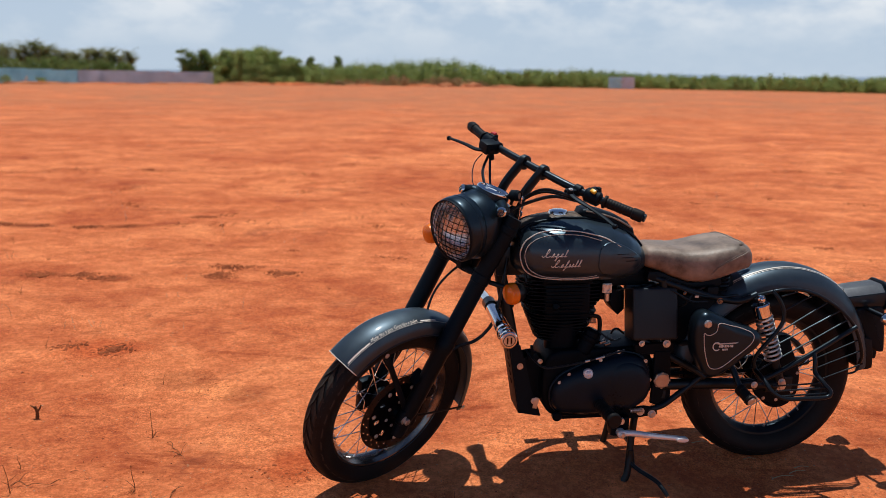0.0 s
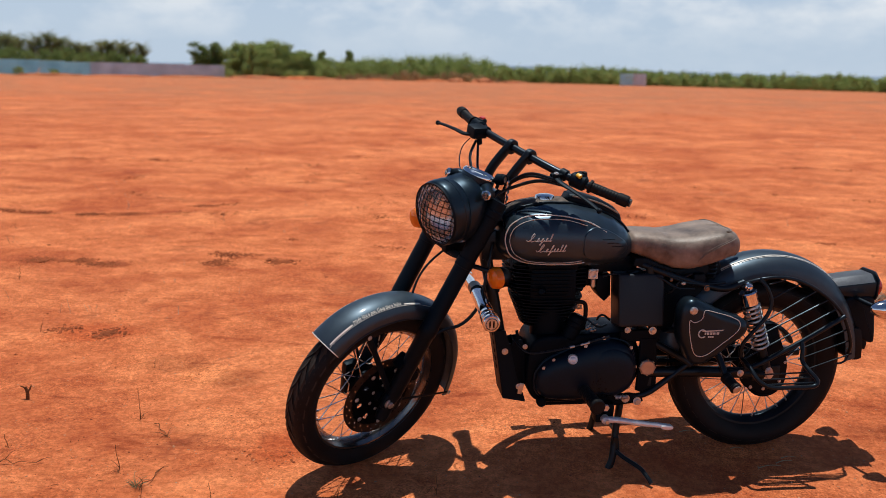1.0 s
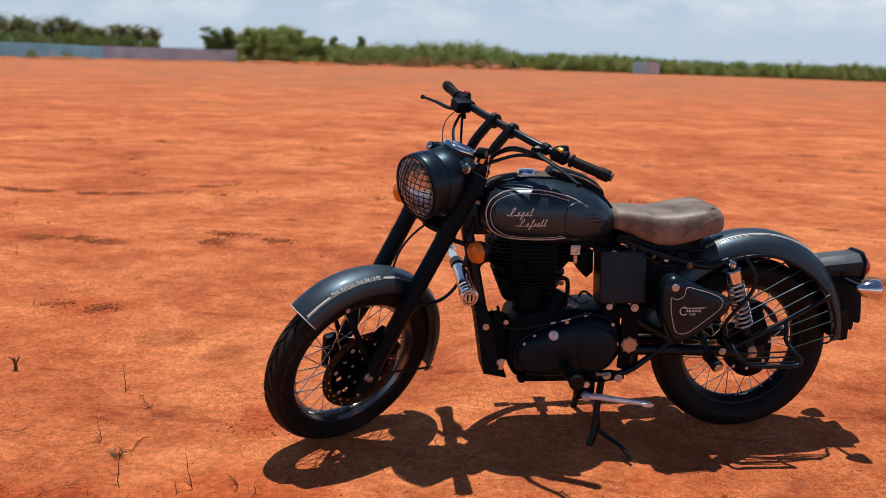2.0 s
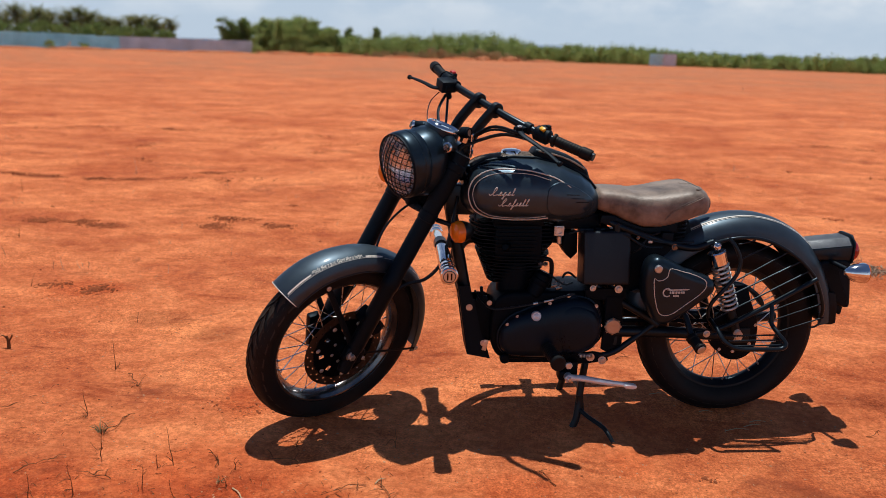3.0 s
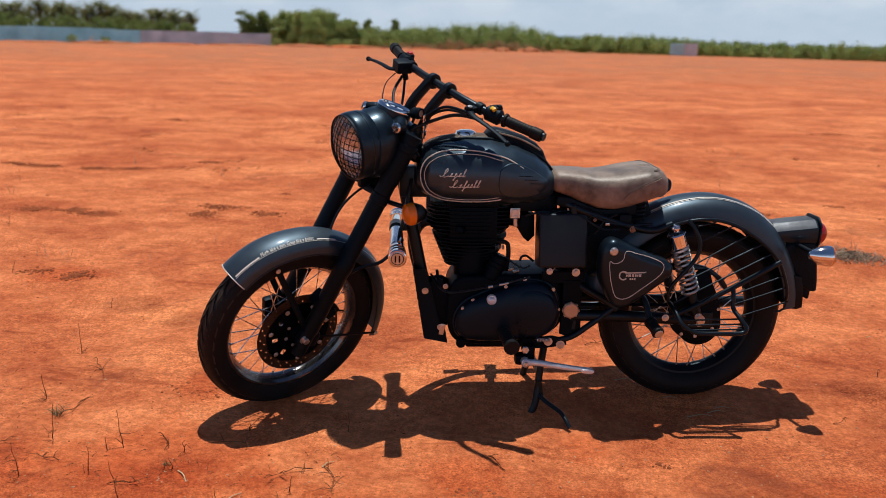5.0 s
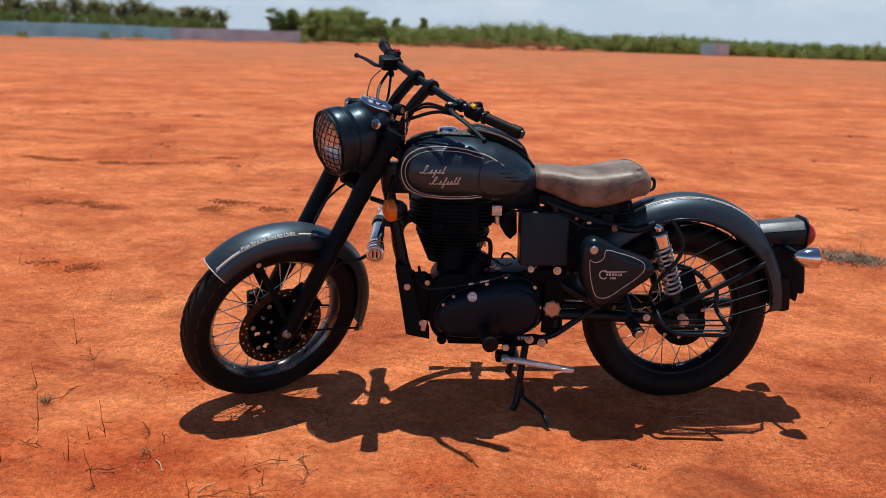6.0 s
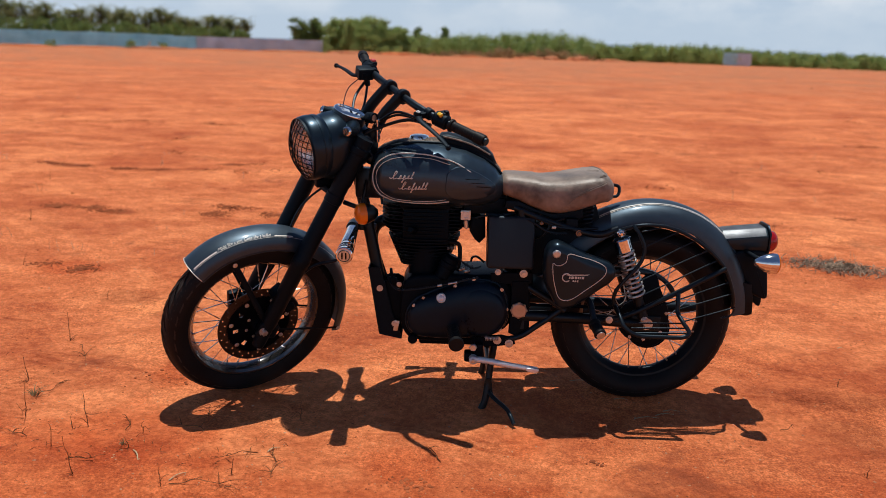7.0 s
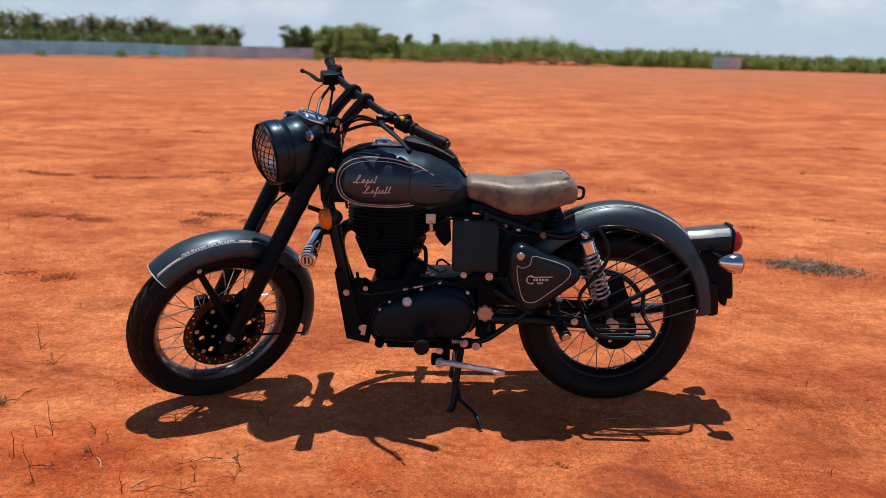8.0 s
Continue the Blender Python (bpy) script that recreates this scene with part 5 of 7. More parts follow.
    piece("brake_reservoir", join_bm(box((0.056, 0.054, 0.040), Matrix.Translation(c + Vector((-0.030, 0.004, 0.000))) @ Matrix.Rotation(radians(-12), 4, "Z"), 0.007),
                                    rod(c + Vector((-0.02, -0.01, -0.045)), c + Vector((-0.026, -0.006, -0.018)), 0.010, 14, 0.003)), MATTE, bar, "black brake fluid reservoir", turn=STEER, scaled=False)


make_handlebar()


def make_cables():
    def cable(pts, r=0.0045, label="", steered=True, mat=None):
        piece("cable", tube([STEER @ Vector(p) if k else Vector(p) for p, k in pts], r, 8, smooth=8), mat or STEELBLACK, BIKE, label)
    # clutch and switch cables from the near bar to the head
    cable([((-0.900, -0.205, 1.085), 1), ((-0.925, -0.12, 1.075), 1), ((-0.950, -0.07, 1.035), 1), ((-0.985, -0.055, 1.0), 1), ((-1.0, -0.06, 0.955), 1), ((-0.93, -0.05, 0.86), 0), ((-0.91, -0.07, 0.74), 0)])
    cable([((-0.855, -0.215, 1.060), 1), ((-0.890, -0.13, 1.048), 1), ((-0.945, -0.075, 1.012), 1), ((-1.005, -0.06, 0.985), 1), ((-1.03, -0.06, 0.93), 1)], 0.0055)
    cable([((-0.865, -0.200, 1.065), 1), ((-0.915, -0.11, 1.060), 1), ((-0.960, -0.06, 1.015), 1), ((-1.01, -0.045, 0.98), 1)], 0.004)
    # throttle and brake lines from the far bar
    cable([((-0.880, 0.195, 1.060), 1), ((-0.930, 0.16, 1.03), 1), ((-0.965, 0.11, 1.01), 1), ((-0.99, 0.06, 0.985), 1)], 0.005)
    cable([((-0.865, 0.20, 1.055), 1), ((-0.900, 0.15, 1.00), 1), ((-0.955, 0.08, 0.985), 1), ((-0.99, 0.04, 0.97), 1)], 0.0045)
    cable([((-0.905, 0.200, 1.070), 1), ((-0.945, 0.19, 1.045), 1), ((-0.975, 0.16, 1.01), 1), ((-1.0, 0.11, 0.985), 1)], 0.0018, "thin grey cable", mat=RIMSTEEL)
    # brake hose down the far side of the fork and the loop behind the near leg
    cable([((-1.03, 0.03, 0.80), 1), ((-1.14, 0.035, 0.74), 1), ((-1.20, 0.03, 0.68), 1), ((-1.25, 0.0, 0.60), 1)], 0.004)
    cable([((-1.00, -0.085, 0.83), 1), ((-1.045, -0.125, 0.70), 1), ((-1.065, -0.13, 0.62), 1), ((-1.11, -0.115, 0.56), 1), ((-1.19, -0.10, 0.545), 1), ((-1.25, -0.095, 0.50), 1), ((-1.30, -0.09, 0.42), 1)], 0.006, "black brake hose")


make_cables()


# -- engine --
def make_engine():
    case = [(-0.845, 0.40), (-0.835, 0.47), (-0.80, 0.50), (-0.72, 0.505), (-0.60, 0.508), (-0.52, 0.508), (-0.475, 0.48), (-0.455, 0.40), (-0.475, 0.33), (-0.55, 0.285), (-0.68, 0.268), (-0.80, 0.272), (-0.84, 0.32)]
    engine = piece("engine", slab(case, -0.085, 0.105, 0.012, smooth=4), ENGINE, BIKE, "black air-cooled single-cylinder engine")
    cover = [(-0.820, 0.345), (-0.815, 0.385), (-0.785, 0.424), (-0.735, 0.450), (-0.685, 0.470), (-0.62, 0.490), (-0.570, 0.496), (-0.520, 0.482), (-0.492, 0.445), (-0.480, 0.390), (-0.492, 0.340), (-0.530, 0.308), (-0.60, 0.296), (-0.70, 0.290), (-0.78, 0.296), (-0.810, 0.315)]
    edge = spline([(x, 0, z) for x, z in cover], 5, True)
    heart = Vector((-0.605, 0, 0.392))
    rings = []
    for f, y in ((1.0, -0.085), (1.0, -0.106), (0.985, -0.116), (0.955, -0.125), (0.90, -0.132), (0.80, -0.138), (0.62, -0.144), (0.40, -0.1475), (0.15, -0.149)):
        rings.append([Vector((heart.x + (p.x - heart.x) * f, y, heart.z + (p.z - heart.z) * f)) for p in edge])
    piece("primary_cover", rings_to_bm(rings), COVER, engine, "rounded black clutch cover", edge=70)
    piece("cover_flange", tube([Vector((heart.x + (p.x - heart.x) * 1.012, -0.096, heart.z + (p.z - heart.z) * 1.012)) for p in edge[::2]], 0.0050, 8, closed=True, smooth=2), COVER, engine, "raised edge of the clutch cover")
    piece("clutch_dome", lathe([(0.0, 0.014), (0.030, 0.0133), (0.058, 0.0105), (0.076, 0.0045), (0.086, -0.003), (0.088, -0.014)], 48, along((-0.577, -0.138, 0.392), (-0.577, -0.2, 0.392))), COVER, engine, "rounded swelling over the clutch", edge=70)
    piece("sprocket_boss", lathe([(0.0, 0.006), (0.022, 0.0055), (0.031, 0.002), (0.034, -0.008)], 36, along((-0.742, -0.1335, 0.350), (-0.742, -0.2, 0.350))), COVER, engine)
    rear = [(-0.64, 0.45), (-0.62, 0.495), (-0.585, 0.505), (-0.55, 0.500), (-0.53, 0.47), (-0.55, 0.44)]
    piece("starter_boss", slab(rear, -0.09, -0.02, 0.010), ENGINE, engine)
    piece("starter_motor", join_bm(rod((-0.712, -0.062, 0.462), (-0.672, -0.058, 0.548), 0.029, 24, 0.010), rod((-0.690, -0.06, 0.508), (-0.682, -0.06, 0.525), 0.032, 24, 0.003)), ENGINE, engine, "rounded black starter motor", scaled=False)
    for x, z in ((-0.640, 0.500), (-0.622, 0.492)):
        piece("terminal", join_bm(box((0.022, 0.012, 0.009), Matrix.Translation((x, -0.062, z)) @ Matrix.Rotation(radians(-15), 4, "Y"), 0.002), rod((x, -0.060, z + 0.004), (x + 0.02, -0.055, z + 0.020), 0.0030, 8)), RIMSTEEL, engine, scaled=False)
    piece("wire", tube([(-0.655, -0.06, 0.540), (-0.630, -0.066, 0.520), (-0.600, -0.064, 0.505), (-0.575, -0.06, 0.512)], 0.0035, 8, smooth=5), STEELBLACK, engine, scaled=False)
    piece("wire", tube([(-0.610, -0.06, 0.530), (-0.606, -0.068, 0.545), (-0.590, -0.066, 0.548), (-0.565, -0.06, 0.528)], 0.0040, 8, smooth=5), STEELBLACK, engine, scaled=False)
    for x, z in ((-0.797, 0.405), (-0.765, 0.432), (-0.745, 0.302), (-0.66, 0.478), (-0.60, 0.505), (-0.505, 0.470), (-0.486, 0.402), (-0.505, 0.330), (-0.64, 0.300)):
        piece("cover_bolt", bolt((x, -0.118, z), (0, -1, 0), 0.0042, 0.005), STEEL, engine)
    piece("level_plug", lathe([(0.0, 0.012), (0.005, 0.011), (0.009, 0.009), (0.010, 0.006), (0.0135, 0.0065), (0.0165, 0.004), (0.018, 0.0), (0.018, -0.008)], 28, along((-0.709, -0.134, 0.416), (-0.712, -0.2, 0.436))), ALLOY, engine, "bright steel filler plug", scaled=False)
    # barrel and head as stacks of fins
    core = join_bm(rod((-0.765, 0, 0.48), (-0.765, 0, 0.62), 0.058, 32), box((0.16, 0.13, 0.13), Matrix.Translation((-0.765, 0, 0.665)), 0.02))
    piece("cylinder_core", core, ENGINE, engine)
    for i in range(9):
        z = 0.502 + i * 0.0125
        w = 0.060 + 0.0035 * i
        piece("cooling_fin", slab([(-0.768 - w * 1.15, -w), (-0.768 + w * 1.10, -w), (-0.768 + w * 1.10, w), (-0.768 - w * 1.15, w)], 0, 0.0035, 0, smooth=5), ENGINE, engine, turn=Matrix.Translation((0, 0, z)) @ Matrix.Rotation(radians(90), 4, "X"))
    for i in range(9):
        z = 0.618 + i * 0.0128
        w = 0.112 - 0.009 * max(0, 2 - i)
        piece("cooling_fin", slab([(-0.768 - w * 1.08, -0.085), (-0.768 + w, -0.085), (-0.768 + w, 0.085), (-0.768 - w * 1.08, 0.085)], 0, 0.0035, 0, smooth=3), ENGINE, engine, turn=Matrix.Translation((0, 0, z)) @ Matrix.Rotation(radians(90), 4, "X"))
    piece("rocker_cover", box((0.17, 0.13, 0.03), Matrix.Translation((-0.768, 0, 0.738)), 0.01), ENGINE, engine)
    piece("spark_plug", rod((-0.80, -0.07, 0.655), (-0.815, -0.098, 0.662), 0.012, 14, 0.003), ENGINE, engine)
    # intake, throttle body and hose
    piece("throttle_body", join_bm(rod((-0.70, 0.0, 0.668), (-0.580, 0.0, 0.660), 0.028, 24, 0.004), rod((-0.655, -0.03, 0.675), (-0.655, 0.03, 0.675), 0.030, 24, 0.004)), ENGINE, engine, scaled=False)
    piece("intake_box", slab([(-0.612, 0.684), (-0.566, 0.684), (-0.562, 0.612), (-0.583, 0.590), (-0.600, 0.604), (-0.618, 0.632)], -0.045, 0.035, 0.005, 2, 1), ENGINE, engine, "black intake boot", scaled=False)
    ring = lathe([(0.0095, -0.003), (0.0135, -0.003), (0.0135, 0.004), (0.0095, 0.004)], 24, along((-0.634, -0.064, 0.692), (-0.634, -0.1, 0.692)), True)
    piece("sensor", join_bm(box((0.034, 0.008, 0.034), Matrix.Translation((-0.634, -0.058, 0.692)), 0.003), ring, rod((-0.632, -0.058, 0.676), (-0.630, -0.056, 0.646), 0.009, 14, 0.002),
                            *[rod((-0.634 + a, -0.062, 0.692 + c), (-0.634 + a, -0.067, 0.692 + c), 0.0035, 8) for a in (-0.012, 0.012) for c in (-0.012, 0.012)]), STEEL, engine, "grey square fuel sensor", scaled=False)
    hose = [(-0.695, -0.045, 0.593), (-0.672, -0.050, 0.592), (-0.657, -0.050, 0.588), (-0.650, -0.050, 0.574), (-0.649, -0.050, 0.535), (-0.655, -0.045, 0.490)]
    piece("breather_hose", tube(hose, 0.0075, 12, smooth=6), RUBBER, engine, "black breather hose", scaled=False)
    for i in range(7):
        piece("hose_rib", lathe([(0.0070, -0.0012), (0.0094, 0.0), (0.0070, 0.0012)], 14, along((-0.690 + 0.0045 * i, -0.0465, 0.5928), (-0.5, -0.055, 0.590))), GREY_SATIN, engine)
    piece("sump", box((0.22, 0.13, 0.03), Matrix.Translation((-0.67, 0, 0.262)), 0.01), ENGINE, engine)
    piece("drain_boss", rod((-0.80, -0.10, 0.285), (-0.80, -0.125, 0.285), 0.016, 18, 0.004), ENGINE, engine)
    piece("cable", tube([(-0.90, -0.05, 0.50), (-0.86, -0.12, 0.465), (-0.80, -0.135, 0.468), (-0.70, -0.138, 0.488), (-0.585, -0.13, 0.515)], 0.0035, 8, smooth=8), STEELBLACK, BIKE)
    piece("cable_adjuster", join_bm(rod((-0.72, -0.138, 0.484), (-0.705, -0.138, 0.487), 0.005, 10), rod((-0.685, -0.138, 0.491), (-0.655, -0.138, 0.498), 0.004, 10)), STEEL, BIKE)


make_engine()


# -- frame and running gear --
def make_frame():
    frame_ob = piece("frame", join_bm(
        tube([(-1.005, 0, 0.885), (-0.988, 0, 0.78), (-0.957, 0, 0.63), (-0.930, 0, 0.50), (-0.895, 0, 0.34)], 0.0205, 14, smooth=5),
        tube([(-0.99, 0, 0.90), (-0.90, 0, 0.86), (-0.70, 0, 0.80), (-0.50, 0, 0.76)], 0.022, 14, smooth=5),
        box((0.10, 0.06, 0.10), Matrix.Translation((-0.955, 0, 0.80)), 0.012)), STEELBLACK, BIKE, "black tubular steel frame")

    def rails(s):
        piece("seat_rail", tube([(-0.50, s * 0.06, 0.755), (-0.42, s * 0.095, 0.725), (-0.29, s * 0.105, 0.685), (-0.20, s * 0.115, 0.668), (-0.135, s * 0.120, 0.690)], 0.0115, 12, smooth=6), STEELBLACK, frame_ob)
        piece("rear_rail", tube([(-0.50, s * 0.085, 0.53), (-0.42, s * 0.10, 0.48), (-0.33, s * 0.11, 0.43), (-0.29, s * 0.11, 0.40)], 0.012, 12, smooth=6), STEELBLACK, frame_ob)
        piece("upright", tube([(-0.45, s * 0.085, 0.74), (-0.435, s * 0.09, 0.60), (-0.42, s * 0.095, 0.45), (-0.43, s * 0.10, 0.33)], 0.014, 12, smooth=5), STEELBLACK, frame_ob)
        piece("lower_rail", tube([(-0.30, s * 0.11, 0.405), (-0.38, s * 0.115, 0.345), (-0.45, s * 0.115, 0.300), (-0.56, s * 0.105, 0.288)], 0.010, 12, smooth=5), STEELBLACK, frame_ob)
        plate = [(-0.472, 0.500), (-0.415, 0.500), (-0.405, 0.33), (-0.44, 0.30), (-0.475, 0.315), (-0.472, 0.40)]
        piece("pivot_plate", slab(plate, s * 0.100, s * 0.112, 0.002, 1, 1), ENGINE, frame_ob)
        piece("swingarm", join_bm(tube([(-0.441, s * 0.10, 0.376), (-0.25, s * 0.10, 0.372), (-0.02, s * 0.098, 0.358)], 0.019, 14, smooth=4, flat=1.0),
                                 box((0.10, 0.016, 0.055), Matrix.Translation((-0.01, s * 0.098, 0.360)), 0.006)), STEELBLACK, BIKE)
        piece("axle_nut", join_bm(rod((-0.008, s * 0.106, 0.360), (-0.008, s * 0.112, 0.360), 0.02, 20), rod((-0.008, s * 0.110, 0.360), (-0.008, s * 0.126, 0.360), 0.014, 6, 0.002)), STEEL, BIKE)
    both(rails)
    piece("pivot_cap", join_bm(rod((-0.441, -0.112, 0.375), (-0.441, -0.128, 0.375), 0.0275, 36, 0.004),
                              *[box((0.006, 0.010, 0.006), Matrix.Translation((-0.441, -0.121, 0.375)) @ Matrix.Rotation(2 * math.pi * k / 8, 4, "Y") @ Matrix.Translation((0.0268, 0, 0)), 0.001) for k in range(8)]), GOLDCAP, BIKE, "brushed bronze pivot cap", scaled=False)
    for p, r in (((-0.518, -0.112, 0.508), 0.0072), ((-0.431, -0.116, 0.506), 0.0092)):
        piece("frame_bolt", bolt(p, (0, -1, 0), r, 0.010), STEEL, frame_ob, scaled=False)
    piece("bracket", slab([(-0.545, 0.525), (-0.405, 0.53), (-0.405, 0.49), (-0.49, 0.488), (-0.54, 0.498)], -0.098, -0.110, 0.002, 1, 1), ENGINE, frame_ob)
    # chain guard and drive sprocket
    guard = [(-0.360, 0.500), (-0.200, 0.518), (-0.107, 0.524), (-0.042, 0.529), (0.024, 0.516), (0.059, 0.497), (0.087, 0.473), (0.103, 0.445), (0.096, 0.436), (0.088, 0.441), (0.068, 0.468), (0.033, 0.495), (-0.021, 0.507), (-0.106, 0.506), (-0.200, 0.500), (-0.360, 0.484)]
    piece("chain_guard", slab(guard, -0.090, -0.060, 0.004, 2, 2), PAINT, BIKE, "satin black chain guard curved over the sprocket", scaled=False)
    piece("chain", join_bm(tube([(-0.46, -0.072, 0.405), (-0.02, -0.072, 0.402)], 0.006, 6, smooth=1)), ENGINE, BIKE)
    place = on_axle(REAR + Vector((0, -0.070, 0)), None)
    piece("brake_drum", lathe([(0.0, -0.05), (0.056, -0.05), (0.066, -0.04), (0.068, 0.004), (0.064, 0.010), (0.050, 0.014), (0.0, 0.014)], 48, place), ENGINE, rear_wheel, "black hub drum")
    piece("sprocket", lathe([(0.050, -0.003), (0.074, -0.003), (0.074, 0.003), (0.050, 0.003)], 76, place, True), ENGINE, rear_wheel)

    hub_cover = [(-0.019, 0.495), (0.004, 0.510), (0.028, 0.510), (0.046, 0.462), (0.077, 0.394), (0.085, 0.339), (0.069, 0.296), (0.005, 0.264), (-0.049, 0.273), (-0.084, 0.308), (-0.094, 0.363), (-0.053, 0.426)]
    piece("brake_plate", slab(hub_cover, -0.100, -0.086, 0.004, 2, 3), ENGINE, rear_wheel, "black cover beside the rear hub", scaled=False)
    for x, z in ((-0.082, 0.322), (-0.046, 0.282), (0.003, 0.274), (0.060, 0.302), (0.074, 0.372)):
        piece("plate_bolt", bolt((x, -0.100, z), (0, -1, 0), 0.004, 0.004), STEEL, rear_wheel, scaled=False)


make_frame()


def make_side_panels():
    out = [(-0.368, 0.500), (-0.374, 0.550), (-0.372, 0.595), (-0.360, 0.626), (-0.334, 0.640), (-0.299, 0.629), (-0.231, 0.597), (-0.168, 0.577), (-0.138, 0.556), (-0.134, 0.528), (-0.152, 0.503), (-0.180, 0.482),
           (-0.243, 0.432), (-0.290, 0.409), (-0.323, 0.418), (-0.350, 0.462)]
    line = [(-0.347, 0.573), (-0.335, 0.566), (-0.319, 0.568), (-0.304, 0.580), (-0.297, 0.606), (-0.258, 0.598), (-0.215, 0.586), (-0.178, 0.568), (-0.172, 0.545), (-0.190, 0.520), (-0.236, 0.483), (-0.276, 0.453), (-0.304, 0.447), (-0.324, 0.460), (-0.339, 0.505), (-0.346, 0.545)]

    def side(s):
        panel = piece("side_panel", slab(out, s * 0.125, s * 0.212, 0.030, 6), PAINT, BIKE, "satin black triangular side panel with a silver outline", scaled=False)
        piece("pinstripe", tube([(x, s * 0.2130, z) for x, z in line], 0.0013, 6, True, 4), SILVER, panel, "fine silver line", scaled=False)
        piece("panel_bolt", join_bm(rod((-0.337, s * 0.207, 0.605), (-0.337, s * 0.217, 0.605), 0.0135, 24, 0.003), rod((-0.337, s * 0.216, 0.605), (-0.337, s * 0.219, 0.605), 0.007, 6)), STEEL, panel, "domed panel bolt", scaled=False)
        # winged emblem as plain shapes
        ring = [(-0.300 + 0.0135 * math.cos(a), s * 0.2132, 0.526 + 0.0135 * math.sin(a)) for a in [radians(35 + 28 * k) for k in range(11)]]
        wing = slab([(-0.306, 0.536), (-0.225, 0.5385), (-0.233, 0.5345), (-0.290, 0.5325)], s * 0.2118, s * 0.2138, 0, smooth=1)
        bars = [box((w, 0.002, 0.0085 if w > 0.006 else 0.0075), Matrix.Translation((x, s * 0.2130, 0.5262)), 0.0005) for x, w in ((-0.2895, 0.005), (-0.2805, 0.008), (-0.2695, 0.007), (-0.2605, 0.006), (-0.2535, 0.003), (-0.2460, 0.007))]
        bars += [box((0.005, 0.002, 0.006), Matrix.Translation((x, s * 0.2130, 0.5145)), 0.0005) for x in (-0.277, -0.270, -0.263)]
        piece("emblem", join_bm(tube(ring, 0.0022, 6, smooth=3), wing, *bars), SILVER, panel, "silver winged emblem", scaled=False)
    both(side)
    tilt = Matrix.Translation((-0.479, -0.076, 0.606)) @ Matrix.Rotation(radians(-11), 4, "X")
    piece("battery_box", join_bm(box((0.159, 0.090, 0.178), tilt, 0.010, 3), box((0.169, 0.030, 0.012), tilt @ Matrix.Translation((0, 0.02, 0.090)), 0.003)), BOXBLACK, BIKE, "plain black square side box", scaled=False)
    piece("air_box", box((0.10, 0.13, 0.18), Matrix.Translation((-0.440, 0.04, 0.60)), 0.012), MATTE, BIKE)
    # black blocks added to darken the gaps below saddle, tail and tank
    gap_edge = [(-0.500, 0.752), (-0.460, 0.752), (-0.400, 0.726), (-0.350, 0.712), (-0.300, 0.716), (-0.240, 0.738), (-0.235, 0.700), (-0.300, 0.672), (-0.380, 0.690), (-0.450, 0.712), (-0.505, 0.726)]
    piece("seat_gap_fill", slab(gap_edge, -0.085, 0.085, 0.004, 2, 1), MATTE, BIKE, "black filler closing the gap below the saddle", scaled=False)
    piece("tail_gap_fill", box((0.100, 0.11, 0.080), Matrix.Translation((-0.225, 0.0, 0.690)) @ Matrix.Rotation(radians(-20), 4, "Y"), 0.008), MATTE, BIKE, scaled=False)
    piece("tank_gap_fill", box((0.150, 0.085, 0.056), Matrix.Translation((-0.565, 0.0, 0.722)), 0.006), MATTE, BIKE, scaled=False)
    piece("relay", box((0.05, 0.03, 0.02), Matrix.Translation((-0.49, -0.05, 0.712)), 0.004), MATTE, BIKE)
    # box made wide enough to black out the gap beside the battery box
    piece("inner_guard", box((0.17, 0.14, 0.17), Matrix.Translation((-0.335, 0, 0.595)), 0.01), MATTE, BIKE)

    # wiring and fixings below the saddle
    for pts, r in (([(-0.47, -0.085, 0.716), (-0.42, -0.105, 0.705), (-0.36, -0.112, 0.672), (-0.30, -0.108, 0.668)], 0.004),
                   ([(-0.44, -0.090, 0.728), (-0.39, -0.108, 0.712), (-0.33, -0.114, 0.690), (-0.26, -0.112, 0.684), (-0.20, -0.118, 0.690)], 0.005),
                   ([(-0.40, -0.080, 0.640), (-0.375, -0.105, 0.660), (-0.35, -0.108, 0.700), (-0.31, -0.100, 0.716)], 0.0035),
                   ([(-0.60, -0.060, 0.700), (-0.57, -0.075, 0.712), (-0.53, -0.085, 0.712), (-0.49, -0.085, 0.722)], 0.0035)):
        piece("wire", tube(pts, r, 8, smooth=5), STEELBLACK, BIKE, "black wiring")
    for x, y, z, r in ((-0.262, -0.118, 0.672, 0.007), (-0.385, -0.112, 0.700, 0.004)):
        piece("frame_bolt", bolt((x, y, z), (0, -1, 0), r, 0.007), RIMSTEEL, BIKE)
    piece("wire_clip", box((0.014, 0.008, 0.009), Matrix.Translation((-0.345, -0.116, 0.688)), 0.002), STEEL, BIKE, "bright wire clip")
    piece("relay", box((0.040, 0.030, 0.034), Matrix.Translation((-0.285, -0.095, 0.700)), 0.006), MATTE, BIKE)


make_side_panels()


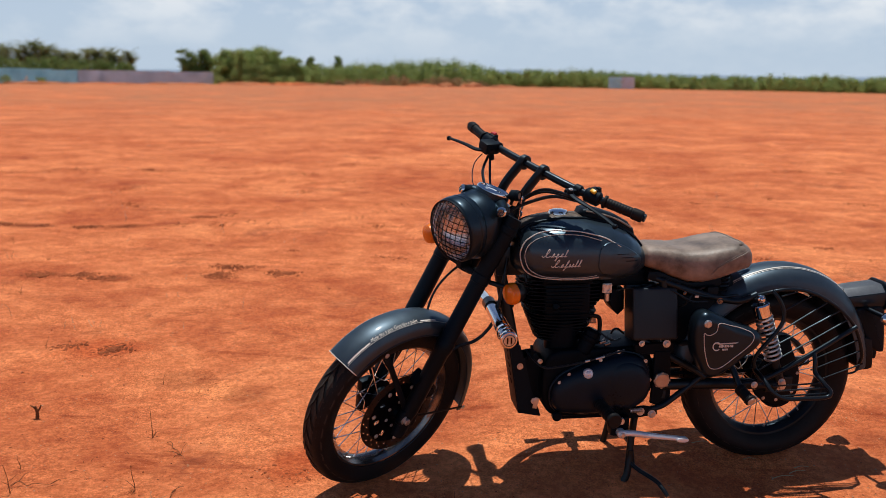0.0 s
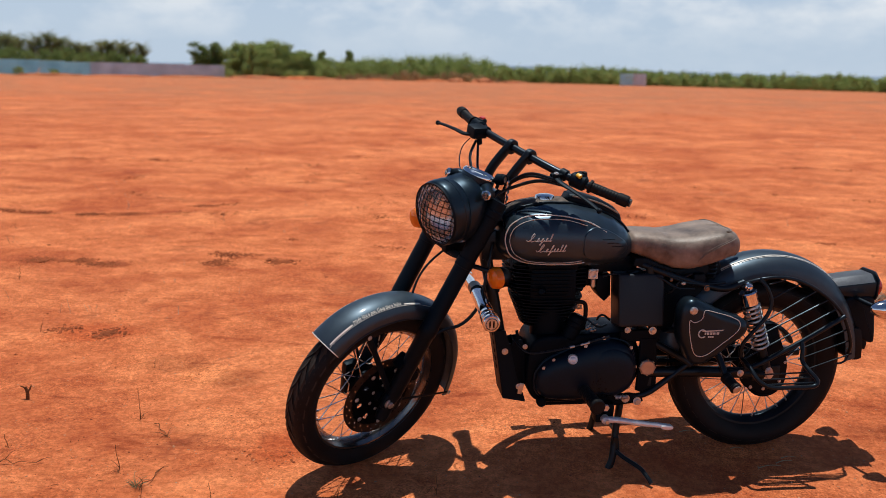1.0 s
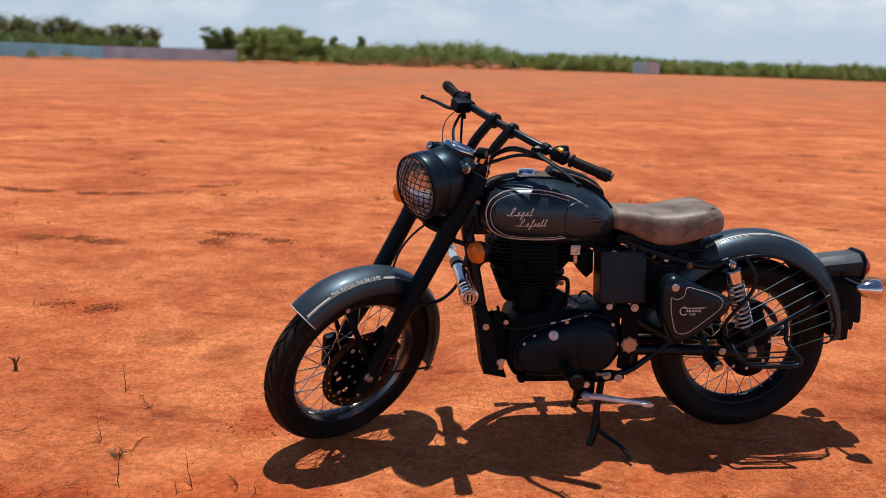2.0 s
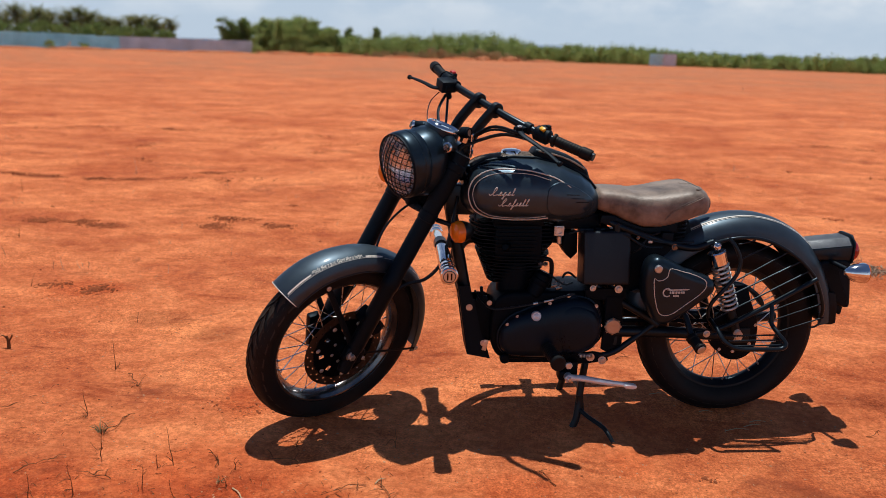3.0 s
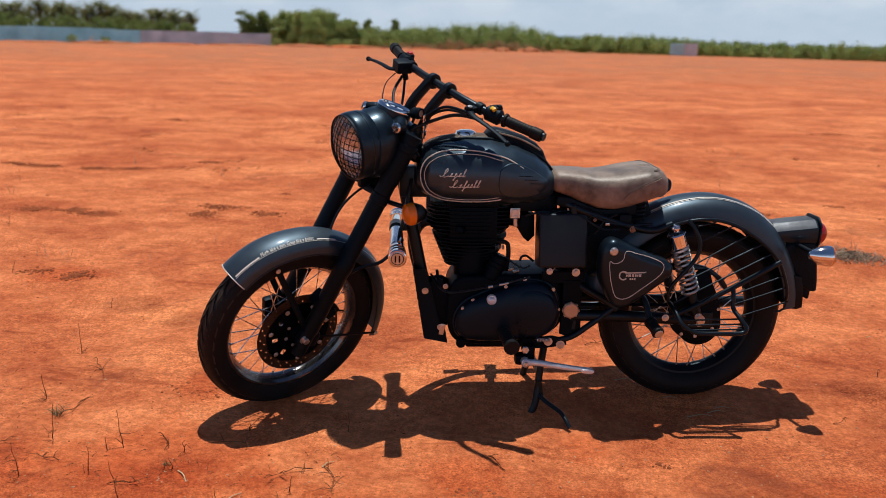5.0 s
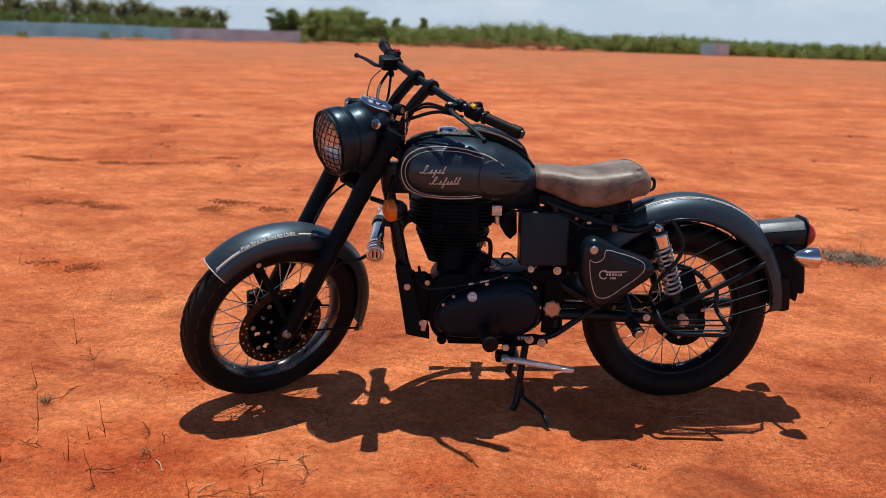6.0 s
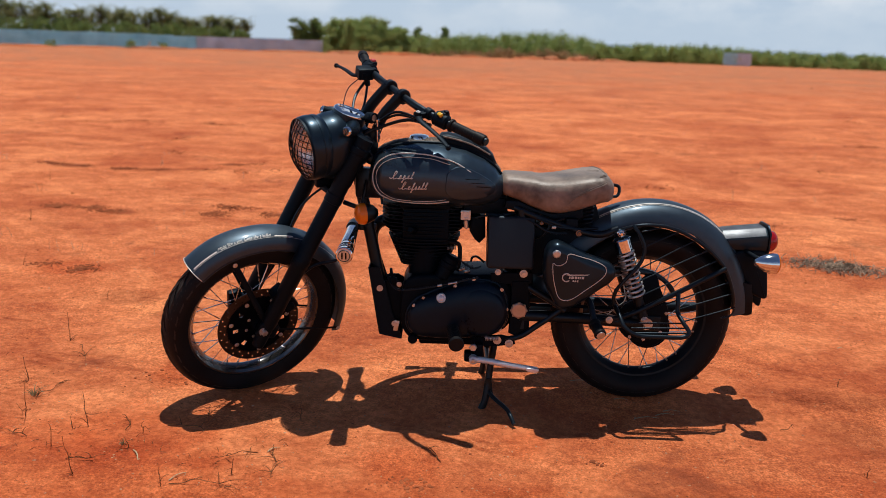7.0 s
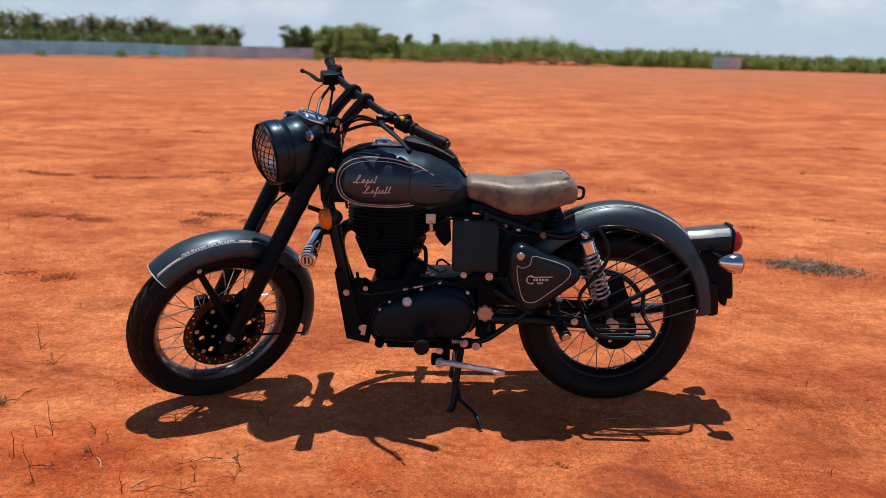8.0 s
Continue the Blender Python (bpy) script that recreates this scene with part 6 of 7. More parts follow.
def make_shocks():
    def shock(s):
        top, low = Vector((-0.131, s * 0.128, 0.681)), Vector((-0.026, s * 0.128, 0.385))
        d = (low - top).normalized()
        body = piece("shock_absorber", join_bm(rod(top, low, 0.008, 12), rod(low - d * 0.11, low, 0.017, 18, 0.003), rod(top - d * 0.006, top + d * 0.012, 0.02, 18, 0.003)), STEELBLACK, BIKE, "twin-spring rear shock absorber")
        piece("chrome_can", rod(top + d * 0.020, top + d * 0.068, 0.0295, 28, 0.004), CHROME, body, "chrome upper shroud")
        pts = []
        m = along(top + d * 0.066, low)
        ln = (low - top).length - 0.066 - 0.085
        for i in range(150):
            f = i / 149
            a = 2 * math.pi * 10 * f
            pts.append(m @ Vector((0.0265 * math.cos(a), 0.0265 * math.sin(a), ln * f)))
        piece("coil_spring", tube(pts, 0.0044, 7, smooth=1), STEEL, body, "dark steel coil")
        piece("top_bolt", join_bm(rod(top + Vector((0, s * 0.005, 0)), top + Vector((0, s * 0.022, 0)), 0.013, 18, 0.003), rod(top + Vector((0, s * 0.02, 0)), top + Vector((0, s * 0.032, 0)), 0.009, 14, 0.004)), CHROME, body)
        piece("low_bolt", bolt(low + Vector((0, s * 0.017, 0)), (0, s, 0), 0.009, 0.008), STEEL, body)
    both(shock)


make_shocks()


def make_tail():
    def section(x, w, z0, z1):
        """Half-round below, upright sides, and a roof with a wide slope to each side."""
        zs = z1 - 0.024
        half = [(w * 0.55, z0), (w * 0.86, z0 + 0.004), (w * 0.97, z0 + 0.014), (w, z0 + 0.026), (w, zs - 0.004), (w * 0.985, zs), (w * 0.60, z1 - 0.002), (w * 0.48, z1)]
        return [Vector((x, y, z)) for y, z in half] + [Vector((x, -y, z)) for y, z in reversed(half)]

    body = ((0.226, 0.040, 0.598, 0.642), (0.246, 0.052, 0.594, 0.653), (0.322, 0.058, 0.590, 0.662), (0.410, 0.058, 0.586, 0.671), (0.412, 0.054, 0.590, 0.667))
    tail = piece("tail_lamp", rings_to_bm([section(*row) for row in body]), PAINT, BIKE, "satin black tail lamp housing with a red lens", edge=30, scaled=False)
    flange = ((0.411, 0.058, 0.584, 0.674), (0.413, 0.063, 0.578, 0.681), (0.418, 0.063, 0.578, 0.682), (0.420, 0.058, 0.582, 0.677))
    piece("flange", rings_to_bm([section(*row) for row in flange]), PAINT, tail, scaled=False)
    # thin grey skin on the black roof, coloured for the sky it reflects
    top_sheen = bmesh.new()
    rows = []
    for i in range(9):
        x = 0.260 + 0.144 * i / 8
        w, z0, z1 = lerp_table(x, [0.246, 0.322, 0.41], [0.052, 0.058, 0.058]), lerp_table(x, [0.246, 0.322, 0.41], [0.594, 0.590, 0.586]), lerp_table(x, [0.246, 0.322, 0.41], [0.653, 0.662, 0.671])
        rows.append([top_sheen.verts.new(p + Vector((0, 0, 0.003))) for p in section(x, w + 0.0012, z0, z1)[5:11]])
    for a, b in zip(rows, rows[1:]):
        for k in range(5):
            top_sheen.faces.new((a[k], a[k + 1], b[k + 1], b[k]))
    bmesh.ops.solidify(top_sheen, geom=top_sheen.faces[:], thickness=0.002)
    piece("top_sheen", top_sheen, GREY_SATIN, tail, "grey skin painting reflected sky on the housing top", scaled=False)
    m = along((0.418, 0, 0.618), (0.5, 0, 0.613))
    piece("lens", lathe([(0.040, 0.0), (0.040, 0.014), (0.037, 0.030), (0.026, 0.041), (0.0, 0.045)], 36, m), REDLENS, tail, "red lens", scaled=False)
    piece("rim", lathe([(0.040, 0.0), (0.044, 0.0), (0.044, 0.006), (0.040, 0.006)], 36, m, True), PAINT, tail, scaled=False)
    holder = piece("number_plate_holder", slab([(0.300, 0.582), (0.360, 0.596), (0.412, 0.592), (0.426, 0.520), (0.437, 0.436), (0.430, 0.420), (0.408, 0.424), (0.372, 0.448), (0.335, 0.510)], -0.056, 0.056, 0.010, 3, 3), MATTE, BIKE, "black number plate bracket", scaled=False)
    piece("tab", slab([(0.392, 0.440), (0.424, 0.430), (0.426, 0.392), (0.416, 0.386), (0.398, 0.404)], -0.030, 0.030, 0.003, 2, 2), MATTE, holder, scaled=False)
    piece("mud_flap", slab([(0.305, 0.470), (0.368, 0.478), (0.384, 0.380), (0.378, 0.366), (0.352, 0.362), (0.316, 0.385)], -0.072, 0.072, 0.004, 2, 2), RUBBER, BIKE, "black rubber mud flap", scaled=False)

    def blinker(s):
        p = Vector((0.316, s * 0.145, 0.598))
        q = Vector((0.384, s * 0.146, 0.5945))
        d = (q - p).normalized()
        ob = piece("rear_indicator", lathe([(0.0, -0.006), (0.010, -0.003), (0.021, 0.012), (0.029, 0.030), (0.0338, 0.050), (0.0345, 0.060), (0.034, 0.066)], 32, along(p, q)), CHROME, BIKE, "chrome bullet indicator with an amber lens")
        piece("lens", lathe([(0.034, 0.065), (0.0335, 0.069), (0.028, 0.073), (0.015, 0.076), (0.0, 0.077)], 32, along(p, q)), AMBER, ob, "ribbed amber lens")
        piece("stalk", rod(p + d * 0.03, (0.315, s * 0.04, 0.61), 0.008, 12), STEELBLACK, ob)

        f = Vector((-1.062, -0.192, 0.752)) if s < 0 else Vector((-1.075, 0.220, 0.780))
        way = Vector((-0.97, 0.18, -0.02) if s < 0 else (-0.99, 0.10, -0.02)).normalized()
        fo = piece("front_indicator", lathe([(0.0, -0.040), (0.012, -0.038), (0.026, -0.024), (0.034, -0.004), (0.036, 0.008)], 32, along(f, f + way)), STEELBLACK, BIKE, "black indicator with a round amber lens", turn=STEER, scaled=False)
        piece("lens", lathe([(0.036, 0.006), (0.037, 0.016), (0.032, 0.030), (0.018, 0.038), (0.0, 0.040)], 32, along(f, f + way)), AMBER, fo, "ribbed amber lens", turn=STEER, scaled=False)
        piece("stalk", rod(f - way * 0.02, (-1.10, s * 0.10, 0.755), 0.008, 12), STEELBLACK, fo, turn=STEER, scaled=False)
    both(blinker)


make_tail()


def make_rider_gear():
    # chrome crash pegs across the down tube
    for s in (-1, 1):
        p, q = Vector((-1.025, s * 0.001, 0.625)), Vector((-1.021, s * 0.294, 0.601))
        d = (q - p).normalized()
        ln = (q - p).length
        ob = piece("crash_peg", lathe([(0.0, 0), (0.021, 0), (0.0225, ln * 0.40), (0.0245, ln * 0.72), (0.0235, ln * 0.74), (0.026, ln * 0.76), (0.0275, ln * 0.84), (0.0255, ln * 0.855), (0.0275, ln * 0.87), (0.0275, ln * 0.91), (0.0255, ln * 0.925), (0.028, ln * 0.94), (0.028, ln - 0.003), (0.025, ln), (0.0, ln)], 32, along(p, q)),
                  CHROME, BIKE, "chrome crash peg with a round embossed end", scaled=False)
        piece("end_badge", lathe([(0.0, ln + 0.002), (0.020, ln + 0.002), (0.022, ln)], 28, along(p, q)), STEEL, ob, "round embossed end cap", scaled=False)
        piece("badge_ring", join_bm(lathe([(0.0165, ln + 0.001), (0.0185, ln + 0.0035), (0.0205, ln + 0.001)], 28, along(p, q)),
                                   box((0.005, 0.022, 0.003), along(p, q) @ Matrix.Translation((-0.006, 0, ln + 0.002)), 0.001), box((0.005, 0.022, 0.003), along(p, q) @ Matrix.Translation((0.006, 0, ln + 0.002)), 0.001)), ENGINE, ob, scaled=False)
    piece("peg_clamp", join_bm(box((0.085, 0.020, 0.024), Matrix.Translation((-0.985, 0, 0.628)), 0.005), rod((-1.025, -0.03, 0.627), (-1.025, 0.03, 0.627), 0.023, 20, 0.003)), STEELBLACK, BIKE, "black clamp on the down tube", scaled=False)
    # bash plate before the engine
    side_cut = [(-0.967, 0.495), (-0.927, 0.495), (-0.906, 0.430), (-0.882, 0.330), (-0.860, 0.275), (-0.847, 0.236), (-0.926, 0.252)]
    face_turn = Matrix.Rotation(radians(-9.2), 4, "Y")
    plate = join_bm(slab(side_cut, -0.055, -0.051, 0.0, 1, 1), slab(side_cut, 0.051, 0.055, 0.0, 1, 1),
                    box((0.005, 0.112, 0.246), Matrix.Translation((-0.9455, 0, 0.3735)) @ face_turn, 0.002),
                    box((0.082, 0.112, 0.005), Matrix.Translation((-0.887, 0, 0.2425)) @ Matrix.Rotation(radians(11.5), 4, "Y"), 0.002))
    bash = piece("bash_plate", plate, MATTE, BIKE, "flat black steel bash plate", scaled=False)
    for i, z in enumerate((0.470, 0.44, 0.41, 0.38, 0.35)):
        piece("slot", box((0.003, 0.034 if i else 0.05, 0.014), Matrix.Translation((-0.9485 - (z - 0.3735) * 0.161, 0.0, z)) @ face_turn, 0.001), ENGINE, bash, scaled=False)
    for p in ((-0.926, -0.056, 0.420), (-0.872, -0.056, 0.290)):
        piece("plate_bolt", bolt(p, (0, -1, 0), 0.0075, 0.006), STEEL, bash, scaled=False)
    piece("plate_bracket", box((0.016, 0.006, 0.040), Matrix.Translation((-0.866, -0.058, 0.283)) @ Matrix.Rotation(radians(12), 4, "Y"), 0.002), STEEL, BIKE, scaled=False)
    # engine mount between the down tube and the crankcase
    mount = [(-0.930, 0.440), (-0.868, 0.448), (-0.835, 0.430), (-0.830, 0.300), (-0.868, 0.285), (-0.900, 0.360)]
    for s in (-1, 1):
        piece("engine_mount", slab(mount, s * 0.036, s * 0.042, 0.001, 1, 1), ENGINE, BIKE, scaled=False)
    piece("horn_bracket", join_bm(box((0.036, 0.016, 0.020), Matrix.Translation((-0.884, -0.055, 0.452)), 0.004), box((0.010, 0.012, 0.042), Matrix.Translation((-0.885, -0.055, 0.474)) @ Matrix.Rotation(radians(-8), 4, "Y"), 0.003),
                                  rod((-0.896, -0.055, 0.470), (-0.872, -0.055, 0.470), 0.006, 10, 0.002)), ENGINE, BIKE, "small black bracket before the cylinder", scaled=False)
    piece("bracket_bolt", bolt((-0.858, -0.062, 0.438), (0, -1, 0), 0.006, 0.006), STEEL, BIKE, scaled=False)

    def pegs(s):
        p, q = Vector((-0.668, s * 0.112, 0.336)), Vector((-0.654, s * 0.258, 0.327))
        prof = [(0.0, 0), (0.012, 0), (0.012, 0.03)]
        h = 0.03
        while h < 0.135:
            prof += [(0.0215, h), (0.0215, h + 0.008), (0.018, h + 0.0095), (0.018, h + 0.012)]
            h += 0.0125
        prof += [(0.025, h), (0.025, h + 0.010), (0.022, h + 0.013), (0.0, h + 0.013)]
        piece("footpeg", lathe(prof, 24, along(p, q)), RUBBER, BIKE, "ribbed rubber rider footpeg")
        a, b = Vector((-0.192, s * 0.200, 0.362)), Vector((-0.180, s * 0.252, 0.342))
        d = (b - a).normalized()
        piece("pillion_peg", join_bm(rod(a, b, 0.0185, 20, 0.004), rod(a - d * 0.008, a + d * 0.012, 0.0205, 20, 0.003), rod(b - d * 0.014, b, 0.0205, 20, 0.003)), RUBBER, BIKE, "black pillion footpeg", scaled=False)
        piece("peg_end", rod(b, b + d * 0.003, 0.0150, 20, 0.001), STEEL, BIKE, scaled=False)
        piece("peg_bracket", tube([(-0.262, s * 0.118, 0.450), (-0.225, s * 0.135, 0.440), (-0.204, s * 0.155, 0.420), (-0.196, s * 0.180, 0.385), a], (0.012, 0.010), 10, smooth=4), STEELBLACK, BIKE, scaled=False)
    both(pegs)
    # gear pedal gear below the near side
    piece("pedal_bracket", join_bm(slab([(-0.60, 0.30), (-0.50, 0.31), (-0.455, 0.30), (-0.45, 0.278), (-0.52, 0.268), (-0.60, 0.265)], -0.112, -0.122, 0.002, 1, 1),
                                  box((0.048, 0.045, 0.034), Matrix.Translation((-0.600, -0.135, 0.238)), 0.010), box((0.03, 0.04, 0.05), Matrix.Translation((-0.575, -0.135, 0.262)), 0.006)), ENGINE, BIKE)
    for p in ((-0.513, -0.124, 0.292), (-0.472, -0.124, 0.281)):
        piece("bracket_bolt", bolt(p, (0, -1, 0), 0.0095, 0.008), STEEL, BIKE)
    piece("pedal_boss", join_bm(rod((-0.595, -0.16, 0.280), (-0.595, -0.172, 0.280), 0.013, 6, 0.002)), STEEL, BIKE)
    lever = [(-0.598, -0.170, 0.209), (-0.555, -0.176, 0.210), (-0.48, -0.192, 0.203), (-0.42, -0.205, 0.200), (-0.385, -0.212, 0.199)]
    piece("side_stand", join_bm(tube(lever, (0.0118, 0.0078), 14, smooth=5), rod((-0.594, -0.155, 0.210), (-0.594, -0.186, 0.210), 0.0145, 20, 0.004),
                                slab([(-0.412, 0.204), (-0.378, 0.203), (-0.372, 0.194), (-0.384, 0.188), (-0.412, 0.192)], -0.222, -0.200, 0.003, 2, 2)), ALLOY, BIKE, "folded bright alloy side stand", scaled=False)
    piece("stand_pivot", rod((-0.594, -0.184, 0.210), (-0.594, -0.192, 0.210), 0.009, 6, 0.002), STEEL, BIKE, scaled=False)
    pts = []
    for i in range(70):
        a = 2 * math.pi * 9 * i / 69
        pts.append((-0.555 + 0.045 * i / 69, -0.137 + 0.007 * math.cos(a), 0.303 + 0.007 * math.sin(a)))
    piece("return_spring", tube(pts, 0.0016, 6, smooth=1), STEEL, BIKE, "bright return spring")
    # centre stand
    stand = piece("centre_stand", join_bm(*[tube([(-0.515, s * 0.095, 0.265), (-0.530, s * 0.105, 0.15), (-0.542, s * 0.125, 0.045), (-0.556, s * 0.130, 0.004)], 0.0125, 12, smooth=4) for s in (-1, 1)],
                                         rod((-0.532, -0.105, 0.14), (-0.532, 0.105, 0.14), 0.011, 12)), STEELBLACK, BIKE, "black tubular centre stand planted in the earth", scaled=False)
    piece("stand_tang", tube([(-0.538, -0.118, 0.075), (-0.515, -0.150, 0.058), (-0.475, -0.205, 0.045), (-0.462, -0.235, 0.034), (-0.450, -0.262, 0.014)], 0.0075, 10, smooth=6), STEELBLACK, stand, scaled=False)
    piece("stand_gusset", slab([(-0.545, 0.12), (-0.525, 0.12), (-0.515, 0.055), (-0.548, 0.040)], -0.126, -0.118, 0.002, 1, 1), STEELBLACK, stand, scaled=False)
    piece("brake_pedal", join_bm(tube([(-0.56, 0.17, 0.285), (-0.66, 0.195, 0.262), (-0.78, 0.205, 0.270)], 0.008, 10, smooth=4), box((0.055, 0.036, 0.012), Matrix.Translation((-0.805, 0.208, 0.274)), 0.004)), STEELBLACK, BIKE, "black rear brake pedal")
    # silencer on the far side
    piece("silencer", join_bm(tube([(-0.85, 0.03, 0.665), (-0.925, 0.045, 0.655), (-0.955, 0.06, 0.59), (-0.925, 0.075, 0.46), (-0.865, 0.11, 0.33), (-0.72, 0.185, 0.285), (-0.45, 0.205, 0.29), (-0.30, 0.205, 0.30)], 0.021, 14, smooth=6),
                             lathe([(0.0, 0), (0.02, 0), (0.036, 0.08), (0.038, 0.34), (0.022, 0.43), (0.0185, 0.58), (0.016, 0.58), (0.016, 0.56), (0.0, 0.56)], 28, along((-0.30, 0.205, 0.30), (0.25, 0.195, 0.325)))), STEELBLACK, BIKE, "black exhaust pipe and silencer")


make_rider_gear()


def make_sari_guard():
    """Black wire guard beside the rear wheel, with a small foot rest."""
    y = -0.140
    arc = [(-0.118, -0.115, 0.668), (-0.075, -0.132, 0.686), (-0.03, y, 0.694), (0.03, y, 0.690), (0.09, y, 0.671), (0.15, y, 0.638), (0.20, y, 0.600), (0.243, y, 0.552), (0.270, y, 0.497), (0.285, y, 0.445), (0.294, y + 0.02, 0.405)]
    guard = piece("wheel_guard", tube(arc, 0.006, 10, smooth=6), STEELBLACK, BIKE, "black wire guard with slanted rods beside the rear wheel", scaled=False)
    piece("strut", tube([(-0.150, -0.13, 0.352), (-0.070, -0.145, 0.378), (0.070, -0.153, 0.456), (0.170, -0.150, 0.512), (0.245, -0.145, 0.553)], 0.0090, 10, smooth=5), STEELBLACK, guard, "thicker slanted strut", scaled=False)
    piece("front_loop", tube([(-0.078, -0.135, 0.690), (-0.060, -0.150, 0.668), (-0.040, -0.156, 0.625), (-0.040, -0.158, 0.590), (-0.058, -0.158, 0.552), (-0.098, -0.156, 0.500), (-0.120, -0.152, 0.465), (-0.124, -0.150, 0.425), (-0.098, -0.148, 0.372)], 0.0065, 10, smooth=6), STEELBLACK, guard, scaled=False)
    for (x0, z0), (x1, z1) in (((-0.050, 0.673), (0.013, 0.686)), ((-0.036, 0.621), (0.076, 0.675)), ((-0.040, 0.549), (0.136, 0.648)), ((-0.090, 0.478), (0.180, 0.613)), ((-0.110, 0.408), (0.220, 0.582)),
                               ((0.040, 0.418), (0.270, 0.506)), ((0.090, 0.402), (0.281, 0.464)), ((0.120, 0.362), (0.292, 0.414))):
        piece("rod", tube([(x0, -0.150, z0), (x1, y, z1)], 0.0026, 8, smooth=1), STEELBLACK if z1 > 0.55 else MATTE, guard, scaled=False)
    piece("hook", tube([(0.290, y + 0.02, 0.425), (0.303, y + 0.03, 0.408), (0.300, y + 0.03, 0.384), (0.285, y + 0.03, 0.370), (0.262, y + 0.03, 0.366)], 0.0035, 8, smooth=4), STEELBLACK, guard, scaled=False)
    piece("foot_rest", tube([(-0.118, -0.15, 0.412), (-0.112, -0.20, 0.396), (-0.098, -0.235, 0.366), (-0.055, -0.242, 0.342), (0.020, -0.242, 0.339), (0.094, -0.242, 0.340), (0.114, -0.238, 0.356), (0.100, -0.215, 0.380), (0.088, -0.180, 0.405), (0.088, -0.172, 0.440), (0.089, -0.160, 0.468)], 0.0075, 10, smooth=6),
                STEELBLACK, guard, "black tubular foot rest", scaled=False)
    for d in (0.0, 0.022, 0.044):
        piece("cross_wire", tube([(-0.085, -0.232 + d * 0.9, 0.372 + d * 0.45), (0.09, -0.232 + d * 0.9, 0.376 + d * 0.45)], 0.003, 8, smooth=1), STEELBLACK, guard)
    piece("guard_bolt", bolt((-0.145, -0.200, 0.378), (0, -1, 0), 0.008, 0.008), STEEL, guard, scaled=False)


make_sari_guard()


# ---- small things on the earth ----
CLOD = material("dark_clod", (0.21, 0.050, 0.021), 0.95, 0.0, 0.45, 6.0, 60.0, bump=0.5, bump_scale=120.0, second=(0.42, 0.125, 0.050), spec=0.1)
PEBBLE = material("pale_grit", (0.50, 0.20, 0.10), 0.9, 0.0, 0.4, 9.0, 60.0, second=(0.62, 0.36, 0.22), spec=0.2)
TWIG = material("dry_stalk", (0.105, 0.034, 0.014), 0.9, 0.0, 0.45, 15.0, 120.0, second=(0.28, 0.125, 0.058), spec=0.05)
BRUSH = material("grey_brown_brush", (0.22, 0.155, 0.105), 0.85, 0.0, 0.5, 15.0, 120.0, second=(0.56, 0.44, 0.32), spec=0.2)
STRAW = material("pale_straw", (0.46, 0.36, 0.22), 0.8, 0.0, 0.3, 20.0, 120.0, spec=0.2)
GRASS = material("dry_grass", (0.17, 0.15, 0.065), 0.7, 0.0, 0.4, 20.0, 120.0, second=(0.36, 0.28, 0.15), spec=0.2)


def ground_z(x, y):
    return drop(x, y) + relief(x, y)


BALL = bmesh.new()
bmesh.ops.create_icosphere(BALL, subdivisions=1, radius=1.0)
BALL_V = [v.co.copy() for v in BALL.verts]
BALL_F = [tuple(v.index for v in f.verts) for f in BALL.faces]
BALL.free()


def lumps(name, spots, mat, label, category):
    """Many small uneven lumps in one sheet; spots of (x, y, size)."""
    rng = random.Random(name)
    verts, faces = [], []
    for x, y, s in spots:
        i = len(verts)
        turn = Matrix.Rotation(rng.uniform(0, 6.28), 3, "Z")
        sx, sy, sz = s * rng.uniform(0.8, 1.6), s * rng.uniform(0.7, 1.2), s * rng.uniform(0.3, 0.6)
        z = ground_z(x, y)
        for v in BALL_V:
            w = turn @ Vector((v.x * sx, v.y * sy, v.z * sz)) * rng.uniform(0.75, 1.2)
            verts.append((x + w.x, y + w.y, z + w.z + sz * 0.25))
        faces += [tuple(i + k for k in f) for f in BALL_F]
    me = bpy.data.meshes.new(name)
    me.from_pydata(verts, [], faces)
    me.materials.append(mat)
    return tagged(new(name, me), label, category, kind="stuff")


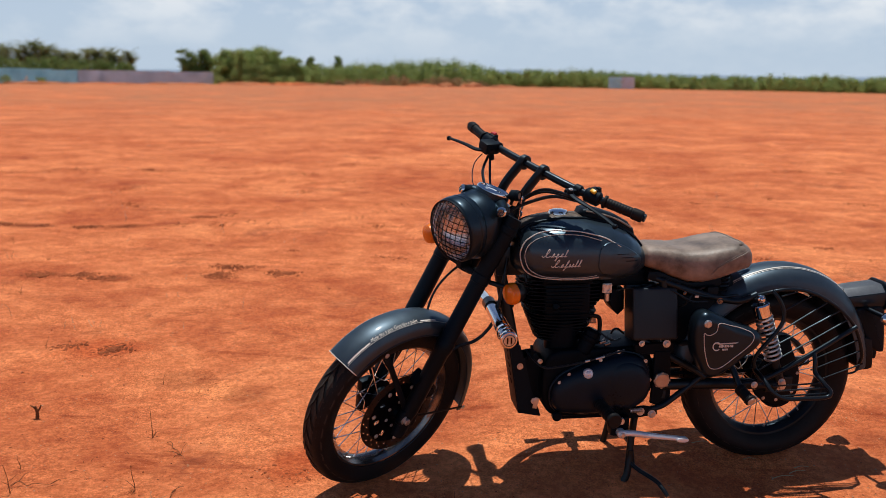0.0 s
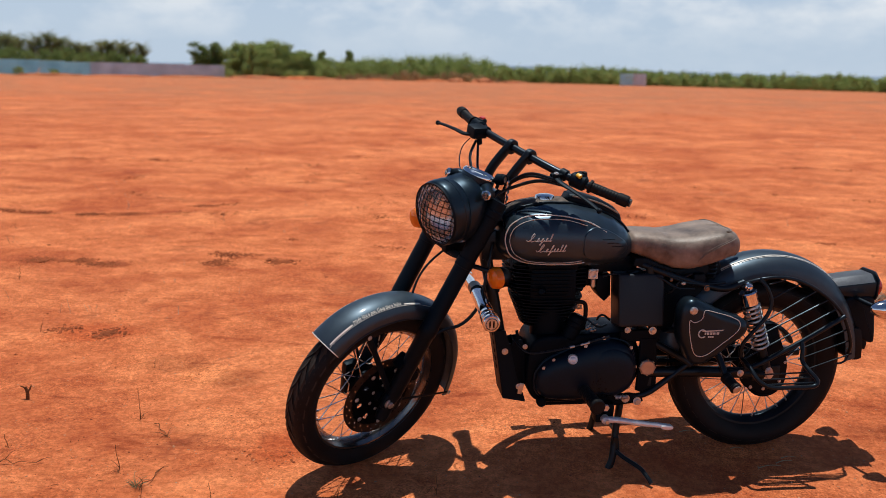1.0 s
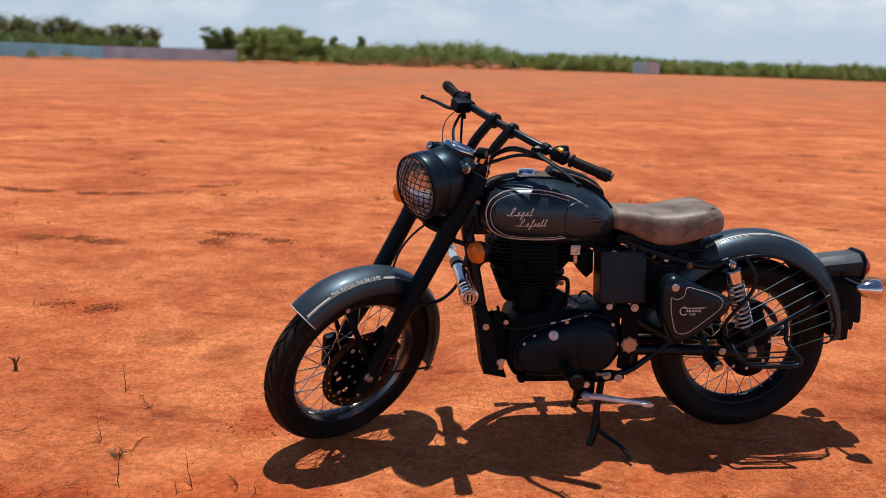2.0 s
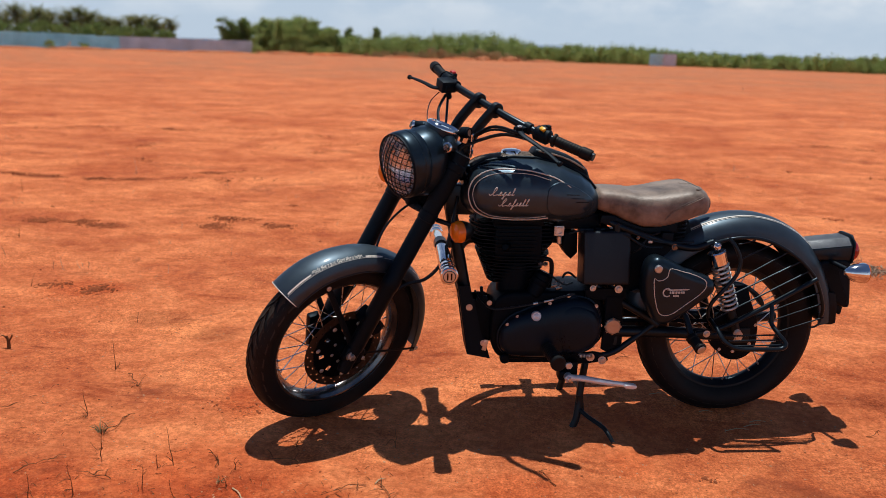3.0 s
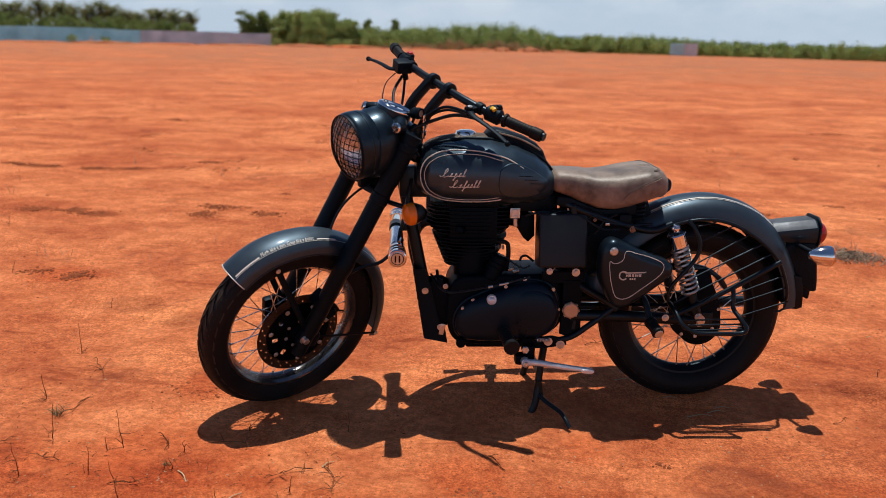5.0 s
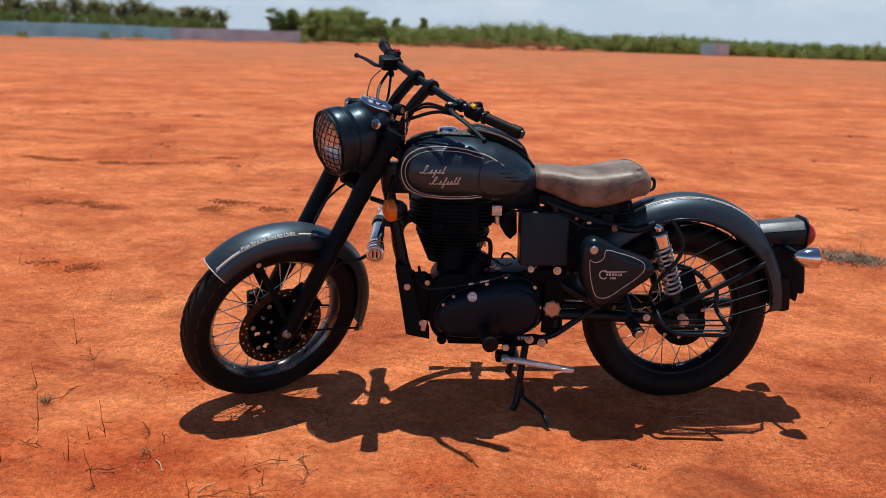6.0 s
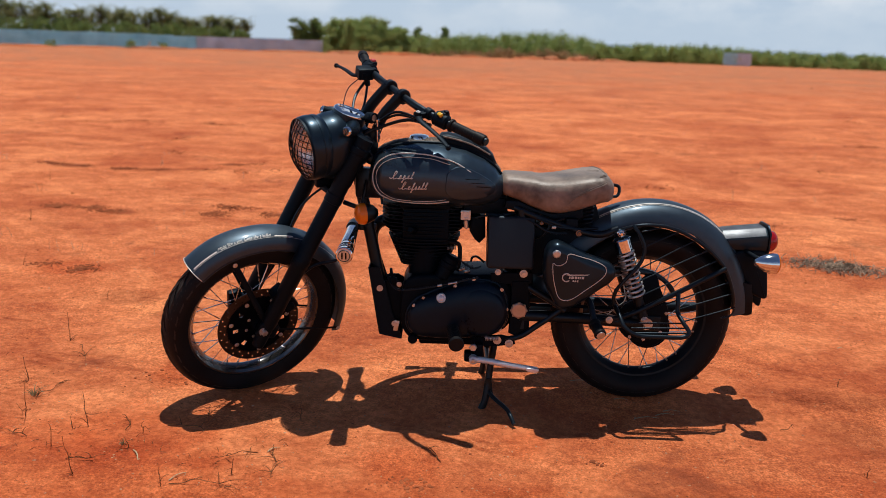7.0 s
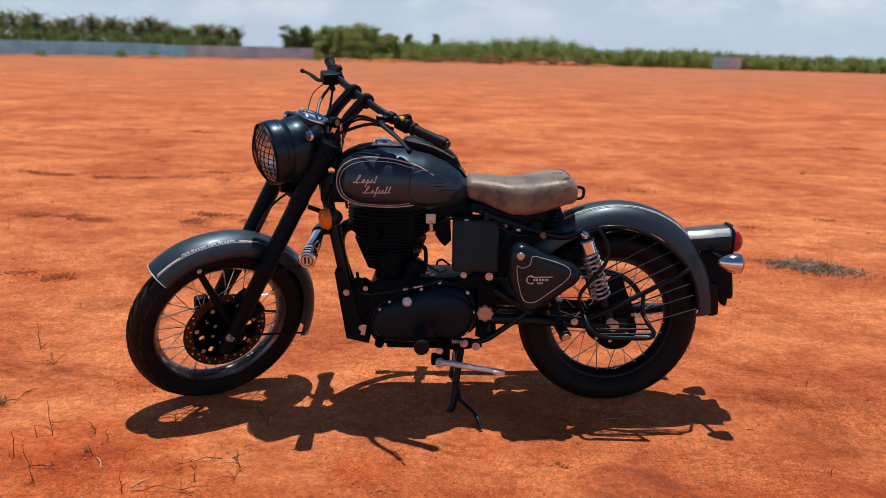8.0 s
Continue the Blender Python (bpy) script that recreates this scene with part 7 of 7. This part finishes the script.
def scatter_clods():
    rng = random.Random(21)
    spots = []
    marks = [(-3.96, 7.09), (-3.6, 7.03), (-2.79, 7.09), (-3.11, 7.05), (-2.73, 5.39), (-2.19, 5.31), (-2.43, 5.39), (-1.48, 5.38), (-1.07, 5.41), (-1.36, 5.61), (-1.68, 3.95), (-2.29, 7.55), (-4.06, 11.0)]
    for x, y in marks:
        for _ in range(3):
            cx, cy = x + rng.gauss(0, 0.07), y + rng.gauss(0, 0.03)
            for _ in range(90):
                spots.append((cx + rng.gauss(0, 0.045), cy + rng.gauss(0, 0.03), 0.003 + 0.009 * rng.random() ** 2))
    for x, y, n, w in ((1.12, 2.38, 14, 0.014), (-0.47, 2.70, 50, 0.06), (0.40, 1.98, 120, 0.06), (0.55, 2.16, 60, 0.04)):
        for _ in range(n):
            spots.append((x + rng.gauss(0, w), y + rng.gauss(0, w * 0.6), 0.002 + 0.006 * rng.random() ** 2))
    for _ in range(330):
        y = 3.6 + 24.0 * rng.random() ** 1.6
        x = rng.uniform(-1.0, 1.0) * (2.0 + y * 0.75) + 0.4
        n = rng.randrange(0, 3) if y < 6 else rng.randrange(10, 50) if y < 12 else rng.randrange(4, 14)
        spread = rng.uniform(0.03, 0.13) * (0.6 + y * 0.06)
        for _ in range(n):
            spots.append((x + rng.gauss(0, spread), y + rng.gauss(0, spread * 0.6), (0.003 + 0.008 * rng.random() ** 2) * (0.8 + y * 0.05)))
    for _ in range(3600):
        x, y = rng.uniform(-1.9, 2.8), 1.75 + 3.0 * rng.random() ** 1.5
        spots.append((x, y, 0.0012 + 0.0036 * rng.random() ** 3))
    lumps("earth_clods", spots, CLOD, "crumbled dark red earth clods", "clods")
    grit = [(rng.uniform(-1.9, 3.0), 1.8 + 3.2 * rng.random() ** 1.3, 0.0008 + 0.0032 * rng.random() ** 3) for _ in range(6000)]
    lumps("grit", grit, PEBBLE, "pale grit and pebbles on red earth", "grit")


scatter_clods()


def scatter_sprigs():
    """Sparse dry sprigs of a few thin blades all over the open field."""
    rng = random.Random(57)
    verts, faces = [], []
    for _ in range(230):
        y = 4.2 + 34.0 * rng.random() ** 1.5
        x = rng.uniform(-1.0, 1.0) * (2.0 + y * 0.72) + 0.4
        for _ in range(rng.randrange(1, 4)):
            a, lean = rng.uniform(0, 6.283), rng.uniform(0.05, 0.75)
            h = rng.uniform(0.02, 0.085) * (1.0 + 0.012 * y)
            w = 0.0011 + 0.00010 * y
            foot = Vector((x + rng.gauss(0, 0.03), y + rng.gauss(0, 0.03), 0))
            foot.z = ground_z(foot.x, foot.y) - 0.004
            tip = foot + Vector((math.cos(a) * lean * h, math.sin(a) * lean * h, h))
            mid = foot.lerp(tip, 0.55) + Vector((rng.gauss(0, 0.006), 0, 0.006))
            i = len(verts)
            for q, r in ((foot, w), (mid, w * 0.8), (tip, w * 0.25)):
                verts += [(q.x + r, q.y, q.z), (q.x - r * 0.5, q.y + r * 0.87, q.z), (q.x - r * 0.5, q.y - r * 0.87, q.z)]
            for k in (0, 3):
                faces += [(i + k + j, i + k + (j + 1) % 3, i + k + 3 + (j + 1) % 3, i + k + 3 + j) for j in range(3)]
    me = bpy.data.meshes.new("dry_sprigs")
    me.from_pydata(verts, [], faces)
    me.materials.append(BRUSH)
    tagged(new("dry_sprigs", me), "sparse dry brown sprigs on the open field", "dry sprigs", kind="stuff")


scatter_sprigs()


def stalk_mesh(rng, height, lean, branches, r=0.0013):
    """A dry stalk with a few crooked side twigs and a knot of root at its foot."""
    way = Vector((lean * rng.uniform(-1, 1), lean * rng.uniform(-1, 1), 1)).normalized()
    pts = [Vector((0, 0, -0.01))]
    for k in range(1, 5):
        pts.append(way * (height * k / 4) + Vector((rng.gauss(0, 0.002), rng.gauss(0, 0.002), 0)))
    bms = [tube(pts, (r * 1.3, r * 0.5), 5, smooth=3)]
    for _ in range(branches):
        p = pts[0].lerp(pts[-1], 0.02 + 0.5 * rng.random() ** 2.5)
        a = rng.uniform(0, 6.28)
        ln = height * rng.uniform(0.12, 0.4)
        out = Vector((math.cos(a), math.sin(a), rng.uniform(-0.1, 0.5)))
        q = p + out * ln * 0.5 + Vector((0, 0, rng.gauss(0, 0.006)))
        e = p + out * ln + Vector((rng.gauss(0, 0.01), rng.gauss(0, 0.01), rng.gauss(0, 0.01)))
        e.z = max(e.z, 0.002)
        bms.append(tube([p, q, e], (r, r * 0.4), 5, smooth=3))
    return join_bm(*bms)


def lying_mesh(rng, length, forks):
    """A bent dry twig that lies on the ground."""
    pts, a = [Vector((0, 0, 0.004))], 0.0
    for k in range(6):
        a += rng.uniform(-0.5, 0.5)
        pts.append(pts[-1] + Vector((math.cos(a), math.sin(a), 0)) * length / 6)
        pts[-1].z = 0.004 + abs(rng.gauss(0, 0.006))
    bms = [tube(pts, (0.0016, 0.0007), 5, smooth=3)]
    for _ in range(forks):
        p = pts[rng.randrange(1, 6)]
        b = rng.uniform(0, 6.28)
        e = p + Vector((math.cos(b), math.sin(b), 0)) * length * rng.uniform(0.15, 0.4) + Vector((0, 0, rng.uniform(0.0, 0.02)))
        bms.append(tube([p, p.lerp(e, 0.5) + Vector((0, 0, 0.006)), e], (0.0014, 0.0006), 5, smooth=3))
    return join_bm(*bms)


def thing(name, bm, mat, at, label, category, group, turn=0.0):
    ob = part(name, bm, mat, None)
    ob.matrix_basis = pose(at[0], at[1], ground_z(*at), 0, 0, turn)
    return tagged(ob, label, category, group)


def scatter_stalks():
    rng = random.Random(33)
    upright = [(-1.05, 2.97, 0.13, 4), (-0.80, 2.33, 0.14, 4), (-0.55, 2.30, 0.12, 2), (-0.59, 2.28, 0.05, 1), (-0.36, 2.30, 0.05, 3), (-0.35, 2.20, 0.04, 3), (-0.43, 2.03, 0.13, 3), (-0.87, 2.06, 0.10, 3), (-0.77, 2.11, 0.12, 4),
               (-0.59, 2.16, 0.09, 3), (0.12, 2.48, 0.07, 2), (-1.43, 2.72, 0.06, 3), (-1.38, 2.56, 0.12, 3), (-0.97, 2.59, 0.10, 3), (0.02, 2.12, 0.05, 2), (-0.20, 2.45, 0.04, 2), (0.85, 2.10, 0.03, 1), (-1.94, 3.91, 0.07, 2), (-2.6, 4.9, 0.09, 2),
               (-1.2, 3.5, 0.05, 2), (-0.15, 2.02, 0.06, 2), (-3.4, 6.3, 0.10, 3), (1.94, 2.48, 0.03, 2)]
    for x, y, h, n in upright:
        thing("dry_stalk", stalk_mesh(rng, h, 0.25, n), TWIG, (x, y), "thin dry brown weed stalk standing in red earth", "dry stalk", "dry stalks", rng.uniform(0, 360))
    for x, y, ln, n, t in ((-0.98, 2.93, 0.20, 3, -40), (-0.13, 2.03, 0.22, 4, 10), (0.09, 2.26, 0.16, 6, -30), (0.06, 2.24, 0.15, 5, 200), (-0.85, 2.46, 0.16, 3, 60), (-0.70, 2.20, 0.12, 3, 170), (-0.30, 2.36, 0.14, 3, 15), (-0.42, 2.30, 0.10, 4, 100), (0.63, 2.30, 0.10, 2, 120),
                           (1.75, 2.74, 0.05, 1, 30), (-1.4, 2.6, 0.16, 3, 30), (-1.0, 2.2, 0.14, 4, 80), (0.95, 3.25, 0.09, 1, 20), (2.05, 3.1, 0.06, 1, 75), (-0.5, 2.1, 0.12, 4, -20)):
        thing("dry_twig", lying_mesh(rng, ln, n), TWIG, (x, y), "bent dry twig lying on red earth", "twig", "dry twigs", t)
    for x, y, ln, t in ((0.085, 2.255, 0.045, 50), (-0.33, 2.19, 0.07, -50), (-0.14, 2.05, 0.06, 60), (1.03, 2.93, 0.08, 5), (1.255, 2.718, 0.09, 14), (1.33, 2.752, 0.07, 18), (1.36, 2.785, 0.06, 10), (1.19, 2.826, 0.05, 4), (2.18, 3.51, 0.03, 0)):
        bm = tube([(0, 0, 0.003), (ln * 0.5, 0.004, 0.007), (ln, 0, 0.003)], (0.0024, 0.0012), 6, smooth=4, flat=0.5, side=(0, 0, 1))
        thing("straw", bm, STRAW, (x, y), "short pale straw on red earth", "straw", "straws", t)
    for x, y, n, h in ((-0.87, 2.48, 16, 0.028), (-0.38, 2.22, 7, 0.018)):
        bms = []
        for _ in range(n):
            a = rng.uniform(0, 6.28)
            d = Vector((math.cos(a), math.sin(a), 0))
            ln = h * rng.uniform(0.6, 1.5)
            s = d * rng.uniform(0, 0.012)
            bms.append(tube([s, s + d * ln * 0.4 + Vector((0, 0, ln * 0.6)), s + d * ln * 1.1 + Vector((0, 0, ln * 0.7))], (0.0016, 0.0004), 4, smooth=3))
        thing("grass_tuft", join_bm(*bms), GRASS, (x, y), "small dry green grass tuft in red earth", "grass", "grass tufts")
    stump = join_bm(tube([(0, 0, -0.01), (0.003, 0, 0.03), (-0.004, 0, 0.055)], (0.008, 0.005), 8, smooth=3), tube([(0, 0, 0.03), (0.014, 0, 0.045), (0.022, 0, 0.062)], (0.005, 0.003), 8, smooth=3),
                    tube([(0, 0, 0.04), (-0.014, 0.004, 0.052), (-0.024, 0, 0.058)], (0.004, 0.002), 8, smooth=3))
    thing("weed_stump", stump, TWIG, (-1.58, 3.125), "short dark forked stump of a dead weed", "stump", "")
    # litter of dry brush further back
    bms = []
    for _ in range(800):
        f = min(1.15, max(-0.1, rng.gauss(0.42, 0.24)))
        wide = 0.085 * (1.0 - 0.55 * abs(f - 0.35))
        x, y = 2.43 + 0.50 * f + rng.gauss(0, 0.03), 5.00 - 0.14 * f + rng.gauss(0, wide)
        a = rng.uniform(0, 6.28)
        ln = rng.uniform(0.012, 0.055)
        p = Vector((x, y, ground_z(x, y) + 0.003))
        d = Vector((math.cos(a) * ln, math.sin(a) * ln, rng.uniform(-0.002, 0.028)))
        bms.append(tube([p, p + d * 0.5 + Vector((0, 0, rng.uniform(0.0, 0.010))), p + d], (0.0026, 0.0010), 4, smooth=1))
    part("brush_litter", join_bm(*bms), BRUSH, None)
    tagged(bpy.data.objects["brush_litter"], "dry brown brush lying on red earth", "brush", kind="stuff")
    bms = []
    for cx, cy, n, w in ((-0.85, 2.10, 60, 0.09), (-0.60, 2.20, 60, 0.08), (-0.32, 2.20, 50, 0.07), (-1.00, 2.50, 40, 0.08), (-0.10, 2.10, 40, 0.07), (-0.95, 2.00, 50, 0.08), (0.06, 2.30, 40, 0.06), (-1.25, 2.75, 30, 0.08), (1.72, 3.42, 30, 0.05)):
        for _ in range(n // 4):
            x, y = cx + rng.gauss(0, w), cy + rng.gauss(0, w * 0.7)
            a = rng.uniform(0, 6.28)
            ln = rng.uniform(0.005, 0.028)
            p = Vector((x, y, ground_z(x, y) + 0.0015))
            d = Vector((math.cos(a) * ln, math.sin(a) * ln, rng.uniform(0, 0.006)))
            bms.append(tube([p, p + d * 0.5 + Vector((0, 0, 0.002)), p + d], (0.0010, 0.0005), 4, smooth=1))
    part("plant_crumbs", join_bm(*bms), TWIG, None)
    tagged(bpy.data.objects["plant_crumbs"], "dark dry plant crumbs strewn on red earth", "plant crumbs", kind="stuff")


scatter_stalks()
